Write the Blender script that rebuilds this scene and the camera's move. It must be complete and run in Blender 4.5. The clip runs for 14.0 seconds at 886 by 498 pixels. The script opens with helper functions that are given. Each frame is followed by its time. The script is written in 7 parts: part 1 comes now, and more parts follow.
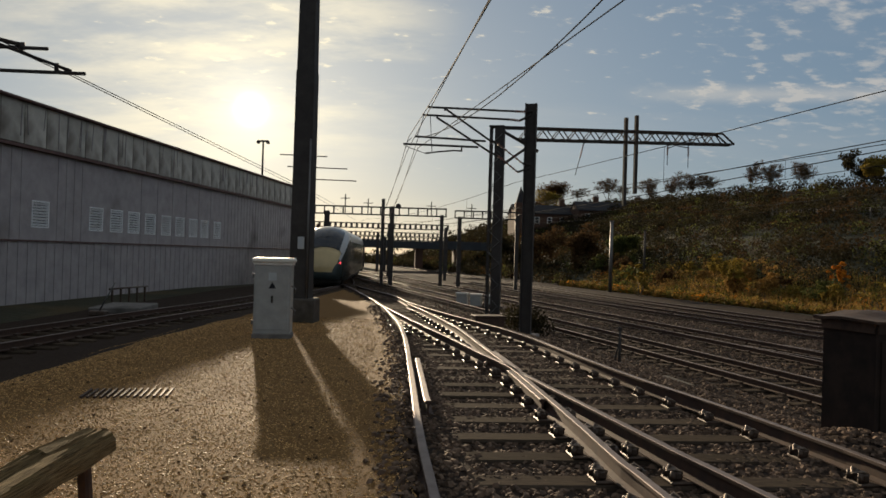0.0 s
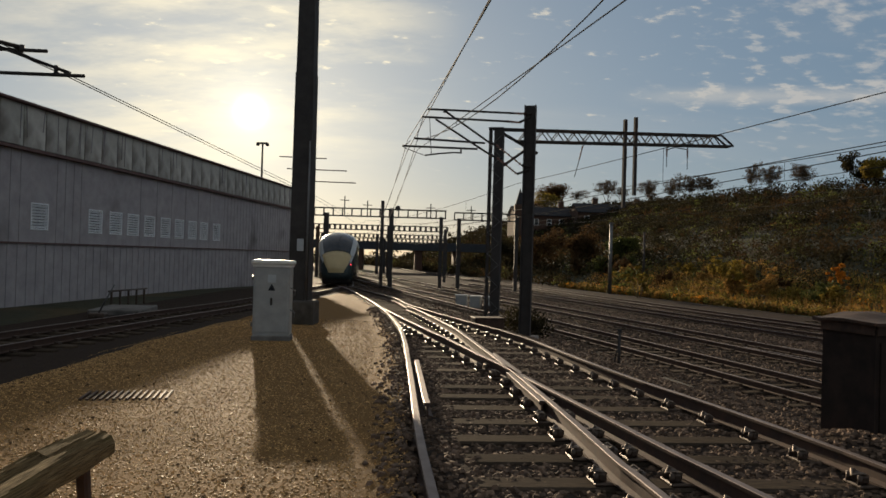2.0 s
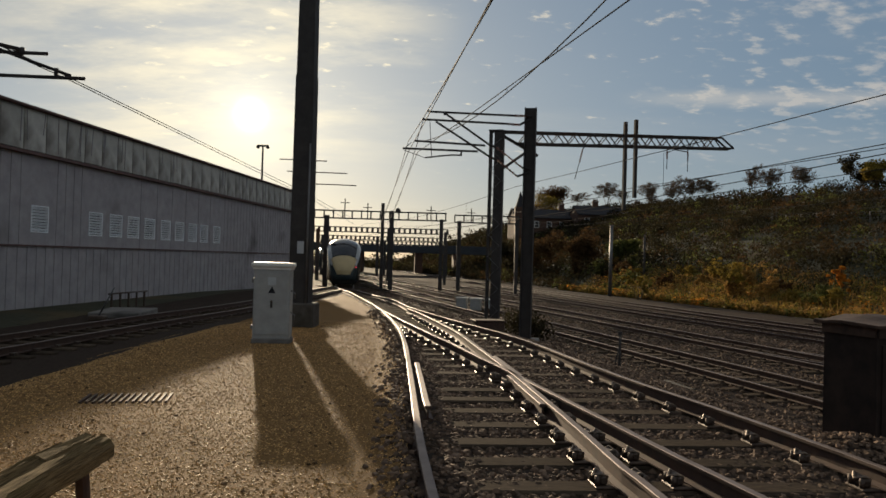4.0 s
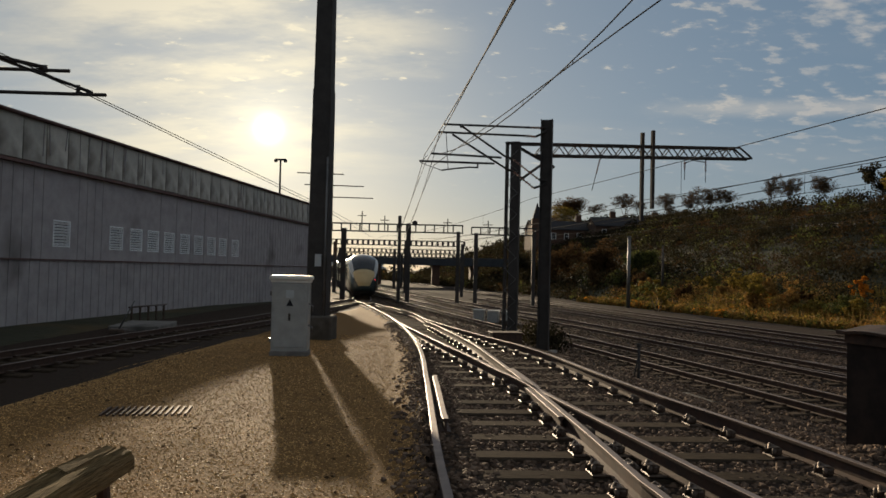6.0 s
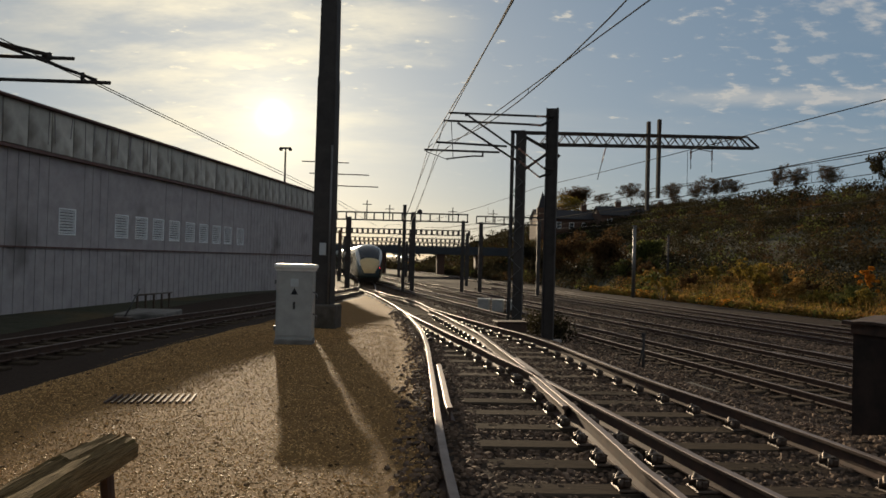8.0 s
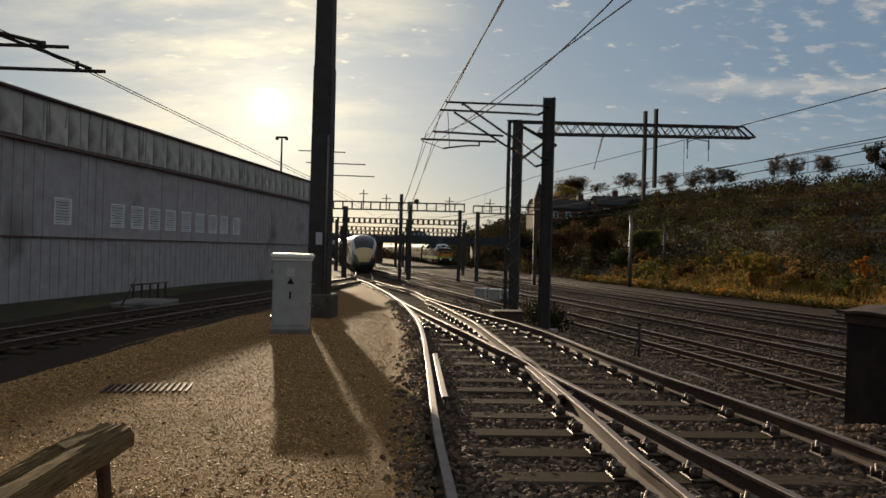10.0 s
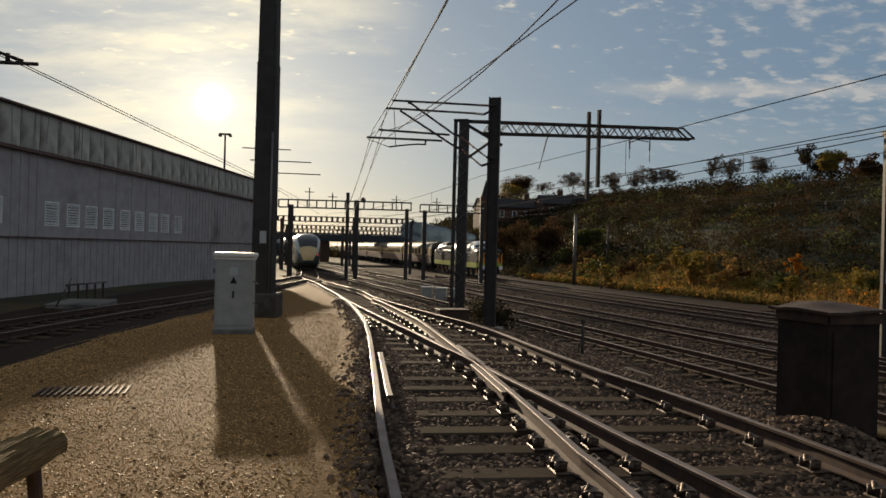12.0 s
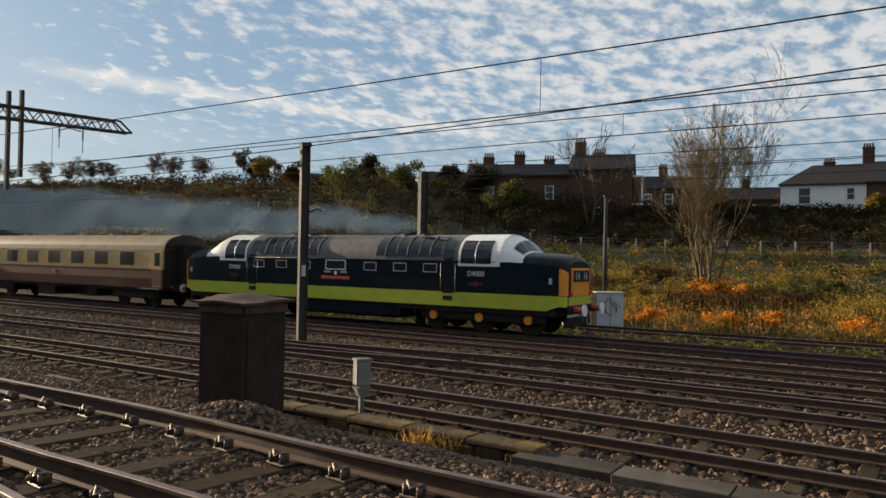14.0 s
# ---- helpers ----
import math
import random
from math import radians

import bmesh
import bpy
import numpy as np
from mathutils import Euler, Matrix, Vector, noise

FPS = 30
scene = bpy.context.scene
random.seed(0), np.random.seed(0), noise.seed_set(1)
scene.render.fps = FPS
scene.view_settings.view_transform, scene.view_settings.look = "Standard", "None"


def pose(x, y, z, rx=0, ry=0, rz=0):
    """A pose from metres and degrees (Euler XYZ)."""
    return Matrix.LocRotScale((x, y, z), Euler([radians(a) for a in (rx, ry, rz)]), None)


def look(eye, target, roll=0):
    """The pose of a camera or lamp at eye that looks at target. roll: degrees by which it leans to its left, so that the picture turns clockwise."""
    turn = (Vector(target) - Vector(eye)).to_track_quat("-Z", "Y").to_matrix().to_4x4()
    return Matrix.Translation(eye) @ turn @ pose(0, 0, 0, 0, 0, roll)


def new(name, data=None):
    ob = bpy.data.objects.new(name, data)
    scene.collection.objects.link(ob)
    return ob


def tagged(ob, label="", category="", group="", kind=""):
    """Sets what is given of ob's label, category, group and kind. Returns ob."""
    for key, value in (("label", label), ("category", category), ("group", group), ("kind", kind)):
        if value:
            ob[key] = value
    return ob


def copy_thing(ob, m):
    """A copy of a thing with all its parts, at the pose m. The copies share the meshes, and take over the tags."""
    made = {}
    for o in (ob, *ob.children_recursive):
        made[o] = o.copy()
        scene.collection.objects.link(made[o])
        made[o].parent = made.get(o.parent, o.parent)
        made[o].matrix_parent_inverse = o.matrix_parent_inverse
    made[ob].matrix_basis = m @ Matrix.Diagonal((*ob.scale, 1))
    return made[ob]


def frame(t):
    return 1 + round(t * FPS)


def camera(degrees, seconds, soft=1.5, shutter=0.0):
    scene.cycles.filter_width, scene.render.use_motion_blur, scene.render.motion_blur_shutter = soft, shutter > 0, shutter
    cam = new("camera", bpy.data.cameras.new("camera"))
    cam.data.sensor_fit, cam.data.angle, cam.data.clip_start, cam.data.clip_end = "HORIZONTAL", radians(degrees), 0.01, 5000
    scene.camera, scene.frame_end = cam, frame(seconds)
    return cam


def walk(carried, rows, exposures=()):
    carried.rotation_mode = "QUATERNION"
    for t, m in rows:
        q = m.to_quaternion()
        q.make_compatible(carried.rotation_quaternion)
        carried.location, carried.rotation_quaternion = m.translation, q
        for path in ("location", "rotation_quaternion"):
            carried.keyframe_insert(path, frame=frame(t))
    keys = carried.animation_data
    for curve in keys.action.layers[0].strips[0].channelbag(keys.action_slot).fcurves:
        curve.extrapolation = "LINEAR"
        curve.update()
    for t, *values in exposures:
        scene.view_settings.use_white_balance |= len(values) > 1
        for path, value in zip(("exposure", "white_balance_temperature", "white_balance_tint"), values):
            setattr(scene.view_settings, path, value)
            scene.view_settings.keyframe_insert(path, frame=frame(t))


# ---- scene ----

# ======== camera ========
EYE = 1.55
cam = camera(61.7, 14.0, soft=1.6)
walk(cam, [
    (0.0, pose(-0.004, -0.009, EYE, 90.44, -1.71, -0.03)),
    (0.5, pose(-0.005, -0.006, EYE, 90.52, -1.70, 0.00)),
    (1.0, pose(-0.007, -0.008, EYE, 90.52, -1.65, -0.09)),
    (1.5, pose(-0.005, -0.006, EYE, 90.55, -1.65, -0.09)),
    (2.0, pose(-0.002, -0.009, EYE, 90.59, -1.66, -0.07)),
    (2.5, pose(-0.002, -0.009, EYE, 90.57, -1.64, -0.09)),
    (3.0, pose(-0.000, -0.000, EYE, 90.58, -1.65, -0.09)),
    (5.5, pose(-0.011, 0.009, EYE, 91.40, -1.41, 0.47)),
    (6.0, pose(-0.005, -0.000, EYE, 91.69, -1.37, 1.26)),
    (6.5, pose(-0.011, 0.008, EYE, 92.10, -1.41, 1.68)),
    (7.0, pose(-0.005, 0.006, EYE, 92.16, -1.38, 1.65)),
    (7.5, pose(-0.001, 0.008, EYE, 91.61, -1.40, 1.68)),
    (8.0, pose(0.001, 0.027, EYE, 90.83, -1.53, 1.64)),
    (10.5, pose(0.019, 0.020, EYE, 90.03, -1.52, 1.19)),
    (11.0, pose(0.028, 0.020, EYE, 90.09, -1.51, 0.23)),
    (11.5, pose(0.037, 0.018, EYE, 90.15, -1.50, -0.99)),
    (12.0, pose(0.038, 0.011, EYE, 90.04, -1.48, -2.68)),
    (12.5, pose(0.035, 0.013, EYE, 89.71, -1.33, -5.72)),
    (13.0, pose(0.080, 0.038, EYE, 89.61, -1.18, -12.75)),
    (13.5, pose(0.163, -0.035, EYE, 90.04, -1.01, -25.21)),
    (13.8, pose(0.152, -0.083, EYE, 90.44, -1.03, -35.61)),
    (14.0, pose(0.170, -0.156, EYE, 90.78, -1.08, -43.84)),
], exposures=[(0.0, 0.50), (5.0, 0.48), (6.5, 0.34), (8.0, 0.50), (12.0, 0.48), (13.0, 0.62), (13.5, 0.88), (14.0, 1.22)])

# ======== light ========
SUN_AZ, SUN_EL = radians(-14.8), radians(10.3)
SUN_DIR = Vector((math.sin(SUN_AZ) * math.cos(SUN_EL), math.cos(SUN_AZ) * math.cos(SUN_EL), math.sin(SUN_EL)))
sun = new("sun", bpy.data.lights.new("sun", "SUN"))
sun.data.energy, sun.data.angle, sun.data.color = 5.0, radians(0.6), (1.0, 0.80, 0.55)
sun.matrix_world = look(SUN_DIR * 100, (0, 0, 0))

world = bpy.data.worlds.new("sky")
scene.world = world
world.use_nodes = True
wn, wl = world.node_tree.nodes, world.node_tree.links
wn.clear()


def wmath(op, a, b=None):
    n = wn.new("ShaderNodeMath")
    n.operation = op
    for i, q in enumerate((a, b)):
        if q is None:
            continue
        if isinstance(q, (int, float)):
            n.inputs[i].default_value = q
        else:
            wl.new(q, n.inputs[i])
    return n.outputs[0]


SKY_STRENGTH = 0.085
w_out = wn.new("ShaderNodeOutputWorld")
w_bg = wn.new("ShaderNodeBackground")
w_bg.inputs[1].default_value = SKY_STRENGTH
w_sky = wn.new("ShaderNodeTexSky")
w_sky.sky_type, w_sky.sun_disc = "NISHITA", False
w_sky.sun_elevation, w_sky.sun_rotation = SUN_EL, SUN_AZ
w_sky.air_density, w_sky.dust_density, w_sky.ozone_density = 1.0, 0.6, 2.0
w_tc = wn.new("ShaderNodeTexCoord")
w_xyz = wn.new("ShaderNodeSeparateXYZ")
wl.new(w_tc.outputs["Generated"], w_xyz.inputs[0])
w_z = wmath("ADD", wmath("MAXIMUM", w_xyz.outputs[2], 0.0), 0.20)
w_px = wmath("DIVIDE", w_xyz.outputs[0], w_z)
w_py = wmath("DIVIDE", w_xyz.outputs[1], w_z)


def cloud_layer(sx, sy, turn, scale, lo, hi, detail, rough):
    comb = wn.new("ShaderNodeCombineXYZ")
    wl.new(w_px, comb.inputs[0])
    wl.new(w_py, comb.inputs[1])
    mp = wn.new("ShaderNodeMapping")
    mp.inputs["Rotation"].default_value = (0, 0, radians(turn))
    mp.inputs["Scale"].default_value = (sx, sy, 1)
    wl.new(comb.outputs[0], mp.inputs[0])
    nz = wn.new("ShaderNodeTexNoise")
    nz.inputs["Scale"].default_value = scale
    nz.inputs["Detail"].default_value = detail
    nz.inputs["Roughness"].default_value = rough
    wl.new(mp.outputs[0], nz.inputs[0])
    rp = wn.new("ShaderNodeMapRange")
    rp.interpolation_type = "SMOOTHSTEP"
    rp.inputs[1].default_value, rp.inputs[2].default_value = lo, hi
    wl.new(nz.outputs[0], rp.inputs[0])
    return rp.outputs[0], nz.outputs[0]


veil, _ = cloud_layer(0.25, 1.0, 72, 1.3, 0.46, 0.72, 5.0, 0.6)
def along(axis):
    n = wn.new("ShaderNodeVectorMath")
    n.operation = "DOT_PRODUCT"
    wl.new(w_tc.outputs["Generated"], n.inputs[0])
    n.inputs[1].default_value = axis
    return n.outputs["Value"]


def ramp(v, a, b):
    n = wn.new("ShaderNodeMapRange")
    n.interpolation_type = "SMOOTHSTEP"
    n.inputs[1].default_value, n.inputs[2].default_value = a, b
    wl.new(v, n.inputs[0])
    return n.outputs[0]


# a flecked field: single puffs that close up overhead and away from the sun
flecks, fleck_noise = cloud_layer(1.0, 1.45, -48, 11.5, 0.45, 0.60, 4.0, 0.56)
_, bank_noise = cloud_layer(0.8, 1.1, -35, 1.5, 0.4, 0.6, 2.0, 0.5)
lean = ramp(along((0.770, 0.280, 0.574)), 0.50, 0.96)
dense = wmath("MAXIMUM", wmath("MAXIMUM", lean, ramp(w_xyz.outputs[2], 0.40, 0.75)), ramp(wmath("MULTIPLY", w_xyz.outputs[1], -1.0), -0.15, 0.35))
lift = wmath("ADD", wmath("MULTIPLY", dense, 0.235), wmath("MULTIPLY", wmath("SUBTRACT", bank_noise, 0.5), 0.20))
high = ramp(w_xyz.outputs[2], 0.07, 0.22)
billow = wmath("ADD", fleck_noise, lift)
puffs_only = wmath("MULTIPLY", ramp(billow, 0.625, 0.715), wmath("SUBTRACT", 1.0, dense))
field = wmath("MULTIPLY", wmath("MAXIMUM", ramp(billow, 0.58, 0.86), puffs_only), high)
# one long spread-out vapour trail
trail_run = along((0.8855, -0.4589, -0.0722))
trail_off = wmath("ADD", wmath("ABSOLUTE", along((-0.0299, -0.2114, 0.9769))), wmath("MULTIPLY", wmath("SUBTRACT", 1.0, flecks), 0.006))
trail = wmath("MULTIPLY", wmath("SUBTRACT", 1.0, ramp(trail_off, 0.004, 0.021)), wmath("MULTIPLY", ramp(trail_run, -0.272, -0.132), wmath("SUBTRACT", 1.0, ramp(trail_run, 0.252, 0.402))))
# a thin bright sheet of cloud above the sun
sheet_grain, _ = cloud_layer(0.5, 1.1, -60, 2.6, 0.38, 0.66, 6.0, 0.62)
sheet = wmath("MULTIPLY", ramp(along((-0.285, 0.904, 0.317)), 0.945, 0.998), sheet_grain)
dot = wn.new("ShaderNodeVectorMath")
dot.operation = "DOT_PRODUCT"
wl.new(w_tc.outputs["Generated"], dot.inputs[0])
dot.inputs[1].default_value = SUN_DIR
near_sun = wmath("POWER", wmath("MAXIMUM", dot.outputs["Value"], 0.0), 14.0)
cover = wmath("MINIMUM", wmath("ADD", wmath("ADD", wmath("MULTIPLY", field, 0.82), wmath("ADD", wmath("MULTIPLY", sheet, 0.95), wmath("MULTIPLY", trail, 0.6))), wmath("MULTIPLY", veil, wmath("ADD", 0.14, wmath("MULTIPLY", near_sun, 0.22)))), 0.9)
cloud_col = wn.new("ShaderNodeMix")
cloud_col.data_type = "RGBA"
cloud_col.inputs[6].default_value = (4.0, 3.95, 3.85, 1)
cloud_col.inputs[7].default_value = (7.8, 7.0, 5.2, 1)
wl.new(near_sun, cloud_col.inputs[0])
sky_mix = wn.new("ShaderNodeMix")
sky_mix.data_type = "RGBA"
wl.new(cover, sky_mix.inputs[0])
w_soft = wn.new("ShaderNodeGamma")
w_soft.inputs[1].default_value = 0.68
wl.new(w_sky.outputs[0], w_soft.inputs[0])
w_pale = wn.new("ShaderNodeMix")
w_pale.data_type = "RGBA"
w_pale.inputs[0].default_value = 0.45
w_pale.inputs[7].default_value = (1.15, 1.95, 3.0, 1)
wl.new(w_soft.outputs[0], w_pale.inputs[6])
wl.new(w_pale.outputs[2], sky_mix.inputs[6])
wl.new(cloud_col.outputs[2], sky_mix.inputs[7])
# the sun's disc and aureole
toward = wmath("MAXIMUM", dot.outputs["Value"], 0.0)
aur = wmath("ADD", wmath("MULTIPLY", wmath("POWER", toward, 11000.0), 22.0), wmath("ADD", wmath("MULTIPLY", wmath("POWER", toward, 700.0), 2.2), wmath("ADD", wmath("MULTIPLY", wmath("POWER", toward, 70.0), 1.3), wmath("MULTIPLY", wmath("POWER", toward, 9.0), 0.85))))
aur_col = wn.new("ShaderNodeMix")
aur_col.data_type, aur_col.blend_type = "RGBA", "ADD"
aur_col.inputs[0].default_value = 1.0
aur_tint = wn.new("ShaderNodeVectorMath")
aur_tint.operation = "SCALE"
aur_tint.inputs[0].default_value = (1.0, 0.90, 0.62)
wl.new(aur, aur_tint.inputs["Scale"])
wl.new(sky_mix.outputs[2], aur_col.inputs[6])
wl.new(aur_tint.outputs[0], aur_col.inputs[7])
wl.new(aur_col.outputs[2], w_bg.inputs[0])
wl.new(w_bg.outputs[0], w_out.inputs[0])

# ======== materials ========
def material(name, c1, c2=None, scale=4.0, rough=0.7, metal=0.0, bump=0.0, bump_scale=None, c3=None, spots=0.0,
             per_object=0.0, per_island=0.0, stretch=(1, 1, 1), emit=None, alpha=None, spec=0.5, thin=0.0):
    """A surface with grain at two scales; c3 appears as stains, per_object and per_island vary the brightness."""
    m = bpy.data.materials.new(name)
    m.use_nodes = True
    nt = m.node_tree
    b = nt.nodes["Principled BSDF"]
    b.inputs["Roughness"].default_value, b.inputs["Metallic"].default_value = rough, metal
    b.inputs["Specular IOR Level"].default_value = min(spec, 0.15) if rough >= 0.6 and not metal else spec
    if emit:
        b.inputs["Emission Color"].default_value = (*emit[:3], 1)
        b.inputs["Emission Strength"].default_value = emit[3]
    c2 = c2 or tuple(q * 0.72 for q in c1)
    tc = nt.nodes.new("ShaderNodeTexCoord")
    mp = nt.nodes.new("ShaderNodeMapping")
    mp.inputs["Scale"].default_value = stretch
    nt.links.new(tc.outputs["Object"], mp.inputs[0])
    n1 = nt.nodes.new("ShaderNodeTexNoise")
    n1.inputs["Scale"].default_value, n1.inputs["Detail"].default_value, n1.inputs["Roughness"].default_value = scale, 5, 0.65
    nt.links.new(mp.outputs[0], n1.inputs[0])
    rp = nt.nodes.new("ShaderNodeMapRange")
    rp.inputs[1].default_value, rp.inputs[2].default_value = 0.32, 0.68
    nt.links.new(n1.outputs[0], rp.inputs[0])
    mx = nt.nodes.new("ShaderNodeMix")
    mx.data_type = "RGBA"
    mx.inputs[6].default_value, mx.inputs[7].default_value = (*c1, 1), (*c2, 1)
    nt.links.new(rp.outputs[0], mx.inputs[0])
    col = mx.outputs[2]
    if c3:
        n2 = nt.nodes.new("ShaderNodeTexNoise")
        n2.inputs["Scale"].default_value, n2.inputs["Detail"].default_value = scale * 0.13, 4
        nt.links.new(mp.outputs[0], n2.inputs[0])
        r2 = nt.nodes.new("ShaderNodeMapRange")
        r2.inputs[1].default_value, r2.inputs[2].default_value = 0.62 - spots, 0.74 - spots
        nt.links.new(n2.outputs[0], r2.inputs[0])
        m2 = nt.nodes.new("ShaderNodeMix")
        m2.data_type = "RGBA"
        m2.inputs[7].default_value = (*c3, 1)
        nt.links.new(r2.outputs[0], m2.inputs[0])
        nt.links.new(col, m2.inputs[6])
        col = m2.outputs[2]
    if per_object or per_island:
        if per_object:
            src = nt.nodes.new("ShaderNodeObjectInfo").outputs["Random"]
            amount = per_object
        else:
            src = nt.nodes.new("ShaderNodeNewGeometry").outputs["Random Per Island"]
            amount = per_island
        r3 = nt.nodes.new("ShaderNodeMapRange")
        r3.inputs[3].default_value, r3.inputs[4].default_value = 1 - amount, 1 + amount
        nt.links.new(src, r3.inputs[0])
        sc = nt.nodes.new("ShaderNodeVectorMath")
        sc.operation = "SCALE"
        nt.links.new(col, sc.inputs[0])
        nt.links.new(r3.outputs[0], sc.inputs["Scale"])
        col = sc.outputs[0]
    nt.links.new(col, b.inputs["Base Color"])
    if bump:
        n4 = nt.nodes.new("ShaderNodeTexNoise")
        n4.inputs["Scale"].default_value, n4.inputs["Detail"].default_value = bump_scale or scale * 3, 4
        nt.links.new(mp.outputs[0], n4.inputs[0])
        bp = nt.nodes.new("ShaderNodeBump")
        bp.inputs["Strength"].default_value, bp.inputs["Distance"].default_value = min(1.0, bump * 8), bump
        nt.links.new(n4.outputs[0], bp.inputs["Height"])
        nt.links.new(bp.outputs[0], b.inputs["Normal"])
    if thin:
        tl, ms = nt.nodes.new("ShaderNodeBsdfTranslucent"), nt.nodes.new("ShaderNodeMixShader")
        nt.links.new(col, tl.inputs[0])
        ms.inputs[0].default_value = thin
        nt.links.new(b.outputs[0], ms.inputs[1])
        nt.links.new(tl.outputs[0], ms.inputs[2])
        nt.links.new(ms.outputs[0], nt.nodes["Material Output"].inputs[0])
    if alpha is not None:
        df, tl, ad = (nt.nodes.new(q) for q in ("ShaderNodeBsdfDiffuse", "ShaderNodeBsdfTranslucent", "ShaderNodeAddShader"))
        df.inputs[0].default_value = tl.inputs[0].default_value = (*c1, 1)
        nt.links.new(df.outputs[0], ad.inputs[0])
        nt.links.new(tl.outputs[0], ad.inputs[1])
        tr = nt.nodes.new("ShaderNodeBsdfTransparent")
        ms = nt.nodes.new("ShaderNodeMixShader")
        ms.inputs[0].default_value = alpha
        nt.links.new(tr.outputs[0], ms.inputs[1])
        nt.links.new(ad.outputs[0], ms.inputs[2])
        nt.links.new(ms.outputs[0], nt.nodes["Material Output"].inputs[0])
    return m


M = {}
M["gravel"] = material("gravel", (0.25, 0.14, 0.052), (0.10, 0.057, 0.024), 60, 0.8, bump=0.04, bump_scale=75, c3=(0.15, 0.10, 0.055), spots=0.0, spec=0.02)
# flat bed coloured darker than the stones: their self-shadow is painted in
M["ballast"] = material("ballast", (0.055, 0.039, 0.029), (0.022, 0.017, 0.014), 22, 0.8, bump=0.05, bump_scale=26, c3=(0.04, 0.032, 0.026), spots=0.03, spec=0.02)
M["stone"] = material("stone", (0.165, 0.112, 0.077), (0.082, 0.057, 0.041), 9, 0.8, per_island=0.45, spec=0.05)
# pale pebble colour over the darker gravel paints in the sun's glints
M["pebble"] = material("pebble", (0.50, 0.30, 0.115), (0.27, 0.155, 0.06), 9, 0.55, spec=0.12, per_island=0.7)
M["clod"] = material("clod", (0.15, 0.09, 0.045), (0.07, 0.045, 0.025), 12, 0.85, per_island=0.5, spec=0.03)
M["earth"] = material("earth", (0.055, 0.05, 0.03), (0.03, 0.032, 0.018), 0.8, 0.95, bump=0.1, bump_scale=3, c3=(0.09, 0.06, 0.025), spots=0.05)
M["rail_top"] = material("rail_top", (0.22, 0.18, 0.165), (0.14, 0.11, 0.10), 5, 0.58, 1.0)
M["rail_rust"] = material("rail_rust", (0.085, 0.045, 0.028), (0.045, 0.027, 0.02), 9, 0.75, 0.2, bump=0.004)
M["sleeper"] = material("sleeper", (0.088, 0.066, 0.046), (0.034, 0.026, 0.02), 7, 0.95, spec=0.02, bump=0.012, bump_scale=16, per_object=0.35, stretch=(1, 6, 6))
M["concrete_sleeper"] = material("concrete_sleeper", (0.19, 0.165, 0.14), (0.11, 0.095, 0.08), 6, 0.85, bump=0.008, per_object=0.25)
M["iron"] = material("iron", (0.12, 0.082, 0.058), (0.05, 0.036, 0.028), 14, 0.55, 0.5, bump=0.006)
M["iron_clip"] = material("iron_clip", (0.22, 0.17, 0.125), (0.10, 0.072, 0.056), 14, 0.5, 0.7)
M["steel_dark"] = material("steel_dark", (0.060, 0.054, 0.050), (0.036, 0.033, 0.031), 3, 0.75, 0.0, c3=(0.06, 0.035, 0.022), spots=0.04)
M["galv"] = material("galv", (0.16, 0.155, 0.15), (0.09, 0.088, 0.085), 3, 0.5, 0.5, c3=(0.09, 0.055, 0.035), spots=0.02)
M["wire"] = material("wire", (0.024, 0.022, 0.021), None, 3, 0.85)
M["insulator"] = material("insulator", (0.16, 0.05, 0.03), (0.08, 0.03, 0.02), 4, 0.3)
M["concrete"] = material("concrete", (0.20, 0.185, 0.165), (0.12, 0.11, 0.10), 3, 0.85, bump=0.01, c3=(0.07, 0.065, 0.058), spots=0.05)
M["cabinet_grey"] = material("cabinet_grey", (0.33, 0.33, 0.31), (0.25, 0.25, 0.235), 4, 0.5, c3=(0.16, 0.14, 0.11), spots=0.02)
M["trough_concrete"] = material("trough_concrete", (0.09, 0.08, 0.068), (0.05, 0.044, 0.037), 5, 0.9, bump=0.012, c3=(0.045, 0.04, 0.03), spots=0.08, per_object=0.35)
M["box_grey"] = material("box_grey", (0.21, 0.205, 0.19), (0.14, 0.135, 0.125), 6, 0.6, c3=(0.10, 0.075, 0.05), spots=0.05)
M["cabinet_white"] = material("cabinet_white", (0.44, 0.46, 0.47), (0.34, 0.36, 0.37), 3, 0.5, c3=(0.22, 0.21, 0.19), spots=0.02)
M["lid_white"] = material("lid_white", (0.70, 0.68, 0.62), (0.55, 0.53, 0.48), 5, 0.5)
M["dark_box"] = material("dark_box", (0.040, 0.027, 0.021), (0.020, 0.015, 0.013), 5, 0.9, bump=0.006, c3=(0.045, 0.028, 0.018), spots=0.02)
M["box_lid"] = material("box_lid", (0.085, 0.05, 0.035), (0.04, 0.028, 0.022), 7, 0.7, bump=0.008, c3=(0.12, 0.07, 0.045))
M["old_wood"] = material("old_wood", (0.27, 0.19, 0.095), (0.06, 0.042, 0.022), 4, 0.9, bump=0.05, bump_scale=6, stretch=(26, 1.3, 26), c3=(0.10, 0.085, 0.03), spots=0.04, spec=0.03)
M["mossy"] = material("mossy", (0.085, 0.058, 0.028), (0.035, 0.027, 0.017), 11, 0.95, bump=0.05, bump_scale=30, c3=(0.14, 0.09, 0.025), spots=0.06, per_object=0.3)
M["shed_wall"] = material("shed_wall", (0.40, 0.37, 0.37), (0.30, 0.275, 0.28), 1.6, 0.75, c3=(0.15, 0.135, 0.13), spots=0.0)
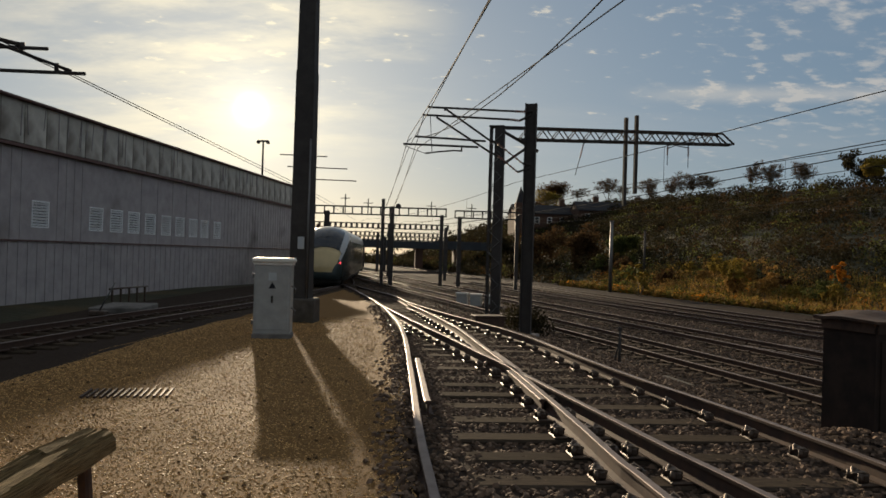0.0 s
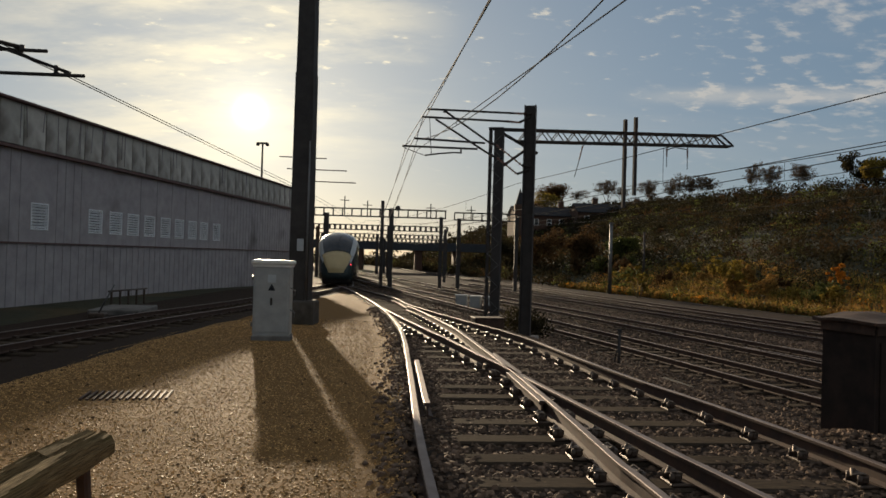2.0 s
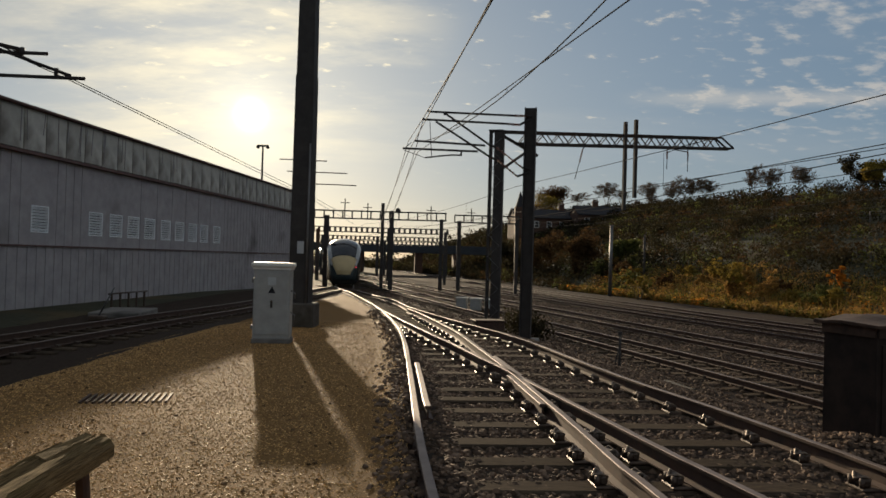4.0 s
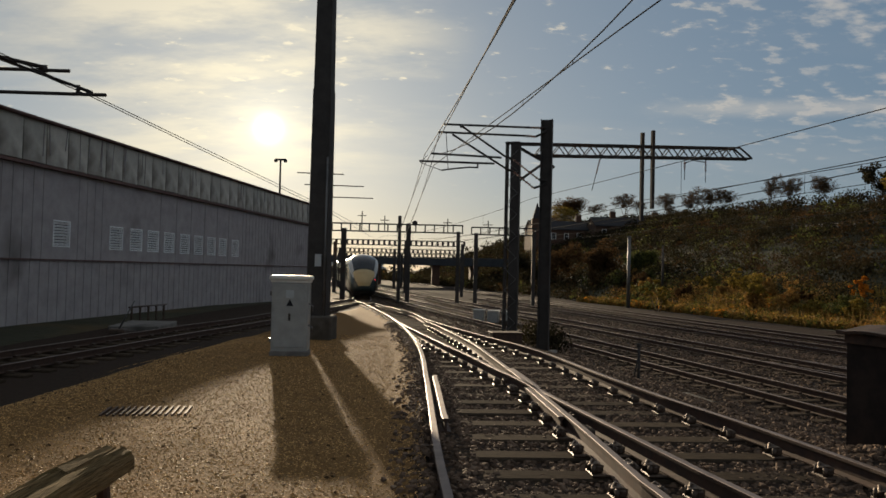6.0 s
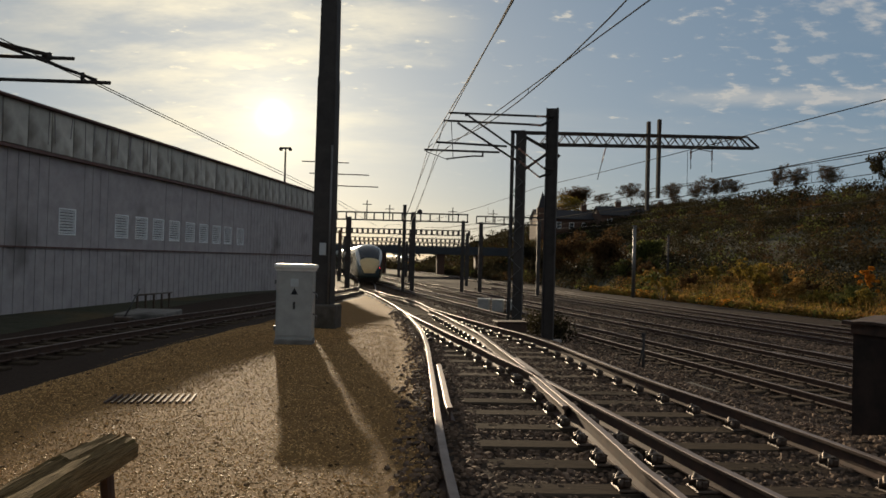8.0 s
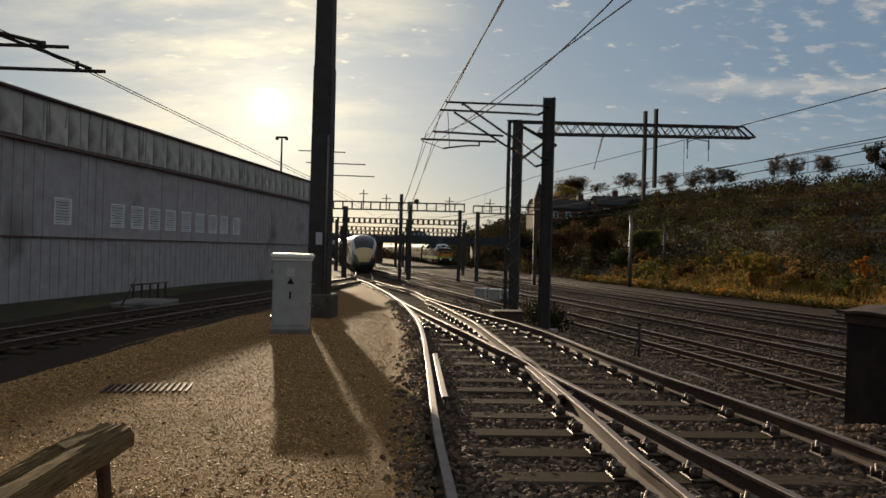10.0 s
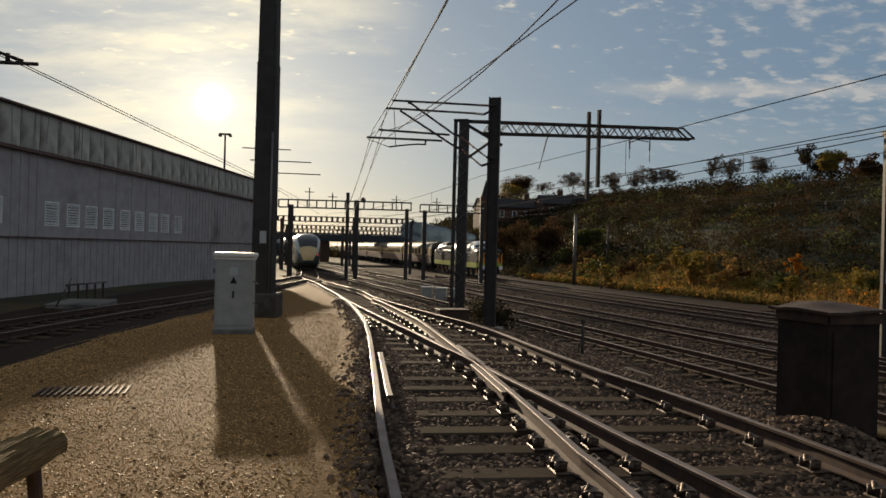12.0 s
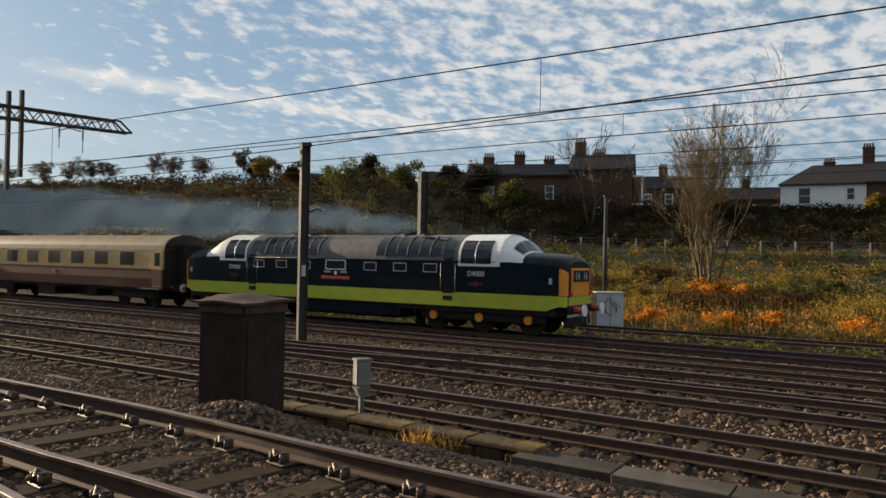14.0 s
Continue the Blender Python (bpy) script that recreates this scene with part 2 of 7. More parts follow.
M["shed_panel"] = material("shed_panel", (0.52, 0.50, 0.45), (0.38, 0.36, 0.32), 2.5, 0.6, c3=(0.15, 0.13, 0.11), spots=0.08, per_object=0.12)
M["shed_edge"] = material("shed_edge", (0.15, 0.09, 0.08), (0.10, 0.06, 0.055), 3, 0.6)
M["shed_roof"] = material("shed_roof", (0.17, 0.165, 0.16), (0.12, 0.115, 0.11), 1.0, 0.7)
M["slat"] = material("slat", (0.82, 0.83, 0.84), (0.70, 0.71, 0.73), 5, 0.45)
M["loco_green"] = material("loco_green", (0.008, 0.014, 0.020), (0.006, 0.011, 0.015), 2, 0.34, spec=0.12)
M["loco_lime"] = material("loco_lime", (0.42, 0.47, 0.045), (0.35, 0.40, 0.04), 2, 0.32)
M["loco_roof"] = material("loco_roof", (0.15, 0.138, 0.125), (0.085, 0.077, 0.07), 3, 0.45, 0.2, c3=(0.06, 0.05, 0.045), spots=0.06)
M["loco_white"] = material("loco_white", (0.78, 0.78, 0.76), (0.68, 0.68, 0.66), 3, 0.35)
M["loco_orange"] = material("loco_orange", (0.75, 0.27, 0.025), (0.62, 0.22, 0.02), 3, 0.4)
M["loco_red"] = material("loco_red", (0.45, 0.06, 0.035), (0.35, 0.045, 0.03), 3, 0.4)
M["glass_dark"] = material("glass_dark", (0.018, 0.02, 0.023), None, 2, 0.08)
M["black"] = material("black", (0.016, 0.015, 0.014), (0.028, 0.024, 0.02), 4, 0.65)
M["coach_cream"] = material("coach_cream", (0.64, 0.44, 0.21), (0.53, 0.35, 0.165), 2, 0.6, c3=(0.38, 0.26, 0.13), spots=-0.01, spec=0.25)
M["coach_maroon"] = material("coach_maroon", (0.095, 0.018, 0.015), (0.070, 0.014, 0.012), 2, 0.45, spec=0.25, c3=(0.10, 0.045, 0.03), spots=0.02)
M["coach_roof"] = material("coach_roof", (0.27, 0.22, 0.165), (0.17, 0.14, 0.11), 1.2, 0.65, c3=(0.13, 0.10, 0.08), spots=0.05)
M["gold"] = material("gold", (0.55, 0.40, 0.16), None, 4, 0.35, 0.5)
M["iep_green"] = material("iep_green", (0.035, 0.05, 0.05), (0.025, 0.037, 0.037), 2, 0.25)
M["iep_grey"] = material("iep_grey", (0.42, 0.43, 0.42), (0.34, 0.35, 0.345), 2, 0.3)
M["iep_yellow"] = material("iep_yellow", (0.52, 0.40, 0.20), (0.44, 0.34, 0.17), 2, 0.4)
M["tail_red"] = material("tail_red", (0.5, 0.02, 0.02), None, 2, 0.3, emit=(1.0, 0.05, 0.06, 3.0))
M["brick"] = material("brick", (0.10, 0.056, 0.038), (0.06, 0.036, 0.027), 9, 0.85, bump=0.01, c3=(0.09, 0.06, 0.045), spots=0.03)
M["slate"] = material("slate", (0.045, 0.044, 0.046), (0.028, 0.027, 0.029), 6, 0.95, c3=(0.06, 0.055, 0.04), spec=0.1)
M["render_white"] = material("render_white", (0.72, 0.71, 0.68), (0.62, 0.61, 0.58), 2, 0.8)
M["window_white"] = material("window_white", (0.70, 0.70, 0.69), None, 2, 0.5)
M["bark"] = material("bark", (0.135, 0.10, 0.055), (0.07, 0.055, 0.035), 12, 0.9, bump=0.01)
M["bark_grey"] = material("bark_grey", (0.10, 0.08, 0.06), (0.055, 0.045, 0.036), 12, 0.9)
M["leaf_orange"] = material("leaf_orange", (0.58, 0.23, 0.025), (0.42, 0.15, 0.02), 3, 0.6, per_island=0.55, spec=0.03, thin=0.35)
M["leaf_yellow"] = material("leaf_yellow", (0.27, 0.18, 0.032), (0.12, 0.10, 0.024), 0.7, 0.6, per_island=0.55, spec=0.03, thin=0.35)
M["leaf_green"] = material("leaf_green", (0.105, 0.105, 0.028), (0.055, 0.062, 0.02), 1.5, 0.6, per_island=0.6, spec=0.03, thin=0.35)
M["leaf_dark"] = material("leaf_dark", (0.034, 0.029, 0.014), (0.021, 0.018, 0.010), 0.35, 0.8, per_island=0.3, c3=(0.042, 0.029, 0.014), spots=0.03, spec=0.03, thin=0.4)
M["leaf_brown"] = material("leaf_brown", (0.085, 0.048, 0.02), (0.045, 0.028, 0.014), 0.5, 0.8, per_island=0.35, spec=0.03, thin=0.4)
M["grass_dry"] = material("grass_dry", (0.33, 0.19, 0.055), (0.19, 0.11, 0.034), 0.9, 0.7, per_island=0.5, spec=0.03, thin=0.35)
M["bridge_paint"] = material("bridge_paint", (0.05, 0.055, 0.062), (0.036, 0.04, 0.045), 0.5, 0.7)
M["ink"] = material("ink", (0.02, 0.02, 0.024), None, 3, 0.6)
M["smoke"] = material("smoke", (0.34, 0.50, 0.68), None, 1, 1.0, alpha=0.016, spec=0.0)


# ======== mesh helpers ========
class Mesh:
    """Collects boxes, tubes and lofts for one mesh; faces may carry a material slot."""

    def __init__(self):
        self.v, self.f, self.mi, self.sm = [], [], [], []

    def add(self, verts, faces, slot=0, smooth=False):
        o = len(self.v)
        self.v += [tuple(q) for q in verts]
        self.f += [tuple(i + o for i in q) for q in faces]
        self.mi += [slot] * len(faces)
        self.sm += [smooth] * len(faces)
        return self

    def box(self, c, size, rz=0.0, slot=0, bevel=0.0, m=None):
        hx, hy, hz = (q / 2 for q in size)
        if bevel > 0:
            b = min(bevel, hx * 0.9, hy * 0.9, hz * 0.9)
            vs = []
            for sx in (-1, 1):
                for sy in (-1, 1):
                    for sz in (-1, 1):
                        vs += [(sx * hx, sy * (hy - b), sz * (hz - b)), (sx * (hx - b), sy * hy, sz * (hz - b)), (sx * (hx - b), sy * (hy - b), sz * hz)]
            ix = lambda sx, sy, sz, k: (((sx > 0) * 2 + (sy > 0)) * 2 + (sz > 0)) * 3 + k
            fs = []
            for s in (-1, 1):
                q = [ix(s, -1, -1, 0), ix(s, 1, -1, 0), ix(s, 1, 1, 0), ix(s, -1, 1, 0)]
                fs.append(q if s > 0 else q[::-1])
                q = [ix(-1, s, -1, 1), ix(-1, s, 1, 1), ix(1, s, 1, 1), ix(1, s, -1, 1)]
                fs.append(q if s > 0 else q[::-1])
                q = [ix(-1, -1, s, 2), ix(1, -1, s, 2), ix(1, 1, s, 2), ix(-1, 1, s, 2)]
                fs.append(q if s > 0 else q[::-1])
            for a in (-1, 1):
                for d in (-1, 1):
                    fs.append([ix(a, d, -1, 0), ix(a, d, 1, 0), ix(a, d, 1, 1), ix(a, d, -1, 1)])
                    fs.append([ix(a, -1, d, 0), ix(a, 1, d, 0), ix(a, 1, d, 2), ix(a, -1, d, 2)])
                    fs.append([ix(-1, a, d, 1), ix(1, a, d, 1), ix(1, a, d, 2), ix(-1, a, d, 2)])
                    for e in (-1, 1):
                        fs.append([ix(a, d, e, 0), ix(a, d, e, 1), ix(a, d, e, 2)])
        else:
            vs = [(sx * hx, sy * hy, sz * hz) for sz in (-1, 1) for sx, sy in ((-1, -1), (1, -1), (1, 1), (-1, 1))]
            fs = [(3, 2, 1, 0), (4, 5, 6, 7), (0, 1, 5, 4), (1, 2, 6, 5), (2, 3, 7, 6), (3, 0, 4, 7)]
        t = Matrix.Translation(c) @ Matrix.Rotation(rz, 4, "Z")
        if m is not None:
            t = m @ t
        return self.add([t @ Vector(q) for q in vs], fs, slot)

    def tube(self, pts, r, n=6, slot=0, cap=True, smooth=True):
        """A round bar along pts; r is one radius or one for each point."""
        pts = [Vector(p) for p in pts]
        rs = r if isinstance(r, (list, tuple)) else [r] * len(pts)
        vs, fs = [], []
        for i, p in enumerate(pts):
            d = (pts[min(i + 1, len(pts) - 1)] - pts[max(i - 1, 0)]).normalized()
            a = d.cross(Vector((0, 0, 1)))
            if a.length < 1e-3:
                a = Vector((1, 0, 0))
            a.normalize()
            b = d.cross(a)
            for k in range(n):
                w = 2 * math.pi * k / n
                vs.append(p + (a * math.cos(w) + b * math.sin(w)) * rs[i])
        for i in range(len(pts) - 1):
            for k in range(n):
                k2 = (k + 1) % n
                fs.append((i * n + k, i * n + k2, (i + 1) * n + k2, (i + 1) * n + k))
        if cap:
            fs.append(tuple(range(n))[::-1])
            fs.append(tuple((len(pts) - 1) * n + k for k in range(n)))
        return self.add(vs, fs, slot, smooth)

    def bar(self, a, b, w, h=None, slot=0):
        """A square bar from a to b."""
        a, b, h = Vector(a), Vector(b), h or w
        d = (b - a).normalized()
        s = d.cross(Vector((0, 0, 1)))
        s = s.normalized() if s.length > 1e-3 else Vector((1, 0, 0))
        u = s.cross(d)
        vs = [p + s * (sx * w / 2) + u * (sz * h / 2) for p in (a, b) for sx, sz in ((-1, -1), (1, -1), (1, 1), (-1, 1))]
        return self.add(vs, [(3, 2, 1, 0), (4, 5, 6, 7), (0, 1, 5, 4), (1, 2, 6, 5), (2, 3, 7, 6), (3, 0, 4, 7)], slot)

    def loft(self, rings, closed=True, cap=True, slot=0, smooth=False):
        n = len(rings[0])
        vs = [q for r in rings for q in r]
        fs = []
        for i in range(len(rings) - 1):
            for k in range(n if closed else n - 1):
                k2 = (k + 1) % n
                fs.append((i * n + k, i * n + k2, (i + 1) * n + k2, (i + 1) * n + k))
        if cap:
            fs.append(tuple(range(n))[::-1])
            fs.append(tuple((len(rings) - 1) * n + k for k in range(n)))
        return self.add(vs, fs, slot, smooth)

    def disc(self, c, r, axis="Y", depth=0.05, n=14, slot=0):
        ax = {"X": Vector((1, 0, 0)), "Y": Vector((0, 1, 0)), "Z": Vector((0, 0, 1))}[axis]
        c = Vector(c)
        return self.tube([c - ax * depth / 2, c + ax * depth / 2], r, n, slot, True, False)

    def data(self, name, mats):
        me = bpy.data.meshes.new(name)
        me.from_pydata(self.v, [], self.f)
        for q in (mats if isinstance(mats, (list, tuple)) else [mats]):
            me.materials.append(M[q])
        me.polygons.foreach_set("material_index", self.mi)
        me.polygons.foreach_set("use_smooth", self.sm)
        me.update()
        return me


def thing(name, label, category, at=None, mesh=None, mats=None, group="", kind=""):
    ob = new(name, mesh.data(name, mats) if mesh else None)
    if at is not None:
        ob.matrix_world = at
    return tagged(ob, label, category, group, kind)


def part(name, mesh, mats, parent, label="", at=None, kind=""):
    """One mesh under a thing or under a part; mesh is a Mesh or shared mesh data."""
    ob = new(name, mesh.data(name, mats) if isinstance(mesh, Mesh) else mesh)
    ob.parent = parent
    if at is not None:
        ob.matrix_basis = at
    return tagged(ob, label, "", "", kind)


def catmull(pts, step=0.5):
    """A smooth line of even steps through pts (x, y)."""
    p = np.array([np.array(q, float) for q in pts])
    p = np.vstack([2 * p[0] - p[1], p, 2 * p[-1] - p[-2]])
    out = []
    for i in range(1, len(p) - 2):
        n = max(2, int(np.linalg.norm(p[i + 1] - p[i]) / step))
        for k in range(n):
            t = k / n
            out.append(0.5 * (2 * p[i] + (p[i + 1] - p[i - 1]) * t + (2 * p[i - 1] - 5 * p[i] + 4 * p[i + 1] - p[i + 2]) * t * t + (3 * p[i] - p[i - 1] - 3 * p[i + 1] + p[i + 2]) * t ** 3))
    out.append(p[-2])
    return np.array(out)


# ======== the lie of the land ========
AZ = radians(-15)
UX, UY = math.sin(AZ), math.cos(AZ)


def bend(u):
    return -0.0009 * (28 - u) ** 2 if u < 28 else 0.0


def place(u, v):
    """Plan position of a point u along and v across the running lines."""
    v = v + bend(u)
    return (UX * u + UY * v, UY * u - UX * v)


def uv(x, y):
    u = UX * x + UY * y
    return u, UY * x - UX * y - bend(u)


def smooth(a, b, t):
    t = min(1.0, max(0.0, (t - a) / (b - a)))
    return t * t * (3 - 2 * t)


def bank_z(y):
    return -min(1.0, max(0.0, (y - 16) * 0.0175))


def rail_z(x, y):
    """Height of the rail tops: a raised bank about the camera, falling to the running lines and to the yard."""
    u, v = uv(x, y)
    s = smooth(6.2, 9.3, v)
    z = bank_z(y) * (1 - s) - 1.0 * s - 0.22 * smooth(18.6, 21.6, v)
    left = smooth(-4.6, -7.5, x) if y < 45 else 0.0
    return min(z, z * (1 - left) - 0.45 * left)


def train_drift(u):
    """How far the outermost line swings away with distance."""
    return 0.068 * (u - 47.5) if u > 65 else 0.068 * max(0.0, u - 30) ** 2 / 70


def crest(u):
    pts = ((-60, 6.0), (0, 6.4), (27, 7.4), (52, 11.0), (75, 12.7), (90, 13.4), (120, 14.5), (150, 15.5), (165, 16.5), (200, 18.0), (228, 18.0), (252, 11.0), (300, 8))
    for (a, za), (b, zb) in zip(pts, pts[1:]):
        if u <= b:
            return za + (zb - za) * max(0.0, (u - a) / (b - a))
    return 8.0


def ground_z(x, y):
    u, v = uv(x, y)
    dl = x - near_left(y) - 0.1
    z = rail_z(x, y) - ((0.17 - 0.085 * smooth(-0.55, -0.12, dl)) if -6.0 < x and dl < -0.05 else (0.18 + 0.035 * smooth(0.25, 0.5, abs(dl)) + (0.02 if dl < -5 else 0.0)))
    hx, hy = x - 3.98, y - 6.95
    if hx * hx + hy * hy < 4:
        z += 0.22 * math.exp(-(hx * hx * 2.2 + hy * hy * 1.3) * 1.6)
    foot = 33.4 + train_drift(u)
    if v > foot:
        t = min(1.0, (v - foot) / 50.0)
        p = 1.9 - 0.85 * smooth(20, 60, u)
        fade = 1 - smooth(260, 420, abs(u))
        z = z + (crest(u) + 1.2) * (t ** p) * fade + (0.25 * smooth(foot + 0.5, foot + 3.5, v))
    return z


# ======== ground ========
def axis_steps(stops):
    out = [stops[0][0]]
    for (a, st), (b, _) in zip(stops, stops[1:]):
        n = max(1, int(round((b - a) / st)))
        out += [a + (b - a) * (k + 1) / n for k in range(n)]
    return out


def build_ground():
    xs = axis_steps([(-2500, 500), (-500, 90), (-60, 6), (-16, 1.0), (-6, 0.4), (-4.4, 0.1), (1.4, 0.4), (14, 1.0), (60, 3), (140, 30), (500, 400), (2500, 1)])
    ys = axis_steps([(-1500, 400), (-300, 60), (-30, 3), (-4, 0.25), (26, 1.0), (60, 3), (180, 25), (600, 400), (4000, 1)])
    vs, fs, mi = [], [], []
    for yy in ys:
        for xx in xs:
            z = ground_z(xx, yy)
            if -16 < xx < 14 and -4 < yy < 26:
                z += 0.02 * noise.noise(Vector((xx * 0.9, yy * 0.9, 0))) + 0.02 * noise.noise(Vector((xx * 0.3, yy * 0.3, 4)))
            vs.append((xx, yy, z))
    n = len(xs)
    for j in range(len(ys) - 1):
        for i in range(n - 1):
            fs.append((j * n + i, j * n + i + 1, (j + 1) * n + i + 1, (j + 1) * n + i))
            cx, cy = (xs[i] + xs[i + 1]) / 2, (ys[j] + ys[j + 1]) / 2
            u, v = uv(cx, cy)
            path = -5.6 < cx < near_left(cy) - 0.10 + 0.10 * noise.noise(Vector((cx * 2.5, cy * 2.5, 8))) and cy < 44
            mi.append(1 if path else (2 if v > 33.2 + train_drift(u) or cx < -11.6 else 0))
    me = bpy.data.meshes.new("ground")
    me.from_pydata(vs, [], fs)
    for q in ("ballast", "gravel", "earth"):
        me.materials.append(M[q])
    me.polygons.foreach_set("material_index", mi)
    me.polygons.foreach_set("use_smooth", [True] * len(fs))
    return tagged(new("ground", me), "ballast with shade between its stones in its colour, and sunlit gravel of a railway yard", "ground", "", "structure")


LINE_L = [(1.30, -9), (0.78, -4), (0.40, 0), (0.19, 2.4), (-0.01, 4.79), (-0.11, 5.89), (-0.2, 7.11), (-0.32, 8.97), (-0.45, 10.88), (-0.66, 13.8), (-1.05, 17.56), (-2.02, 24.6), (-3.32, 32.0), (-5.4, 43.0), (-6.75, 49.0), (-8.05, 56.0)]
LINE_P = [(2.75, -9), (2.2, -4), (1.85, 0), (1.68, 2.4), (1.53, 4.91), (1.43, 5.72), (1.37, 6.52), (1.29, 7.52), (1.17, 8.83), (1.0, 10.6), (0.72, 13.0), (0.27, 16.66), (-0.62, 22.6), (-1.15, 25.5)]
LINE_Q = [(5.6, -9), (4.3, -4), (3.35, 0), (2.82, 2.4), (2.24, 5.0), (1.98, 6.03), (1.74, 7.12), (1.44, 8.45), (1.19, 9.57), (0.93, 10.81), (0.66, 11.87), (0.23, 13.75), (-0.35, 16.11), (-1.25, 20.6), (-2.30, 26.0)]
LINE_R = [(7.1, -9), (5.75, -4), (4.8, 0), (4.26, 2.4), (3.70, 5.0), (3.48, 6.3), (3.2, 7.6), (2.96, 8.56), (2.68, 9.6), (2.37, 11.04), (2.1, 12.47), (1.80, 14.16), (1.42, 15.7), (0.32, 20.0), (-1.08, 26.2), (-1.95, 31.7), (-3.98, 42.6), (-5.25, 48.7), (-6.6, 56.0)]
CURVE_L, CURVE_P, CURVE_Q, CURVE_R = (catmull(q, 0.5) for q in (LINE_L, LINE_P, LINE_Q, LINE_R))


def at_y(curve, y):
    return float(np.interp(y, curve[:, 1], curve[:, 0]))


def near_left(y):
    return at_y(CURVE_L, y) - 0.1


ground = build_ground()


# ======== tracks ========
PROFILE = [(-0.065, 0.0), (0.065, 0.0), (0.065, 0.012), (0.012, 0.03), (0.012, 0.118), (0.035, 0.13), (0.035, 0.155), (0.028, 0.159), (-0.028, 0.159), (-0.035, 0.155), (-0.035, 0.13), (-0.012, 0.118), (-0.012, 0.03), (-0.065, 0.012)]


def rail_mesh(line, dz=0.0, zfun=rail_z):
    """A flat-bottomed rail along the plan line, worn bright on its head."""
    pts = np.asarray(line, float)
    mesh = Mesh()
    n = len(PROFILE)
    vs, fs, slots = [], [], []
    for i, p in enumerate(pts):
        d = pts[min(i + 1, len(pts) - 1)] - pts[max(i - 1, 0)]
        d = d / np.linalg.norm(d)
        z = zfun(p[0], p[1]) - 0.159 + dz
        for a, h in PROFILE:
            vs.append((p[0] + d[1] * a, p[1] - d[0] * a, z + h))
    for i in range(len(pts) - 1):
        for k in range(n):
            k2 = (k + 1) % n
            fs.append((i * n + k, i * n + k2, (i + 1) * n + k2, (i + 1) * n + k))
            slots.append(1 if 6 <= k <= 8 else 0)
    fs.append(tuple(range(n)))
    fs.append(tuple((len(pts) - 1) * n + k for k in range(n))[::-1])
    mesh.add(vs, fs)
    mesh.mi = slots + [0, 0]
    return mesh


def offset_line(pts, off):
    pts = np.asarray(pts, float)
    out = []
    for i, p in enumerate(pts):
        d = pts[min(i + 1, len(pts) - 1)] - pts[max(i - 1, 0)]
        d = d / np.linalg.norm(d)
        out.append((p[0] + d[1] * off, p[1] - d[0] * off))
    return np.array(out)


def walk_line(pts, step):
    pts = np.asarray(pts, float)
    seg = np.linalg.norm(np.diff(pts, axis=0), axis=1)
    acc = np.concatenate([[0], np.cumsum(seg)])
    for s in np.arange(step * 0.5, acc[-1], step):
        i = min(len(seg) - 1, int(np.searchsorted(acc, s) - 1))
        f = (s - acc[i]) / seg[i]
        p = pts[i] + (pts[i + 1] - pts[i]) * f
        d = (pts[i + 1] - pts[i]) / seg[i]
        yield p, d


def plain_track(name, label, centre, wood=True, count=300, near=(0, 10)):
    """Two rails on sleepers; the sleepers nearest to the bank are parts, the rest one mesh."""
    t = thing(name, label, "railway track", kind="structure")
    part("rail", rail_mesh(offset_line(centre, -0.752)), ["rail_rust", "rail_top"], t)
    part("rail", rail_mesh(offset_line(centre, 0.752)), ["rail_rust", "rail_top"], t)
    unit = Mesh().box((0, 0, 0), (2.55, 0.25, 0.13), bevel=0.02).data("sleeper", "sleeper" if wood else "concrete_sleeper")
    rest, made = Mesh(), 0
    for p, d in walk_line(centre, 0.72):
        z = rail_z(p[0], p[1]) - 0.159 - 0.075
        rz = math.atan2(-d[0], d[1])
        if math.hypot(p[0] - near[0], p[1] - near[1]) < 26 and made < 90:
            part("sleeper", unit, None, t, at=pose(p[0], p[1], z + random.uniform(-0.01, 0.005), 0, 0, math.degrees(rz) + random.uniform(-1.2, 1.2)))
            made += 1
        else:
            rest.box((p[0], p[1], z), (2.55, 0.25, 0.13), rz)
    if rest.v:
        part("distant_sleepers", rest, "sleeper" if wood else "concrete_sleeper", t, kind="stuff")
    # fastenings beside each rail foot
    clips = Mesh()
    for p, d in walk_line(centre, 0.72):
        if math.hypot(p[0], p[1]) < 45:
            for off in (-0.752, 0.752):
                for sd in (-0.12, 0.12):
                    q = (p[0] + d[1] * (off + sd), p[1] - d[0] * (off + sd))
                    clips.box((q[0], q[1], rail_z(*q) - 0.14), (0.10, 0.13, 0.05), math.atan2(-d[0], d[1]))
    part("fastenings", clips, "iron", t, kind="stuff")
    return t


def line_uv(v, u0, u1, step=2.0, extra=None):
    return np.array([place(u, v + (extra(u) if extra else 0.0)) for u in np.arange(u0, u1 + step, step)])


plain_track("running_line", "straight railway track with rusty sides and bright railheads", line_uv(11.95, -24, 190))
plain_track("running_line", "straight railway track with rusty sides and bright railheads", line_uv(15.9, -24, 190), near=(10, 14))
plain_track("diverging_line", "railway track leaving a turnout on wooden sleepers", line_uv(15.95, -24, 20, 2.0, lambda u: 1.9 * smooth(22, 3, u)), near=(12, 10))
plain_track("running_line", "dull railway track on dark ballast", line_uv(22.7, -24, 76), near=(18, 12))
plain_track("running_line", "railway track on which the diesel train runs", line_uv(26.2, -24, 560, 4.0, train_drift), near=(20, 14))
plain_track("siding", "weedy little used siding below the bank", line_uv(31.0, -24, 34, 2.0, train_drift), near=(26, 12))
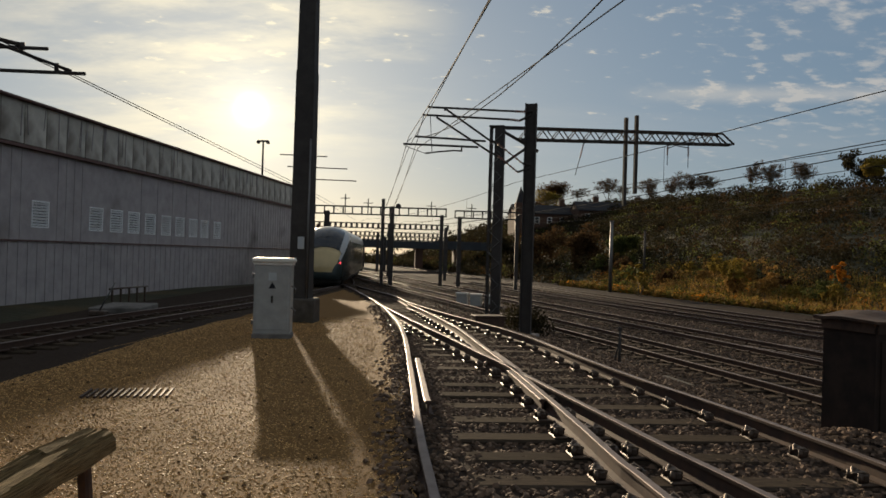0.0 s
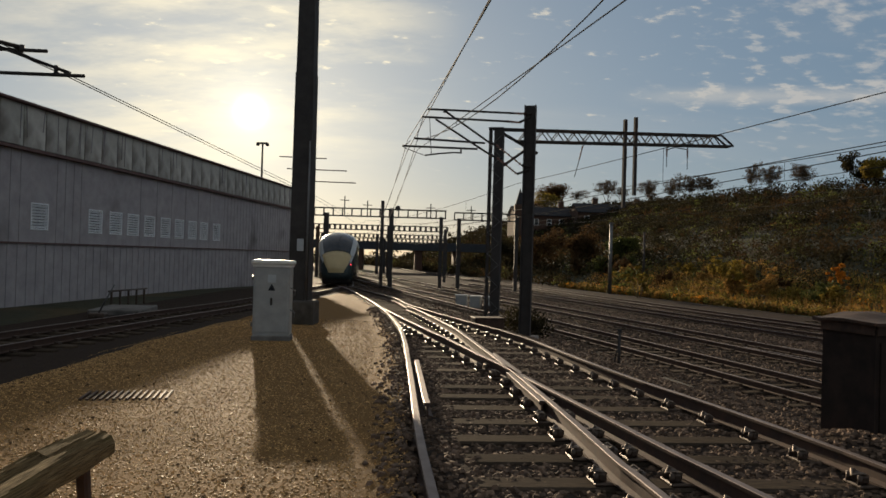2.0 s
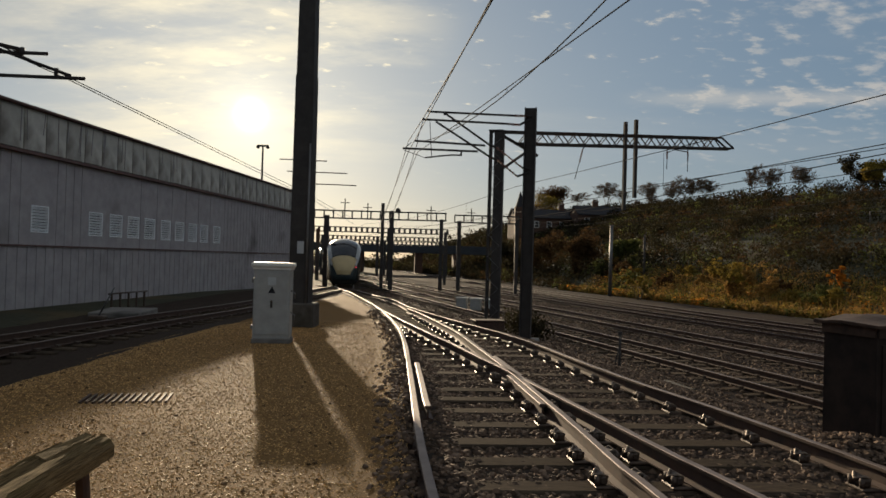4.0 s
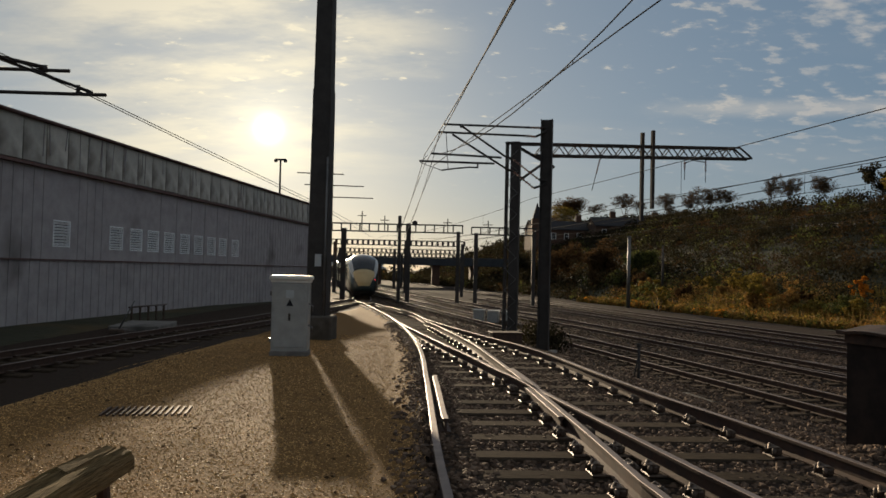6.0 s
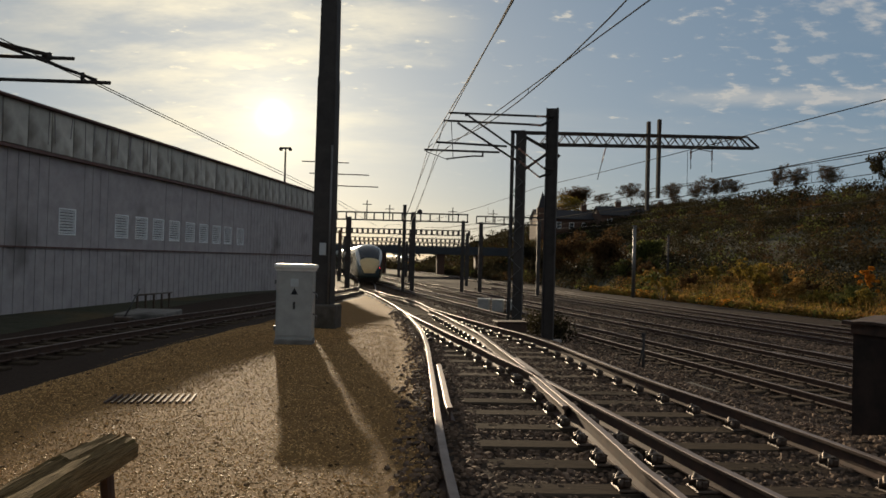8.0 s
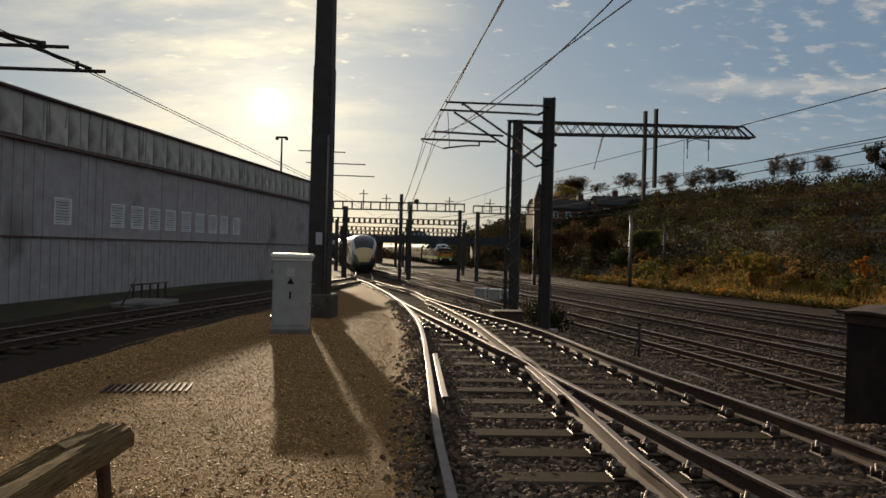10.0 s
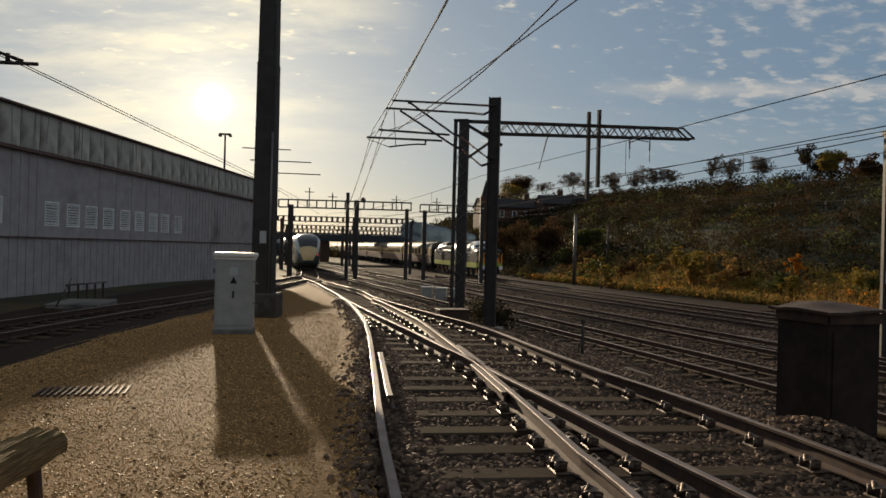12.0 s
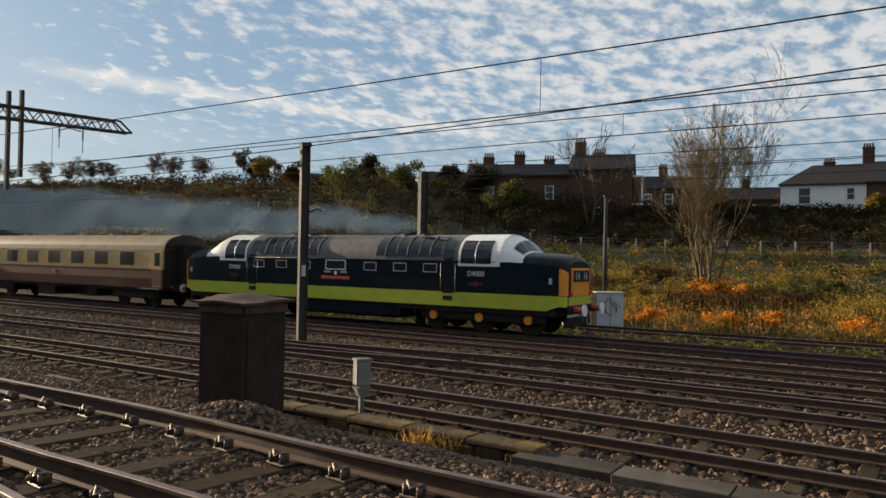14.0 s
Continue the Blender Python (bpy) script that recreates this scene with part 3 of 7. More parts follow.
plain_track("running_line", "railway track curving past the long shed", catmull([(-10.9, -12), (-10.3, 5), (-9.3, 15.7), (-8.5, 22.9), (-7.6, 29.4), (-7.1, 38), (-7.1, 46), (-7.5, 56), (-8.6, 66), (-10, 76), (-12.2, 90), (-19, 125), (-30, 170)], 1.0), near=(-8, 14))


def turnout():
    """The turnout beside the camera: four rails, a crossing, long timbers and cast chairs."""
    t = thing("turnout", "railway turnout on long wooden timbers with bright worn rails", "railway track", kind="structure")
    for nm, c in (("stock_rail", CURVE_L), ("closure_rail", CURVE_P), ("closure_rail", CURVE_Q), ("stock_rail", CURVE_R)):
        part(nm, rail_mesh(c, 0.0 if nm == "stock_rail" else -0.002), ["rail_rust", "rail_top"], t)
    # check rails
    cl = np.array([(at_y(CURVE_L, y) + 0.13 + 0.06 * (max(0, abs(y - 9.6) - 1.3)) ** 2, y) for y in np.arange(7.9, 11.4, 0.25)])
    part("check_rail", rail_mesh(cl, -0.01), ["rail_rust", "rail_top"], t)
    # wing rails by the crossing nose
    wp = np.array([(at_y(CURVE_P, y) + (0.075 if y < 10.4 else 0.075) - (0.0 if y > 9.0 else 0.05 * (9.0 - y)), y) for y in np.arange(10.2, 12.4, 0.25)])
    part("wing_rail", rail_mesh(wp, -0.012), ["rail_rust", "rail_top"], t)
    wq = np.array([(at_y(CURVE_P, y) - 0.08, y) for y in np.arange(8.2, 10.4, 0.25)])
    part("wing_rail", rail_mesh(wq, -0.012), ["rail_rust", "rail_top"], t)
    # timbers lie square to the straight route
    y = -6.0
    chair = Mesh().box((0, 0, 0.012), (0.34, 0.17, 0.024), bevel=0.008).box((0.115, 0, 0.055), (0.07, 0.12, 0.075), bevel=0.02).box((-0.115, 0, 0.055), (0.07, 0.12, 0.075), bevel=0.02)
    for sx in (-0.15, 0.15):
        chair.tube([(sx, 0.05, 0.02), (sx, 0.05, 0.085)], 0.018, 6).tube([(sx, -0.05, 0.02), (sx, -0.05, 0.085)], 0.018, 6)
    clip = Mesh().tube([(0.08, -0.03, 0.07), (0.13, -0.05, 0.10), (0.17, 0.0, 0.07), (0.13, 0.05, 0.10), (0.08, 0.03, 0.07)], 0.011, 5)
    chair_me, clip_me = chair.data("rail_chair", "iron"), clip.data("clip", "iron_clip")
    while y < 46:
        x0, x1 = at_y(CURVE_L, y) - 0.40, at_y(CURVE_R, y) + 0.55
        if y > 27:
            x1 = x0 + 2.55
        w = x1 - x0
        cx = (x0 + x1) / 2
        d = CURVE_R[min(len(CURVE_R) - 1, int(np.argmin(abs(CURVE_R[:, 1] - y))) + 1)] - CURVE_R[max(0, int(np.argmin(abs(CURVE_R[:, 1] - y))) - 1)]
        rz = math.atan2(-d[0], d[1]) * (0.35 if y < 27 else 0.9)
        z = rail_z(cx, y) - 0.159 - 0.028 - 0.075
        part("timber", Mesh().box((0, 0, 0), (w, 0.29, 0.15), bevel=0.022).data("timber", "sleeper"), None, t,
             at=pose(cx, y, z + random.uniform(-0.012, 0.006), 0, 0, math.degrees(rz) + random.uniform(-0.8, 0.8)))
        if -1 < y < 24:
            for c in (CURVE_L, CURVE_P, CURVE_Q, CURVE_R):
                xx = at_y(c, y)
                yy = y + (xx - cx) * math.tan(rz)
                xx = at_y(c, yy)
                if c is CURVE_L and yy < 15:
                    continue
                k = part("rail_chair", chair_me, None, t, at=pose(xx, yy, rail_z(xx, yy) - 0.159 - 0.027, 0, 0, 7) @ Matrix.Diagonal((1.25, 1.35, 1.15, 1)))
                if yy < 14:
                    part("clip", clip_me, None, k, at=pose(0, 0, 0))
                    part("clip", clip_me, None, k, at=pose(0, 0, 0, 0, 0, 180))
        y += 0.70 + random.uniform(-0.03, 0.03)
    return t


turnout()


# ======== loose stones ========
def stones(name, label, mat, n, xf, size, seed, sink=0.35):
    """Many small angular stones, each its own low solid."""
    rnd = random.Random(seed)
    base = [(-1, -1, -0.7), (1, -1, -0.7), (1, 1, -0.7), (-1, 1, -0.7), (-0.7, -0.6, 0.7), (0.75, -0.7, 0.6), (0.6, 0.75, 0.75), (-0.65, 0.7, 0.55)]
    faces = [(4, 5, 6), (4, 6, 7), (0, 1, 5), (0, 5, 4), (1, 2, 6), (1, 6, 5), (2, 3, 7), (2, 7, 6), (3, 0, 4), (3, 4, 7)]
    vs, fs = [], []
    for _ in range(n):
        got = xf(rnd)
        if got is None:
            continue
        x, y = got
        r = size * rnd.uniform(0.5, 1.25)
        a, tilt = rnd.uniform(0, 6.28), rnd.uniform(-0.7, 0.7)
        ca, sa, ct, st = math.cos(a), math.sin(a), math.cos(tilt), math.sin(tilt)
        sx, sy, sz = r * rnd.uniform(0.6, 1.1), r * rnd.uniform(0.5, 0.9), r * rnd.uniform(0.4, 0.75)
        z = ground_z(x, y) + sz * sink
        if -16 < x < 14 and -4 < y < 26:
            z += 0.02 * noise.noise(Vector((x * 0.9, y * 0.9, 0))) + 0.02 * noise.noise(Vector((x * 0.3, y * 0.3, 4)))
        o = len(vs)
        for bx, by, bz in base:
            px, py, pz = bx * sx * rnd.uniform(0.8, 1.15), by * sy * rnd.uniform(0.8, 1.15), bz * sz
            px, pz = px * ct - pz * st, px * st + pz * ct
            vs.append((x + px * ca - py * sa, y + px * sa + py * ca, z + pz))
        fs += [tuple(i + o for i in f) for f in faces]
    me = bpy.data.meshes.new(name)
    me.from_pydata(vs, [], fs)
    me.materials.append(M[mat])
    return tagged(new(name, me), label, "stones", "", "stuff")


def near_bed(rnd):
    y = -0.5 + 26 * rnd.random() ** 1.6
    x0, x1 = at_y(CURVE_L, y) - 0.5 * rnd.random(), at_y(CURVE_R, y) + 3.2
    return rnd.uniform(x0, x1), y


def gravel_path(rnd):
    y = 2.2 + 17.8 * rnd.random() ** 1.6
    return rnd.uniform(-5.5 - 0.1 * y, at_y(CURVE_L, y) - 0.1), y


def low_bed(rnd):
    u, v = 26 * rnd.random() ** 1.3 - 3, rnd.uniform(8.6, 27.5)
    return place(u, v)


stones("ballast_stones", "brown angular ballast stones between the timbers", "stone", 60000, near_bed, 0.033, 5)
stones("path_stones", "gravel scattered on the path, its sun glints put in as pale colour", "pebble", 112000, gravel_path, 0.0095, 6, 0.1)
stones("path_clods", "dark clods and larger stones lying on the gravel path", "clod", 800, gravel_path, 0.021, 16, 0.2)
def far_bed(rnd):
    u, v = 22 + 42 * rnd.random() ** 1.4, rnd.uniform(6.0, 27.5)
    return place(u, v)


stones("far_ballast_stones", "brown ballast stones of the distant lines", "stone", 17000, far_bed, 0.07, 8)
stones("lower_ballast_stones", "brown ballast stones of the running lines", "stone", 34000, low_bed, 0.046, 7, 0.6)


# ======== the long shed ========
def shed():
    t = thing("train_shed", "long grey corrugated train shed with louvred windows", "building", kind="structure")
    # local y runs along the wall, local x points into the yard
    t.matrix_world = pose(-16.42 * 1.08, 0, -0.124, 0, 0, -5.43) @ Matrix.Diagonal((1.08, 1.08, 1.08, 1))
    length, y0, zb, z1, z2 = 55.6, -14.0, -1.2, 4.78, 6.2
    holes = [25.8, 29.25, 30.75, 32.15, 33.6, 35.15, 36.6, 38.1, 39.5, 41.2]
    w, top, bot = 0.95, 2.98, 2.08
    edges = [y0]
    for h in holes:
        edges += [h - w / 2, h + w / 2]
    edges.append(length)
    for i in range(0, len(edges), 2):
        a, b = edges[i], edges[i + 1]
        part("wall_bay", Mesh().box((-0.15, (a + b) / 2, (zb + z1) / 2), (0.3, b - a, z1 - zb)), "shed_wall", t)
    for h in holes:
        part("sill_wall", Mesh().box((-0.15, h, (zb + bot) / 2), (0.3, w, bot - zb)), "shed_wall", t)
        part("lintel_wall", Mesh().box((-0.15, h, (top + z1) / 2), (0.3, w, z1 - top)), "shed_wall", t)
    part("end_wall", Mesh().box((-14, length - 0.15, (zb + z2) / 2), (27.4, 0.3, z2 - zb - 0.1)), "shed_wall", t)
    ribs = Mesh()
    for k in range(int((length - y0) / 0.5)):
        yy = y0 + 0.25 + k * 0.5
        ribs.box((0.012, yy, (zb + 1.6) / 2), (0.03, 0.16, 1.6 - zb))
        if not any(abs(yy - h) < w / 2 + 0.1 for h in holes):
            ribs.box((0.010, yy, (1.62 + z1) / 2), (0.02, 0.05, z1 - 1.62))
    part("ribs", ribs, "shed_wall", t, kind="stuff")
    part("drip_rail", Mesh().box((0.03, (length + y0) / 2, 1.61), (0.08, length - y0, 0.05)), "shed_edge", t)
    panel = Mesh().box((0, 0, 0), (0.10, 1.13, z2 - z1 - 0.04), bevel=0.015).data("panel", "shed_panel")
    k, yy = 0, y0 + 0.6
    while yy < length:
        part("panel", panel, None, t, at=pose(0.10 + random.uniform(-0.006, 0.006), yy, (z1 + z2) / 2 + random.uniform(-0.015, 0.015), random.uniform(-0.25, 0.25), 0, random.uniform(-0.4, 0.4)))
        yy += 1.17
    streaks = Mesh()
    rnd = random.Random(3)
    for _ in range(95):
        yy = rnd.uniform(y0, length - 0.4)
        hh = rnd.uniform(0.5, 1.35)
        lean = rnd.uniform(-0.10, 0.10)
        streaks.bar((0.163, yy, z2 - 0.05), (0.163, yy + lean, z2 - 0.05 - hh), 0.03, 0.012)
    part("streaks", streaks, "shed_wall", t, "dark vertical stains on the cladding", kind="stuff")
    part("gutter", Mesh().box((0.14, (length + y0) / 2, z2 + 0.03), (0.36, length - y0 + 0.2, 0.10), bevel=0.03), "shed_edge", t, "rusty red roof edge")
    part("soffit", Mesh().box((0.06, (length + y0) / 2, z1 - 0.05), (0.26, length - y0, 0.10)), "shed_edge", t)
    roof = Mesh()
    roof.add([(0.1, y0, z2 + 0.07), (0.1, length + 0.1, z2 + 0.07), (-14, length + 0.1, z2 + 0.3), (-14, y0, z2 + 0.3), (-28, length + 0.1, z2 + 0.1), (-28, y0, z2 + 0.1),
              (0.1, y0, z2 - 0.02), (0.1, length + 0.1, z2 - 0.02), (-28, length + 0.1, z2 - 0.02), (-28, y0, z2 - 0.02)],
             [(0, 1, 2, 3), (3, 2, 4, 5), (6, 9, 8, 7), (0, 6, 7, 1), (1, 7, 8, 4, 2), (5, 4, 8, 9), (3, 5, 9, 6, 0)])
    part("roof", roof, "shed_roof", t)
    slat = Mesh().box((0, 0, 0), (0.02, w - 0.1, 0.085), bevel=0.004).data("slat", "slat")
    frame_me = Mesh()
    frame_me.box((0, 0, 0.44), (0.08, w, 0.05)).box((0, 0, -0.44), (0.08, w, 0.05)).box((0, w / 2 - 0.025, 0), (0.08, 0.05, 0.84)).box((0, -w / 2 + 0.025, 0), (0.08, 0.05, 0.84))
    frame_data = frame_me.data("window_frame", "slat")
    for h in holes:
        wdw = part("window", frame_data, None, t, at=pose(-0.02, h, (top + bot) / 2))
        for j in range(8):
            part("slat", slat, None, wdw, at=pose(0.0, 0, -0.36 + j * 0.103, 0, 28, 0))
        part("backing", Mesh().box((-0.12, 0, 0), (0.02, w, 0.88)), "glass_dark", wdw)
    return t


shed()

slab = thing("concrete_slab", "pale concrete slab lying beside the shed track", "slab", pose(-10.9, 25.6, ground_z(-10.9, 25.6) + 0.07, 0, 0, 8))
part("slab", Mesh().box((0, 0, 0), (1.6, 2.6, 0.2), bevel=0.03), "concrete", slab)
rack = thing("pipe_rack", "low rusty pipe rack beside the shed track", "rack", pose(-12.2, 27.5, ground_z(-12.2, 27.5), 0, 0, -6))
for k in range(5):
    part("post", Mesh().box((0, k * 0.6, 0.3), (0.06, 0.06, 0.6)), "iron", rack)
part("rail", Mesh().tube([(0, -0.2, 0.6), (0, 2.6, 0.6)], 0.035), "iron", rack)
lever = thing("point_lever", "leaning rusty point lever beside the shed track", "lever", pose(-10.75, 23.3, ground_z(-10.75, 23.3)))
part("base", Mesh().box((0, 0, 0.08), (0.5, 0.35, 0.16), bevel=0.03), "iron", lever)
part("handle", Mesh().tube([(0, 0, 0.1), (0.45, 0.1, 1.05)], [0.03, 0.02]), "galv", lever)


def lamp_mast(x, y, ztop):
    t = thing("lamp_mast", "tall floodlight mast rising behind the shed roof", "lamp", pose(x, y, ground_z(x, y)))
    h = ztop - ground_z(x, y)
    part("pole", Mesh().tube([(0, 0, 0), (0, 0, h - 3.1)], [0.30, 0.22], 8).tube([(0, 0, h - 3.1), (0, 0, h)], [0.08, 0.07], 8), "steel_dark", t)
    part("lamp_head", Mesh().box((0, 0, h), (0.9, 0.35, 0.12), bevel=0.04).box((-0.38, 0, h - 0.12), (0.22, 0.3, 0.18), bevel=0.03).box((0.38, 0, h - 0.12), (0.22, 0.3, 0.18), bevel=0.03), "steel_dark", t)
    return t


lamp_mast(-14.35, 58.2, 10.05)


# ======== near masts, cabinet, timber ========
def big_mast():
    x, y = -3.49, 18.4
    g = ground_z(x, y)
    t = thing("catenary_mast", "thick dark stepped steel mast on a concrete block", "mast", pose(x, y, g, 0, 0, -4))
    part("base", Mesh().box((0.10, 0, 0.28), (0.62, 0.7, 0.62), bevel=0.04), "trough_concrete", t, "weathered dark concrete footing")
    def shaft(a, b, w1, w2):
        r = []
        for z, w in ((a, w1), (b, w2)):
            r.append([(-w / 2, -w / 2, z), (w / 2, -w / 2, z), (w / 2, w / 2, z), (-w / 2, w / 2, z)])
        return r
    part("shaft", Mesh().loft(shaft(0.5, 6.2, 0.49, 0.455)), "steel_dark", t)
    part("upper_shaft", Mesh().loft(shaft(6.2, 12.0, 0.43, 0.35)), "steel_dark", t)
    part("sign_plate", Mesh().box((0.03, -0.258, 1.95), (0.16, 0.02, 0.3)), "cabinet_white", t, "small pale number plate")
    part("conduit", Mesh().tube([(0.20, -0.28, 0.3), (0.20, -0.26, 4.5)], 0.025), "galv", t)


big_mast()


def lineside_cabinet():
    x, y = -3.30, 14.6
    g = ground_z(x, y)
    t = thing("lineside_cabinet", "grey metal lineside cabinet with a pale overhanging lid", "cabinet", pose(x, y, g - 0.02, 0, 0, 6))
    part("plinth", Mesh().box((0, 0, 0.05), (0.74, 0.60, 0.14), bevel=0.02), "concrete", t)
    part("body", Mesh().box((0, 0, 0.78), (0.70, 0.56, 1.36), bevel=0.015), "cabinet_grey", t)
    part("lid", Mesh().box((0, 0, 1.53), (0.80, 0.66, 0.10), bevel=0.03).box((0, 0, 1.47), (0.74, 0.60, 0.05)), "lid_white", t, "pale weathered lid")
    door = part("door", Mesh().box((0, -0.287, 0.80), (0.62, 0.014, 1.22), bevel=0.005), "cabinet_grey", t)
    part("handle", Mesh().box((0.0, -0.305, 0.78), (0.04, 0.03, 0.14), bevel=0.01), "steel_dark", door)
    part("notice", Mesh().box((0.0, -0.298, 1.22), (0.15, 0.006, 0.15)), "cabinet_white", door, "faded pale notice")
    tri = Mesh().add([(-0.07, -0.299, 0.99), (0.07, -0.299, 0.99), (0, -0.299, 1.12), (-0.07, -0.296, 0.99), (0.07, -0.296, 0.99), (0, -0.296, 1.12)], [(0, 1, 2), (5, 4, 3), (0, 3, 4, 1), (1, 4, 5, 2), (2, 5, 3, 0)])
    part("warning_sign", tri, "ink", door, "dark triangular warning sign")
    for z in (0.62, 1.04):
        part("hasp", Mesh().tube([(0.36, -0.2, z), (0.44, -0.24, z - 0.05), (0.43, -0.2, z - 0.14)], 0.014), "galv", t)
    part("side_bracket", Mesh().box((-0.38, -0.1, 1.22), (0.05, 0.06, 0.08)), "galv", t)
    part("side_bracket", Mesh().box((-0.38, -0.1, 0.32), (0.05, 0.06, 0.08)), "galv", t)


lineside_cabinet()


def baulk():
    """The rough end of an old timber in the foreground."""
    t = thing("timber_baulk", "old split wooden baulk propped on a short post", "timber")
    t.matrix_world = pose(-2.20, 4.72, 0.30, 2, -4, -2)
    rnd = random.Random(9)
    rings = []
    for k in range(14):
        yy = 0.0 - k * 0.16
        r = []
        for a, h in ((-0.15, -0.07), (0.15, -0.07), (0.155, 0.0), (0.14, 0.055), (0.06, 0.066), (-0.03, 0.05), (-0.10, 0.062), (-0.15, 0.04)):
            rag = rnd.uniform(-0.07, 0.03) if k == 0 else 0
            r.append((a + rnd.uniform(-0.006, 0.006), yy + rag, h + rnd.uniform(-0.006, 0.006)))
        rings.append(r)
    part("beam", Mesh().loft(rings), "old_wood", t)
    part("post", Mesh().box((0.06, -0.22, -0.28), (0.07, 0.07, 0.45), bevel=0.015), "rail_rust", t, "rusty iron stake")
    for k in range(7):        # raised grain and torn fibres along the top
        a = -0.12 + 0.04 * k + rnd.uniform(-0.012, 0.012)
        e, f = rnd.uniform(-0.12, 0.05), rnd.uniform(-1.3, -0.5)
        hgt = rnd.uniform(0.07, 0.088)
        part("fibre", Mesh().loft([[(a - 0.006, e, 0.05), (a + 0.006, e, 0.05), (a, e - 0.02, hgt - 0.012)], [(a - 0.014, (e + f) / 2, 0.045), (a + 0.014, (e + f) / 2, 0.045), (a, (e + f) / 2, hgt)], [(a - 0.004, f, 0.05), (a + 0.004, f, 0.05), (a, f, 0.06)]]), "old_wood", t)
    part("splinter", Mesh().loft([[(-0.10, 0.06, 0.055), (-0.02, 0.08, 0.05), (-0.05, 0.06, 0.075)], [(-0.12, -0.5, 0.06), (0.02, -0.5, 0.06), (-0.05, -0.5, 0.10)]]), "old_wood", t)


baulk()

grate = thing("drain_grating", "ribbed drain grating set in the gravel", "grating", pose(-3.6, 8.6, ground_z(-3.6, 8.6) + 0.02, 0, 0, 12))
for k in range(14):
    part("bar", Mesh().box((-0.45 + k * 0.07, 0, -0.012), (0.025, 0.5, 0.03)), "rail_rust", grate)


# ======== overhead line supports ========
def insulator(mesh, a, b, r=0.055, n=7):
    a, b = Vector(a), Vector(b)
    mesh.tube([a, b], 0.02, 6)
    for k in range(n):
        c = a + (b - a) * ((k + 0.5) / n)
        d = (b - a).normalized() * 0.018
        mesh.tube([c - d, c, c + d], [0.025, r, 0.025], 8)


def h_mast(x, y, ztop, w, turn=0.0, label="dark steel I-section catenary mast", base=True):
    g = ground_z(x, y)
    h = ztop - g
    t = thing("catenary_mast", label, "mast", pose(x, y, g, 0, 0, turn))
    f = 0.022
    a, c, q = w / 2, w * 0.45, 0.011
    ring = [(-a - f, -c), (-a, -c), (-a, -q), (a, -q), (a, -c), (a + f, -c), (a + f, c), (a, c), (a, q), (-a, q), (-a, c), (-a - f, c)]
    part("shaft", Mesh().loft([[(p[0], p[1], z) for p in ring] for z in (0, h)]), "steel_dark", t)
    if base:
        part("footing", Mesh().box((0, 0, 0.06), (w + 0.5, w + 0.5, 0.35), bevel=0.04), "concrete", t)
    return t


MR = (2.55, 22.4)
mr = h_mast(MR[0], MR[1], 6.2, 0.30, -14, "tall dark steel mast carrying two hinged cantilevers")
mr_g = ground_z(*MR)


def px_arm(p, q):
    """A point on the cantilevers: p across and q down from the mast head."""
    a = radians(14)
    return (p * math.cos(a) * 1.0, p * math.sin(a) * 0.4, 6.2 - mr_g - q)


cant = thing("cantilever", "hinged tubular catenary cantilevers with ribbed insulators", "cantilever", pose(MR[0], MR[1], mr_g))
K = 0.01714
for a, b in (((-187, 15), (-30, 15)), ((-197, 29), (-40, 30)), ((-157, 16), (-75, 68)), ((-172, 32), (-72, 90)), ((-210, 67), (-82, 70)), ((-230, 81), (-95, 81)), ((-157, 16), (-157, 20))):
    part("tube", Mesh().tube([px_arm(a[0] * K, a[1] * K), px_arm(b[0] * K, b[1] * K)], 0.033, 7), "steel_dark", cant)
part("registration_arm", Mesh().tube([px_arm(-190 * K, 96 * K), px_arm(-165 * K, 92 * K), px_arm(-140 * K, 89 * K), px_arm(-125 * K, 89 * K)], 0.025, 6), "steel_dark", cant)
part("registration_arm", Mesh().tube([px_arm(-125 * K, 80 * K), px_arm(-125 * K, 90 * K)], 0.025, 6), "steel_dark", cant)
for a, b in (((-30, 15), (-8, 15)), ((-42, 30), (-20, 31)), ((-62, 72), (-14, 106)), ((-60, 94), (-22, 122))):
    im = Mesh()
    insulator(im, px_arm(a[0] * K, a[1] * K), px_arm(b[0] * K, b[1] * K))
    part("insulator", im, "insulator", cant, "brown ribbed insulator")
for a, b in (((-75, 68), (-62, 72)), ((-72, 90), (-60, 94)), ((-22, 122), (0, 114)), ((-14, 106), (8, 110)), ((-20, 31), (0, 20)), ((-8, 15), (2, 15))):
    part("bracket", Mesh().tube([px_arm(a[0] * K, a[1] * K), px_arm(b[0] * K, b[1] * K)], 0.04, 6), "steel_dark", cant)
for a, b in (((-195, 31), (-205, 66)), ((-183, 30), (-178, 95)), ((-215, 70), (-225, 80)), ((-228, 84), (-190, 96))):
    part("dropper", Mesh().tube([px_arm(a[0] * K, a[1] * K), px_arm(b[0] * K, b[1] * K)], 0.010, 4), "wire", cant)

MM = (2.0, 29.0)


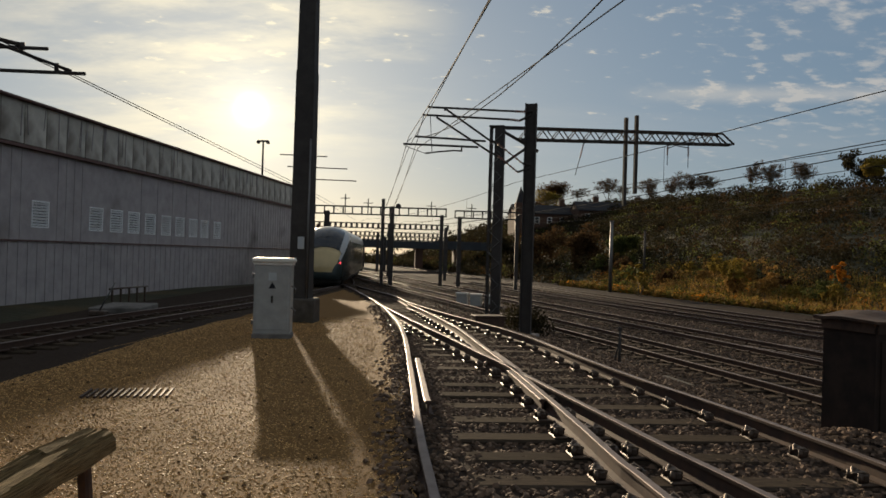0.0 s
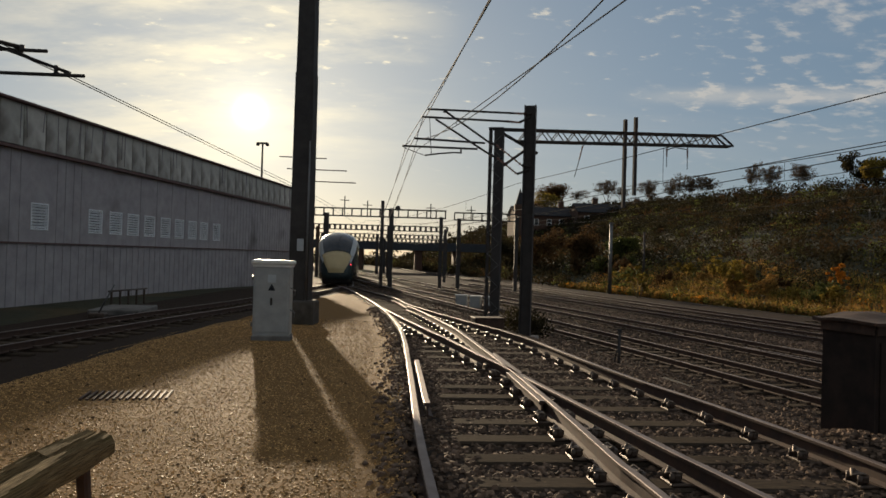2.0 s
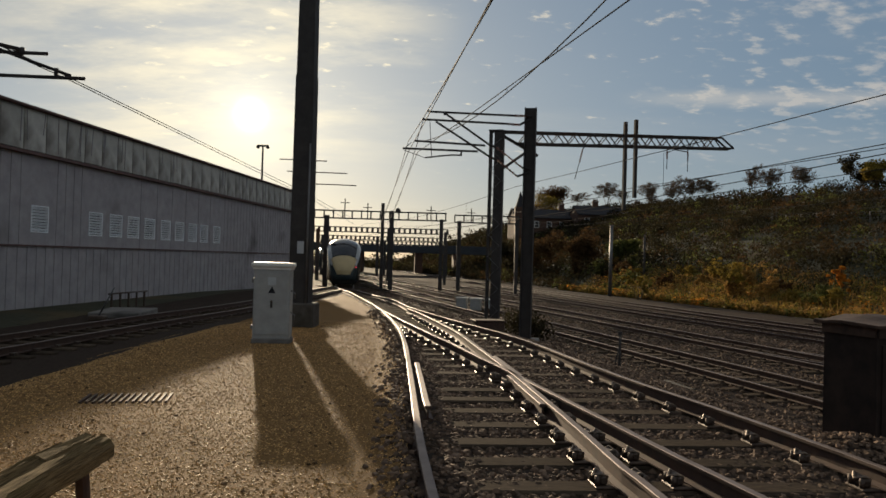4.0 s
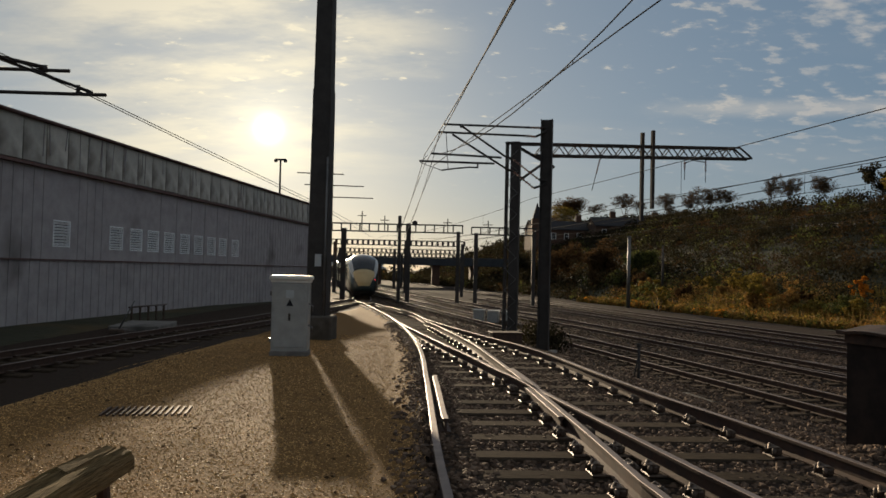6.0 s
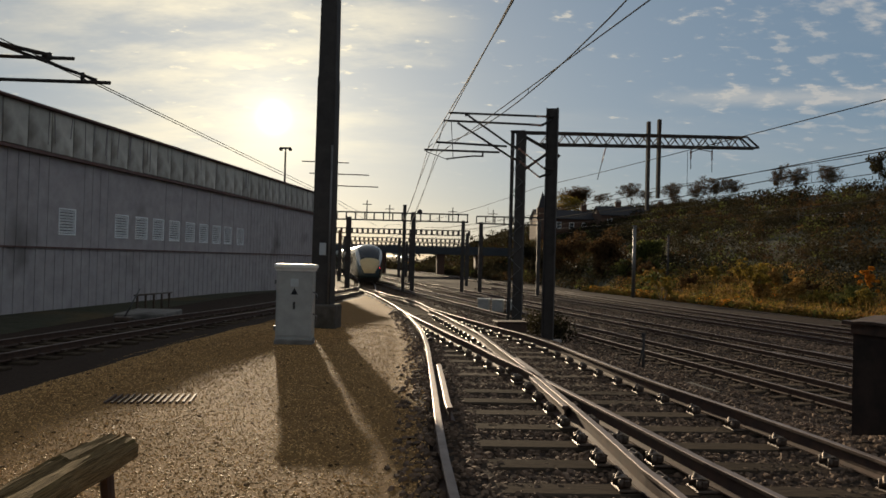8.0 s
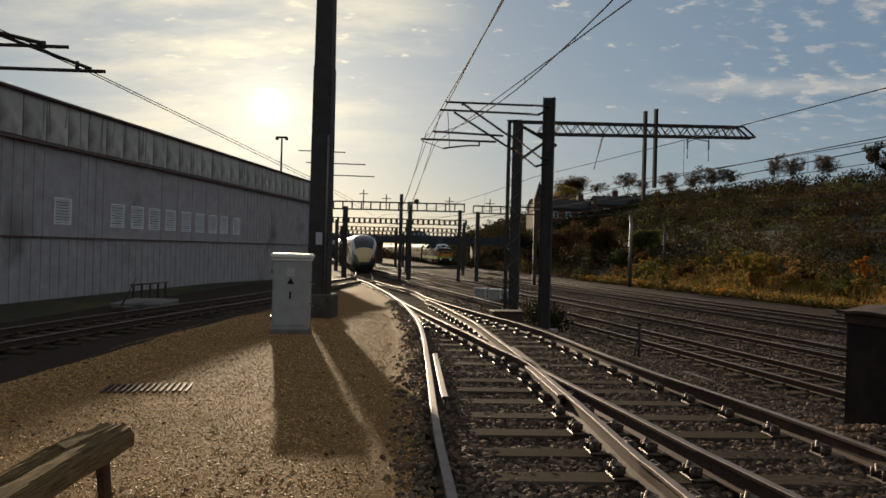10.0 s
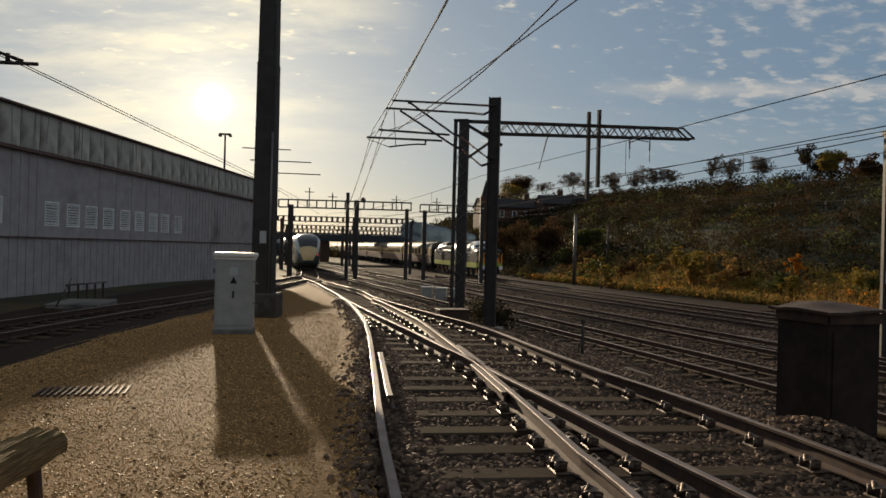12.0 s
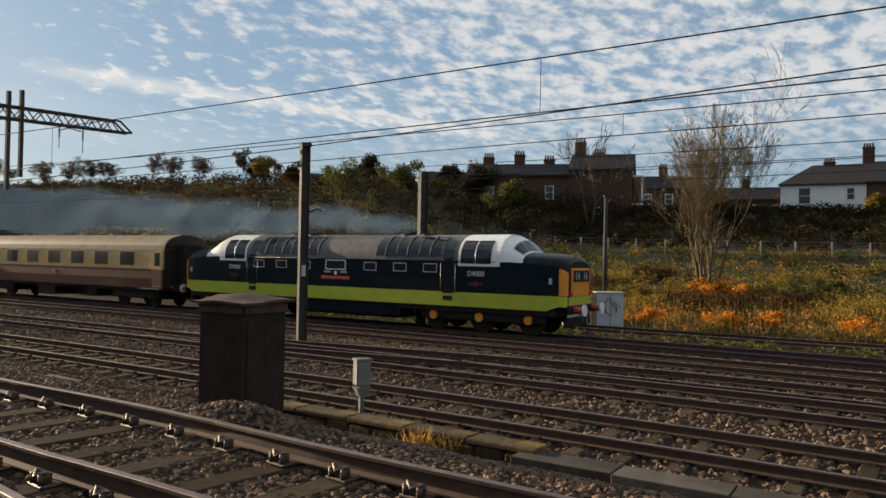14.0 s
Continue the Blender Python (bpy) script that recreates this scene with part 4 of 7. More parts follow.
def lattice_mast():
    g = ground_z(*MM)
    h = 6.62 - g
    t = thing("lattice_mast", "laced steel mast carrying a long lattice cantilever beam", "mast", pose(MM[0], MM[1], g, 0, 0, -13))
    w = 0.46
    part("channel", Mesh().box((-w / 2, 0, h / 2), (0.09, 0.34, h)), "steel_dark", t)
    part("channel", Mesh().box((w / 2 - 0.12, 0, h / 2), (0.36, 0.34, h)), "steel_dark", t)
    for sd in (-0.17, 0.17):
        z, s = 0.4, 1
        while z < h - 0.5:
            part("lacing", Mesh().bar((-s * w / 2, sd, z), (s * w / 2, sd, z + 0.42), 0.07, 0.015), "galv", t)
            z += 0.42
            s = -s
    part("cap", Mesh().box((0, 0, h), (w + 0.12, 0.42, 0.06)), "steel_dark", t)
    part("footing", Mesh().box((0, 0, 0.1), (1.0, 0.9, 0.4), bevel=0.04), "concrete", t)
    # the beam
    b = thing("lattice_beam", "long lattice cantilever beam reaching over the running lines", "gantry beam", pose(MM[0], MM[1], 0, 0, 0, 12.8))
    L = 10.3
    zt = lambda s: 6.60 + 0.034 * s
    zb = lambda s: 6.17 + 0.036 * s
    for sd in (-0.2, 0.2):
        part("chord", Mesh().bar((0.2, sd, zt(0)), (L - 0.55, sd, zt(L)), 0.07), "steel_dark", b)
        part("chord", Mesh().bar((0.9, sd, zb(0)), (L, sd, zb(L)), 0.07), "steel_dark", b)
        n = 26
        for k in range(n):
            s0, s1 = 0.9 + (L - 1.5) * k / n, 0.9 + (L - 1.5) * (k + 1) / n
            a, c = (zt, zb) if k % 2 else (zb, zt)
            part("lacing", Mesh().bar((s0, sd, a(s0)), (s1, sd, c(s1)), 0.045, 0.03), "steel_dark", b)
        part("end_strut", Mesh().bar((L - 0.55, sd, zt(L)), (L, sd, zb(L)), 0.06), "steel_dark", b)
    for k in range(12):
        s = 0.9 + k * 0.85
        part("batten", Mesh().bar((s, -0.2, zb(s)), (s, 0.2, zb(s)), 0.05), "steel_dark", b)
    part("knee_brace", Mesh().bar((0.25, 0, 5.15), (1.7, 0, zb(1.7)), 0.10), "steel_dark", b)
    part("knee_brace", Mesh().bar((0.25, 0, 6.45), (1.7, 0, 5.75), 0.10), "steel_dark", b)
    for s, top, bot in ((5.32, 7.30, 3.75), (5.78, 7.42, 4.25)):
        part("drop_post", Mesh().box((s, -0.28, (top + bot) / 2), (0.13, 0.13, top - bot)), "steel_dark", b)
    for s, ln in ((3.75, 1.25), (7.35, 0.75), (8.3, 0.85)):
        im = Mesh()
        dx = -0.45 if s < 5 else 0.0
        insulator(im, (s + dx * 0.3, 0, zb(s) - 0.15), (s + dx * 0.6, 0, zb(s) - 0.15 - ln * 0.45), 0.05, 6)
        part("insulator", im, "insulator", b)
        part("hanger", Mesh().tube([(s, 0, zb(s)), (s + dx * 0.3, 0, zb(s) - 0.15)], 0.02).tube([(s + dx * 0.6, 0, zb(s) - 0.15 - ln * 0.45), (s + dx, 0, zb(s) - 0.15 - ln)], 0.015), "wire", b)
    part("small_arm", Mesh().tube([(7.3, 0, 6.2), (7.7, 0, 6.36), (8.3, 0, 6.3)], 0.02), "steel_dark", b)


lattice_mast()

relay_box = thing("cable_box", "rusty brown low cable box beside the turnout", "box", pose(1.30, 20.4, ground_z(1.30, 20.4) - 0.08, 0, 0, 12) @ Matrix.Diagonal((0.85, 0.85, 0.85, 1)))
part("body", Mesh().box((0, 0, 0.17), (0.95, 0.6, 0.34), bevel=0.02), "box_lid", relay_box)
part("lid", Mesh().box((0, 0, 0.37), (1.02, 0.66, 0.06), bevel=0.015), "box_lid", relay_box)

h_mast(13.6, 20.4, 5.17, 0.24, -14, "slim dark steel catenary mast beside the running lines", False)
fm = [o for o in scene.objects if o.name.startswith("catenary_mast") and o.parent is None][-1]
part("cap", Mesh().box((0, 0, 5.17 - ground_z(13.6, 20.4) + 0.02), (0.34, 0.3, 0.12)), "steel_dark", fm)
part("tag", Mesh().box((-0.02, -0.125, 2.3), (0.13, 0.012, 0.36)), "cabinet_white", fm, "pale tag plate")
arm = Mesh()
arm.tube([(0.1, 0, 4.2), (0.55, 0.1, 4.35), (0.62, 0.1, 4.25)], 0.03)
part("bracket", arm, "steel_dark", fm)
h_mast(20.9, 22.7, 5.17, 0.30, -14, "pale grey steel catenary mast near the vegetation", False)


def plain_post(x, y, ztop, r, label, mat="galv", cat="post"):
    g = ground_z(x, y)
    t = thing("post", label, cat, pose(x, y, g))
    part("shaft", Mesh().tube([(0, 0, -0.1), (0, 0, ztop - g)], [r, r * 0.85], 8), mat, t)
    part("cap", Mesh().disc((0, 0, ztop - g), r * 1.3, "Z", 0.08, 8), mat, t)
    return t


plain_post(15.5, 68.3, 5.1, 0.17, "plain grey post at the foot of the bank")
plain_post(20.4, 75.0, 4.6, 0.12, "thin dark post at the foot of the bank", "steel_dark")
lp = plain_post(38.0, 25.2, 5.5, 0.13, "dull grey-green lighting post before the hedge", "bridge_paint")
part("arm", Mesh().tube([(0, 0, 5.6), (0.45, 0.0, 6.2)], 0.03), "bridge_paint", lp)
sg = plain_post(4.6, 19.0, ground_z(4.6, 19.0) + 1.0, 0.04, "short dark marker post by the tracks", "steel_dark")
part("stay", Mesh().tube([(0.0, 0, 0.75), (-0.14, 0.05, 0.0)], 0.02), "steel_dark", sg)


def portal(y, x0, x1, ztop, depth, pitch, posts, label, far=False):
    t = thing("catenary_gantry", label, "gantry", pose(0, y, 0))
    m = Mesh()
    for z in (ztop, ztop - depth):
        part("chord", Mesh().box(((x0 + x1) / 2, 0, z), (x1 - x0, 0.16, 0.11)), "steel_dark", t)
    x = x0
    while x <= x1 + 0.01:
        if far:
            m.box((x, 0, ztop - depth / 2), (pitch * 0.42, 0.12, depth))
        else:
            part("upright", Mesh().box((x, 0, ztop - depth / 2), (0.10, 0.14, depth)), "steel_dark", t)
        x += pitch
    if far:
        part("web", m, "steel_dark", t, kind="stuff")
    for px, top, w in posts:
        g = ground_z(px, y)
        part("leg", Mesh().box((px, 0, (g + top) / 2 - 0.1), (w, 0.3, top - g + 0.2)), "steel_dark", t)
    return t


portal(61.0, -10.6, 0.25, 5.30, 0.62, 0.77, [(-9.6, 4.9, 0.4), (-5.0, 6.0, 0.26), (-4.25, 5.4, 0.36), (-0.15, 4.8, 0.30)], "wide steel portal gantry of open rectangular panels")
portal(62.5, 0.95, 6.4, 5.28, 0.60, 0.77, [(1.35, 4.8, 0.34), (6.2, 5.0, 0.3)], "steel portal gantry beside the wooded bank")
portal(86.0, -15.0, 0.6, 4.95, 0.55, 0.62, [(-6.2, 4.95, 0.5), (-14.5, 4.7, 0.4), (0.3, 4.7, 0.35)], "distant perforated steel gantry", True)
portal(108.0, -18.0, 0.6, 4.55, 0.5, 0.66, [(-9.5, 4.6, 0.4), (-17.5, 4.6, 0.4), (0.3, 4.6, 0.4)], "distant perforated steel gantry", True)
portal(122.0, -20.0, 0.8, 4.20, 0.5, 0.7, [(-9.5, 4.2, 0.4), (0.6, 4.2, 0.4)], "distant perforated steel gantry", True)
rods = thing("gantry_masts", "thin masts and brackets standing on the gantry", "mast", pose(0, 61, 0))
for px, top in ((-8.2, 6.35), (-6.3, 6.0), (-1.05, 5.9), (2.3, 5.8)):
    yy = 0.5
    part("mast", Mesh().box((px, yy, (top + 4.7) / 2), (0.08, 0.08, top - 4.7)), "steel_dark", rods)
    part("cross_arm", Mesh().box((px, yy, top - 0.35), (0.75, 0.06, 0.06)), "steel_dark", rods)
part("pulley", Mesh().disc((-3.75, -0.1, 5.42), 0.22, "Y", 0.1, 12), "steel_dark", rods)
for z, x0, x1 in ((6.85, -10.0, -6.2), (6.1, -9.6, -5.6), (7.6, -10.5, -7.5)):
    part("outrigger", Mesh().tube([(x0, -14, z), (x1, -14, z - 0.05)], 0.035, 5), "steel_dark", rods)


def bridge():
    t = thing("road_bridge", "dark steel road bridge on brick piers across the lines", "bridge", pose(-10, 142, 0, 0, 0, 3))
    part("girder", Mesh().box((0, 0, 3.25), (64, 0.4, 1.35)).box((0, 7, 3.25), (64, 0.4, 1.35)), "bridge_paint", t)
    part("deck", Mesh().box((0, 3.5, 2.75), (64, 6.6, 0.3)), "bridge_paint", t)
    part("parapet", Mesh().box((0, -0.1, 4.05), (64, 0.25, 0.22)), "bridge_paint", t)
    for x in (-26, -17, -6, 5.5, 13, 21):
        part("pier", Mesh().box((x, 3.5, 0.7), (1.5, 6.0, 4.2), bevel=0.08), "brick", t)
    ribs = Mesh()
    for k in range(60):
        ribs.box((-31 + k * 1.05, -0.24, 3.25), (0.10, 0.08, 1.3))
    part("stiffeners", ribs, "bridge_paint", t, kind="stuff")
    part("abutment", Mesh().box((29, 4, 0.8), (13, 9, 5.5), bevel=0.1), "brick", t)


bridge()


# ======== wires ========
def wire(name, label, pts, r=0.011, sag=0.0, n=10):
    m = Mesh()
    out = []
    for a, b in zip(pts, pts[1:]):
        a, b = Vector(a), Vector(b)
        for k in range(n):
            f = k / n
            p = a.lerp(b, f)
            p.z -= sag * 4 * f * (1 - f)
            out.append(p)
    out.append(Vector(pts[-1]))
    m.tube(out, r, 5)
    return thing(name, label, "wire", None, m, "wire")


def mid(c1, c2, y):
    return (at_y(c1, y) + at_y(c2, y)) / 2


def catenary_pair(pts, label, hc=0.95, drops=True):
    """A contact wire and the sagging wire above it, with droppers."""
    wire("contact_wire", label, pts, 0.010)
    top = [(x, y, z + hc) for x, y, z in pts]
    w = wire("catenary_wire", label, top, 0.011, 0.45)
    if drops:
        for a, b in zip(pts, pts[1:]):
            for f in (0.18, 0.36, 0.64, 0.82):
                p = Vector(a).lerp(Vector(b), f)
                part("dropper", Mesh().tube([p, p + Vector((0, 0, hc - 0.45 * 4 * f * (1 - f)))], 0.006, 4), "wire", w)


catenary_pair([(4.05, -20, 4.75), (-1.15, 22.6, 4.75), (-5.2, 61, 4.2)], "overhead wire above the diverging track", 0.35, False)
catenary_pair([(9.4, -22, 4.75), (2.2, 8.8, 4.75), (-0.85, 22.4, 4.75), (-4.6, 61, 4.2)], "overhead wire above the straight track", 0.32)
wire("catenary_wire", "overhead wire above the shed track", [(-9.6, -20, 5.30), (-8.2, 15.6, 5.25), (-7.35, 38, 4.86), (-7.4, 61, 4.6)])
wire("contact_wire", "overhead wire above the shed track", [(-9.6, -20, 5.22), (-8.2, 16.0, 5.20), (-7.3, 38, 4.7), (-7.3, 61, 4.2)])
for v, h0, hc in ((11.95, 3.75, 1.22), (15.9, 4.02, 0.82), (22.7, 4.2, 0.85), (25.6, 4.2, 0.85)):
    catenary_pair([(*place(u, v), h0) for u in (-45, 32, 75, 118, 160)], "overhead wire above the running lines", hc)
wire("feeder_wire", "insulated feeder wire between the masts", [(*place(-40, 17.5), 7.3), (*place(17, 18.6), 5.12), (*place(70, 18.2), 4.5)], 0.018, 0.3)

lm = thing("catenary_mast", "steel mast with two bracket arms over the shed track", "mast", pose(-13.1, 15.4, ground_z(-13.1, 15.4) - 0.2))
lh = 7.8
part("shaft", Mesh().box((0, 0, lh / 2), (0.3, 0.28, lh)), "steel_dark", lm)
for a, b, r in (((0, 0, 6.05), (5.5, 0.1, 6.0), 0.04), ((0, 0, 7.45), (4.2, 0.05, 6.55), 0.045), ((0.2, 0, 7.75), (5.2, 0.1, 6.05), 0.035), ((0, 0, 6.55), (4.7, 0.1, 6.5), 0.04), ((4.2, 0.05, 6.6), (4.2, 0.05, 6.45), 0.05), ((4.9, 0.1, 6.2), (4.9, 0.1, 6.0), 0.045)):
    part("bracket_arm", Mesh().tube([a, b], r, 7), "steel_dark", lm)


# ======== right of the turnout ========
def relay_hut():
    t = thing("relay_box", "dark tarred trackside box with a rusty sagging lid", "box", pose(4.35, 7.42, -0.47, 0, 0, 16))
    part("body", Mesh().box((0, 0, 0.715), (0.665, 0.665, 1.57), bevel=0.012), "dark_box", t)
    part("corner_strip", Mesh().box((-0.333, -0.333, 0.70), (0.022, 0.022, 1.5)), "dark_box", t)
    # a bent sheet lid: raised behind, curled at the near corner
    n = 6
    up, dn = [], []
    for i in range(n + 1):
        for k in range(n + 1):
            x, y = -0.40 + 0.80 * i / n, -0.40 + 0.80 * k / n
            z = 1.585 - 0.10 * abs(x - 0.05) - 0.085 * abs(y - 0.08) + 0.016 * math.sin(7 * x + 3 * y) + (0.02 if i == 0 and k == n else 0.0)
            up.append((x, y, z))
            dn.append((x, y, z - 0.028))
    fs = []
    for i in range(n):
        for k in range(n):
            a = i * (n + 1) + k
            fs.append((a, a + n + 1, a + n + 2, a + 1))
            o = len(up)
            fs.append((o + a + 1, o + a + n + 2, o + a + n + 1, o + a))
    o = len(up)
    edge = [i * (n + 1) for i in range(n)] + [n * (n + 1) + k for k in range(n)] + [(n - i) * (n + 1) + n for i in range(n)] + [n - k for k in range(n)]
    for p, q in zip(edge, edge[1:] + edge[:1]):
        fs.append((p, o + p, o + q, q))
    part("lid", Mesh().add(up + dn, fs), "box_lid", t, "rusty bent sheet lid")
    part("door", Mesh().box((0.0, -0.340, 0.72), (0.56, 0.016, 1.2)), "dark_box", t)
    part("flashing", Mesh().box((0, -0.345, 1.44), (0.66, 0.02, 0.10)).box((-0.345, 0, 1.44), (0.02, 0.66, 0.10)), "box_lid", t)


relay_hut()

jb = thing("junction_box", "pale grey junction box on a short steel post", "junction box", pose(7.05, 8.72, -1.02, 0, 0, -14))
part("post", Mesh().box((0, 0, 0.30), (0.07, 0.07, 0.70)), "galv", jb)
part("body", Mesh().box((0, 0, 0.84), (0.23, 0.18, 0.38), bevel=0.02), "box_grey", jb)
part("lid", Mesh().box((0, 0, 1.04), (0.25, 0.20, 0.04), bevel=0.01), "box_grey", jb)
part("cone", Mesh().loft([[(-0.05, -0.05, 0.48), (0.05, -0.05, 0.48), (0.05, 0.05, 0.48), (-0.05, 0.05, 0.48)], [(-0.12, -0.09, 0.63), (0.12, -0.09, 0.63), (0.12, 0.09, 0.63), (-0.12, 0.09, 0.63)]]), "box_grey", jb)


def edging():
    """A low retaining edge of mossy blocks and pale trough lids between the two levels."""
    t = thing("retaining_edge", "low retaining edge of mossy old blocks below the turnout", "wall", kind="structure")
    top = -0.31
    for k in range(12):
        u = 2.9 + k * 0.335
        x, y = place(u, 7.42)
        part("block", Mesh().box((0, 0, 0), (0.24, 0.325, 0.34), bevel=0.025).data("block", "mossy"), None, t, at=pose(x, y, top - 0.19 + random.uniform(-0.015, 0.015), 0, 0, 15 + random.uniform(-2, 2)))
    for k in range(5):
        u = 3.1 + k * 0.8
        x, y = place(u, 7.44)
        part("coping", Mesh().box((0, 0, 0), (0.30, 0.78, 0.06), bevel=0.015).data("coping", "mossy"), None, t, at=pose(x, y, top + 0.012, 0, 0, 14.0 + random.uniform(-1, 1)))
    tr = thing("cable_trough", "pale concrete cable trough lids along the track", "trough", kind="structure")
    lid = Mesh().box((0, 0, 0), (0.36, 0.985, 0.10), bevel=0.006).data("trough_lid", "trough_concrete")
    for k in range(9):
        u = 2.4 - k
        x, y = place(u, 7.3)
        part("trough_lid", lid, None, tr, at=pose(x, y, top - 0.05, 0, 0, 14 + random.uniform(-0.8, 0.8)))
    for u, v, z in ((7.2, 8.1, -0.30), (8.2, 8.05, -0.28), (9.3, 7.9, -0.24), (11.6, 7.6, -0.18), (13.6, 8.2, -0.4), (15.5, 8.6, -0.55), (16.5, 8.7, -0.6), (18.4, 9.2, -0.75), (19.4, 9.3, -0.8)):
        x, y = place(u, v)
        part("trough_lid", lid, None, tr, at=pose(x, y, ground_z(x, y) + 0.05, 0, 0, 14 + random.uniform(-5, 5)))


edging()

for k in range(3):
    x, y = (1.15 + 0.75 * k, 41.0 - 0.6 * k)
    c = thing("apparatus_case", "small pale grey apparatus case between the tracks", "cabinet", pose(x, y, ground_z(x, y), 0, 0, -14), group="apparatus cases between the tracks")
    part("body", Mesh().box((0, 0, 0.32), (0.6, 0.45, 0.64), bevel=0.03), "cabinet_grey", c)
    part("lid", Mesh().box((0, 0, 0.67), (0.66, 0.5, 0.06), bevel=0.015), "lid_white", c)

for k in range(2):
    x, y = 27.6 + 0.95 * k, 19.7 - 1.05 * k
    c = thing("lineside_cabinet", "pale grey cabinet with dark scrawled graffiti" , "cabinet", pose(x, y, ground_z(x, y) - 0.02, 0, 0, 48 - 90), group="graffiti cabinets by the siding")
    part("body", Mesh().box((0, 0, 0.82), (1.22, 0.6, 1.6), bevel=0.02), "cabinet_white", c)
    part("lid", Mesh().box((0, 0, 1.65), (1.30, 0.68, 0.07), bevel=0.02), "cabinet_white", c)
    part("plinth", Mesh().box((0, 0, 0.03), (1.24, 0.62, 0.12)), "concrete", c)
    part("door_seam", Mesh().box((0, -0.303, 0.82), (0.02, 0.012, 1.45)), "ink", c)
    rnd = random.Random(20 + k)
    for j in range(3):
        pts = []
        ph = rnd.uniform(0, 6)
        for i in range(16):
            a = i * 0.55 + ph
            pts.append((-0.42 + 0.055 * i + 0.10 * math.cos(a * 1.3), -0.31, 1.0 + 0.28 * math.sin(a) + 0.12 * j - 0.1))
        part("scrawl", Mesh().tube(pts, 0.012, 4), "ink", c, "dark sprayed scrawl")


# ======== trains ========
def section(x, w, zb, hs, hr, n=10):
    """Half a body's cross-section turned into an open ring, from one sill over the roof to the other."""
    pts = [(x, -w, zb), (x, -w, (zb + hs) / 2), (x, -w, hs)]
    for k in range(1, n):
        a = math.pi * k / n
        pts.append((x, -w * math.cos(a), hs + (hr - hs) * math.sin(a) ** 0.8))
    pts += [(x, w, hs), (x, w, (zb + hs) / 2), (x, w, zb)]
    return pts


def roof_arc(w, hs, hr, s):
    """A point on the roof curve: s runs from 0 at one eave to 1 at the other."""
    a = math.pi * s
    return (-w * math.cos(a), hs + (hr - hs) * math.sin(a) ** 0.8)


def bogie(parent, x, wheels, gauge=0.75, axle_mat="loco_orange", wheel_r=0.53):
    f = part("bogie_frame", Mesh().box((x, -0.98, 0.62), (wheels[-1] - wheels[0] + 1.3, 0.16, 0.36), bevel=0.04).box((x, 0.98, 0.62), (wheels[-1] - wheels[0] + 1.3, 0.16, 0.36), bevel=0.04).box((x, 0, 0.7), (1.2, 2.0, 0.3)), "black", parent)
    for wx in wheels:
        for sd in (-1, 1):
            part("wheel", Mesh().disc((x + wx, sd * gauge, wheel_r), wheel_r, "Y", 0.13, 20).disc((x + wx, sd * (gauge + 0.07), wheel_r), wheel_r * 0.55, "Y", 0.06, 14), "black", f)
            if axle_mat:
                part("axle_box", Mesh().disc((x + wx, sd * 1.10, wheel_r + 0.06), 0.17, "Y", 0.07, 14), axle_mat, f)
        part("axle", Mesh().tube([(x + wx, -gauge, wheel_r), (x + wx, gauge, wheel_r)], 0.09), "black", f)
    for k, wx in enumerate(wheels):
        for sd in (-1, 1):
            for j in (-0.32, 0.32):
                part("spring", Mesh().tube([(x + wx + j, sd * 1.02, 0.45), (x + wx + j, sd * 1.02, 0.80)], 0.07, 8), "black", f)
            part("pipe", Mesh().tube([(x + wx - 0.3, sd * 1.1, 0.92), (x + wx, sd * 1.12, 0.84), (x + wx + 0.35, sd * 1.1, 0.95)], 0.02, 5), "galv", f)
    return f


def buffer_pair(parent, x, sgn, head="loco_white"):
    for sd in (-1, 1):
        b = part("buffer", Mesh().tube([(x, sd * 0.88, 1.05), (x + sgn * 0.36, sd * 0.88, 1.05)], 0.12, 10), "loco_red", parent)
        part("buffer_head", Mesh().disc((x + sgn * 0.42, sd * 0.88, 1.05), 0.21, "X", 0.06, 16), head, b)


def text_on(parent, body, size, at, mat, name="lettering", label=""):
    cu = bpy.data.curves.new(name, "FONT")
    cu.body, cu.size, cu.extrude, cu.align_x = body, size, 0.003, "CENTER"
    tmp = new(name, cu)
    me = bpy.data.meshes.new_from_object(tmp.evaluated_get(bpy.context.evaluated_depsgraph_get()))
    bpy.data.objects.remove(tmp)
    me.materials.clear()
    me.materials.append(M[mat])
    return part(name, me, None, parent, label, at)


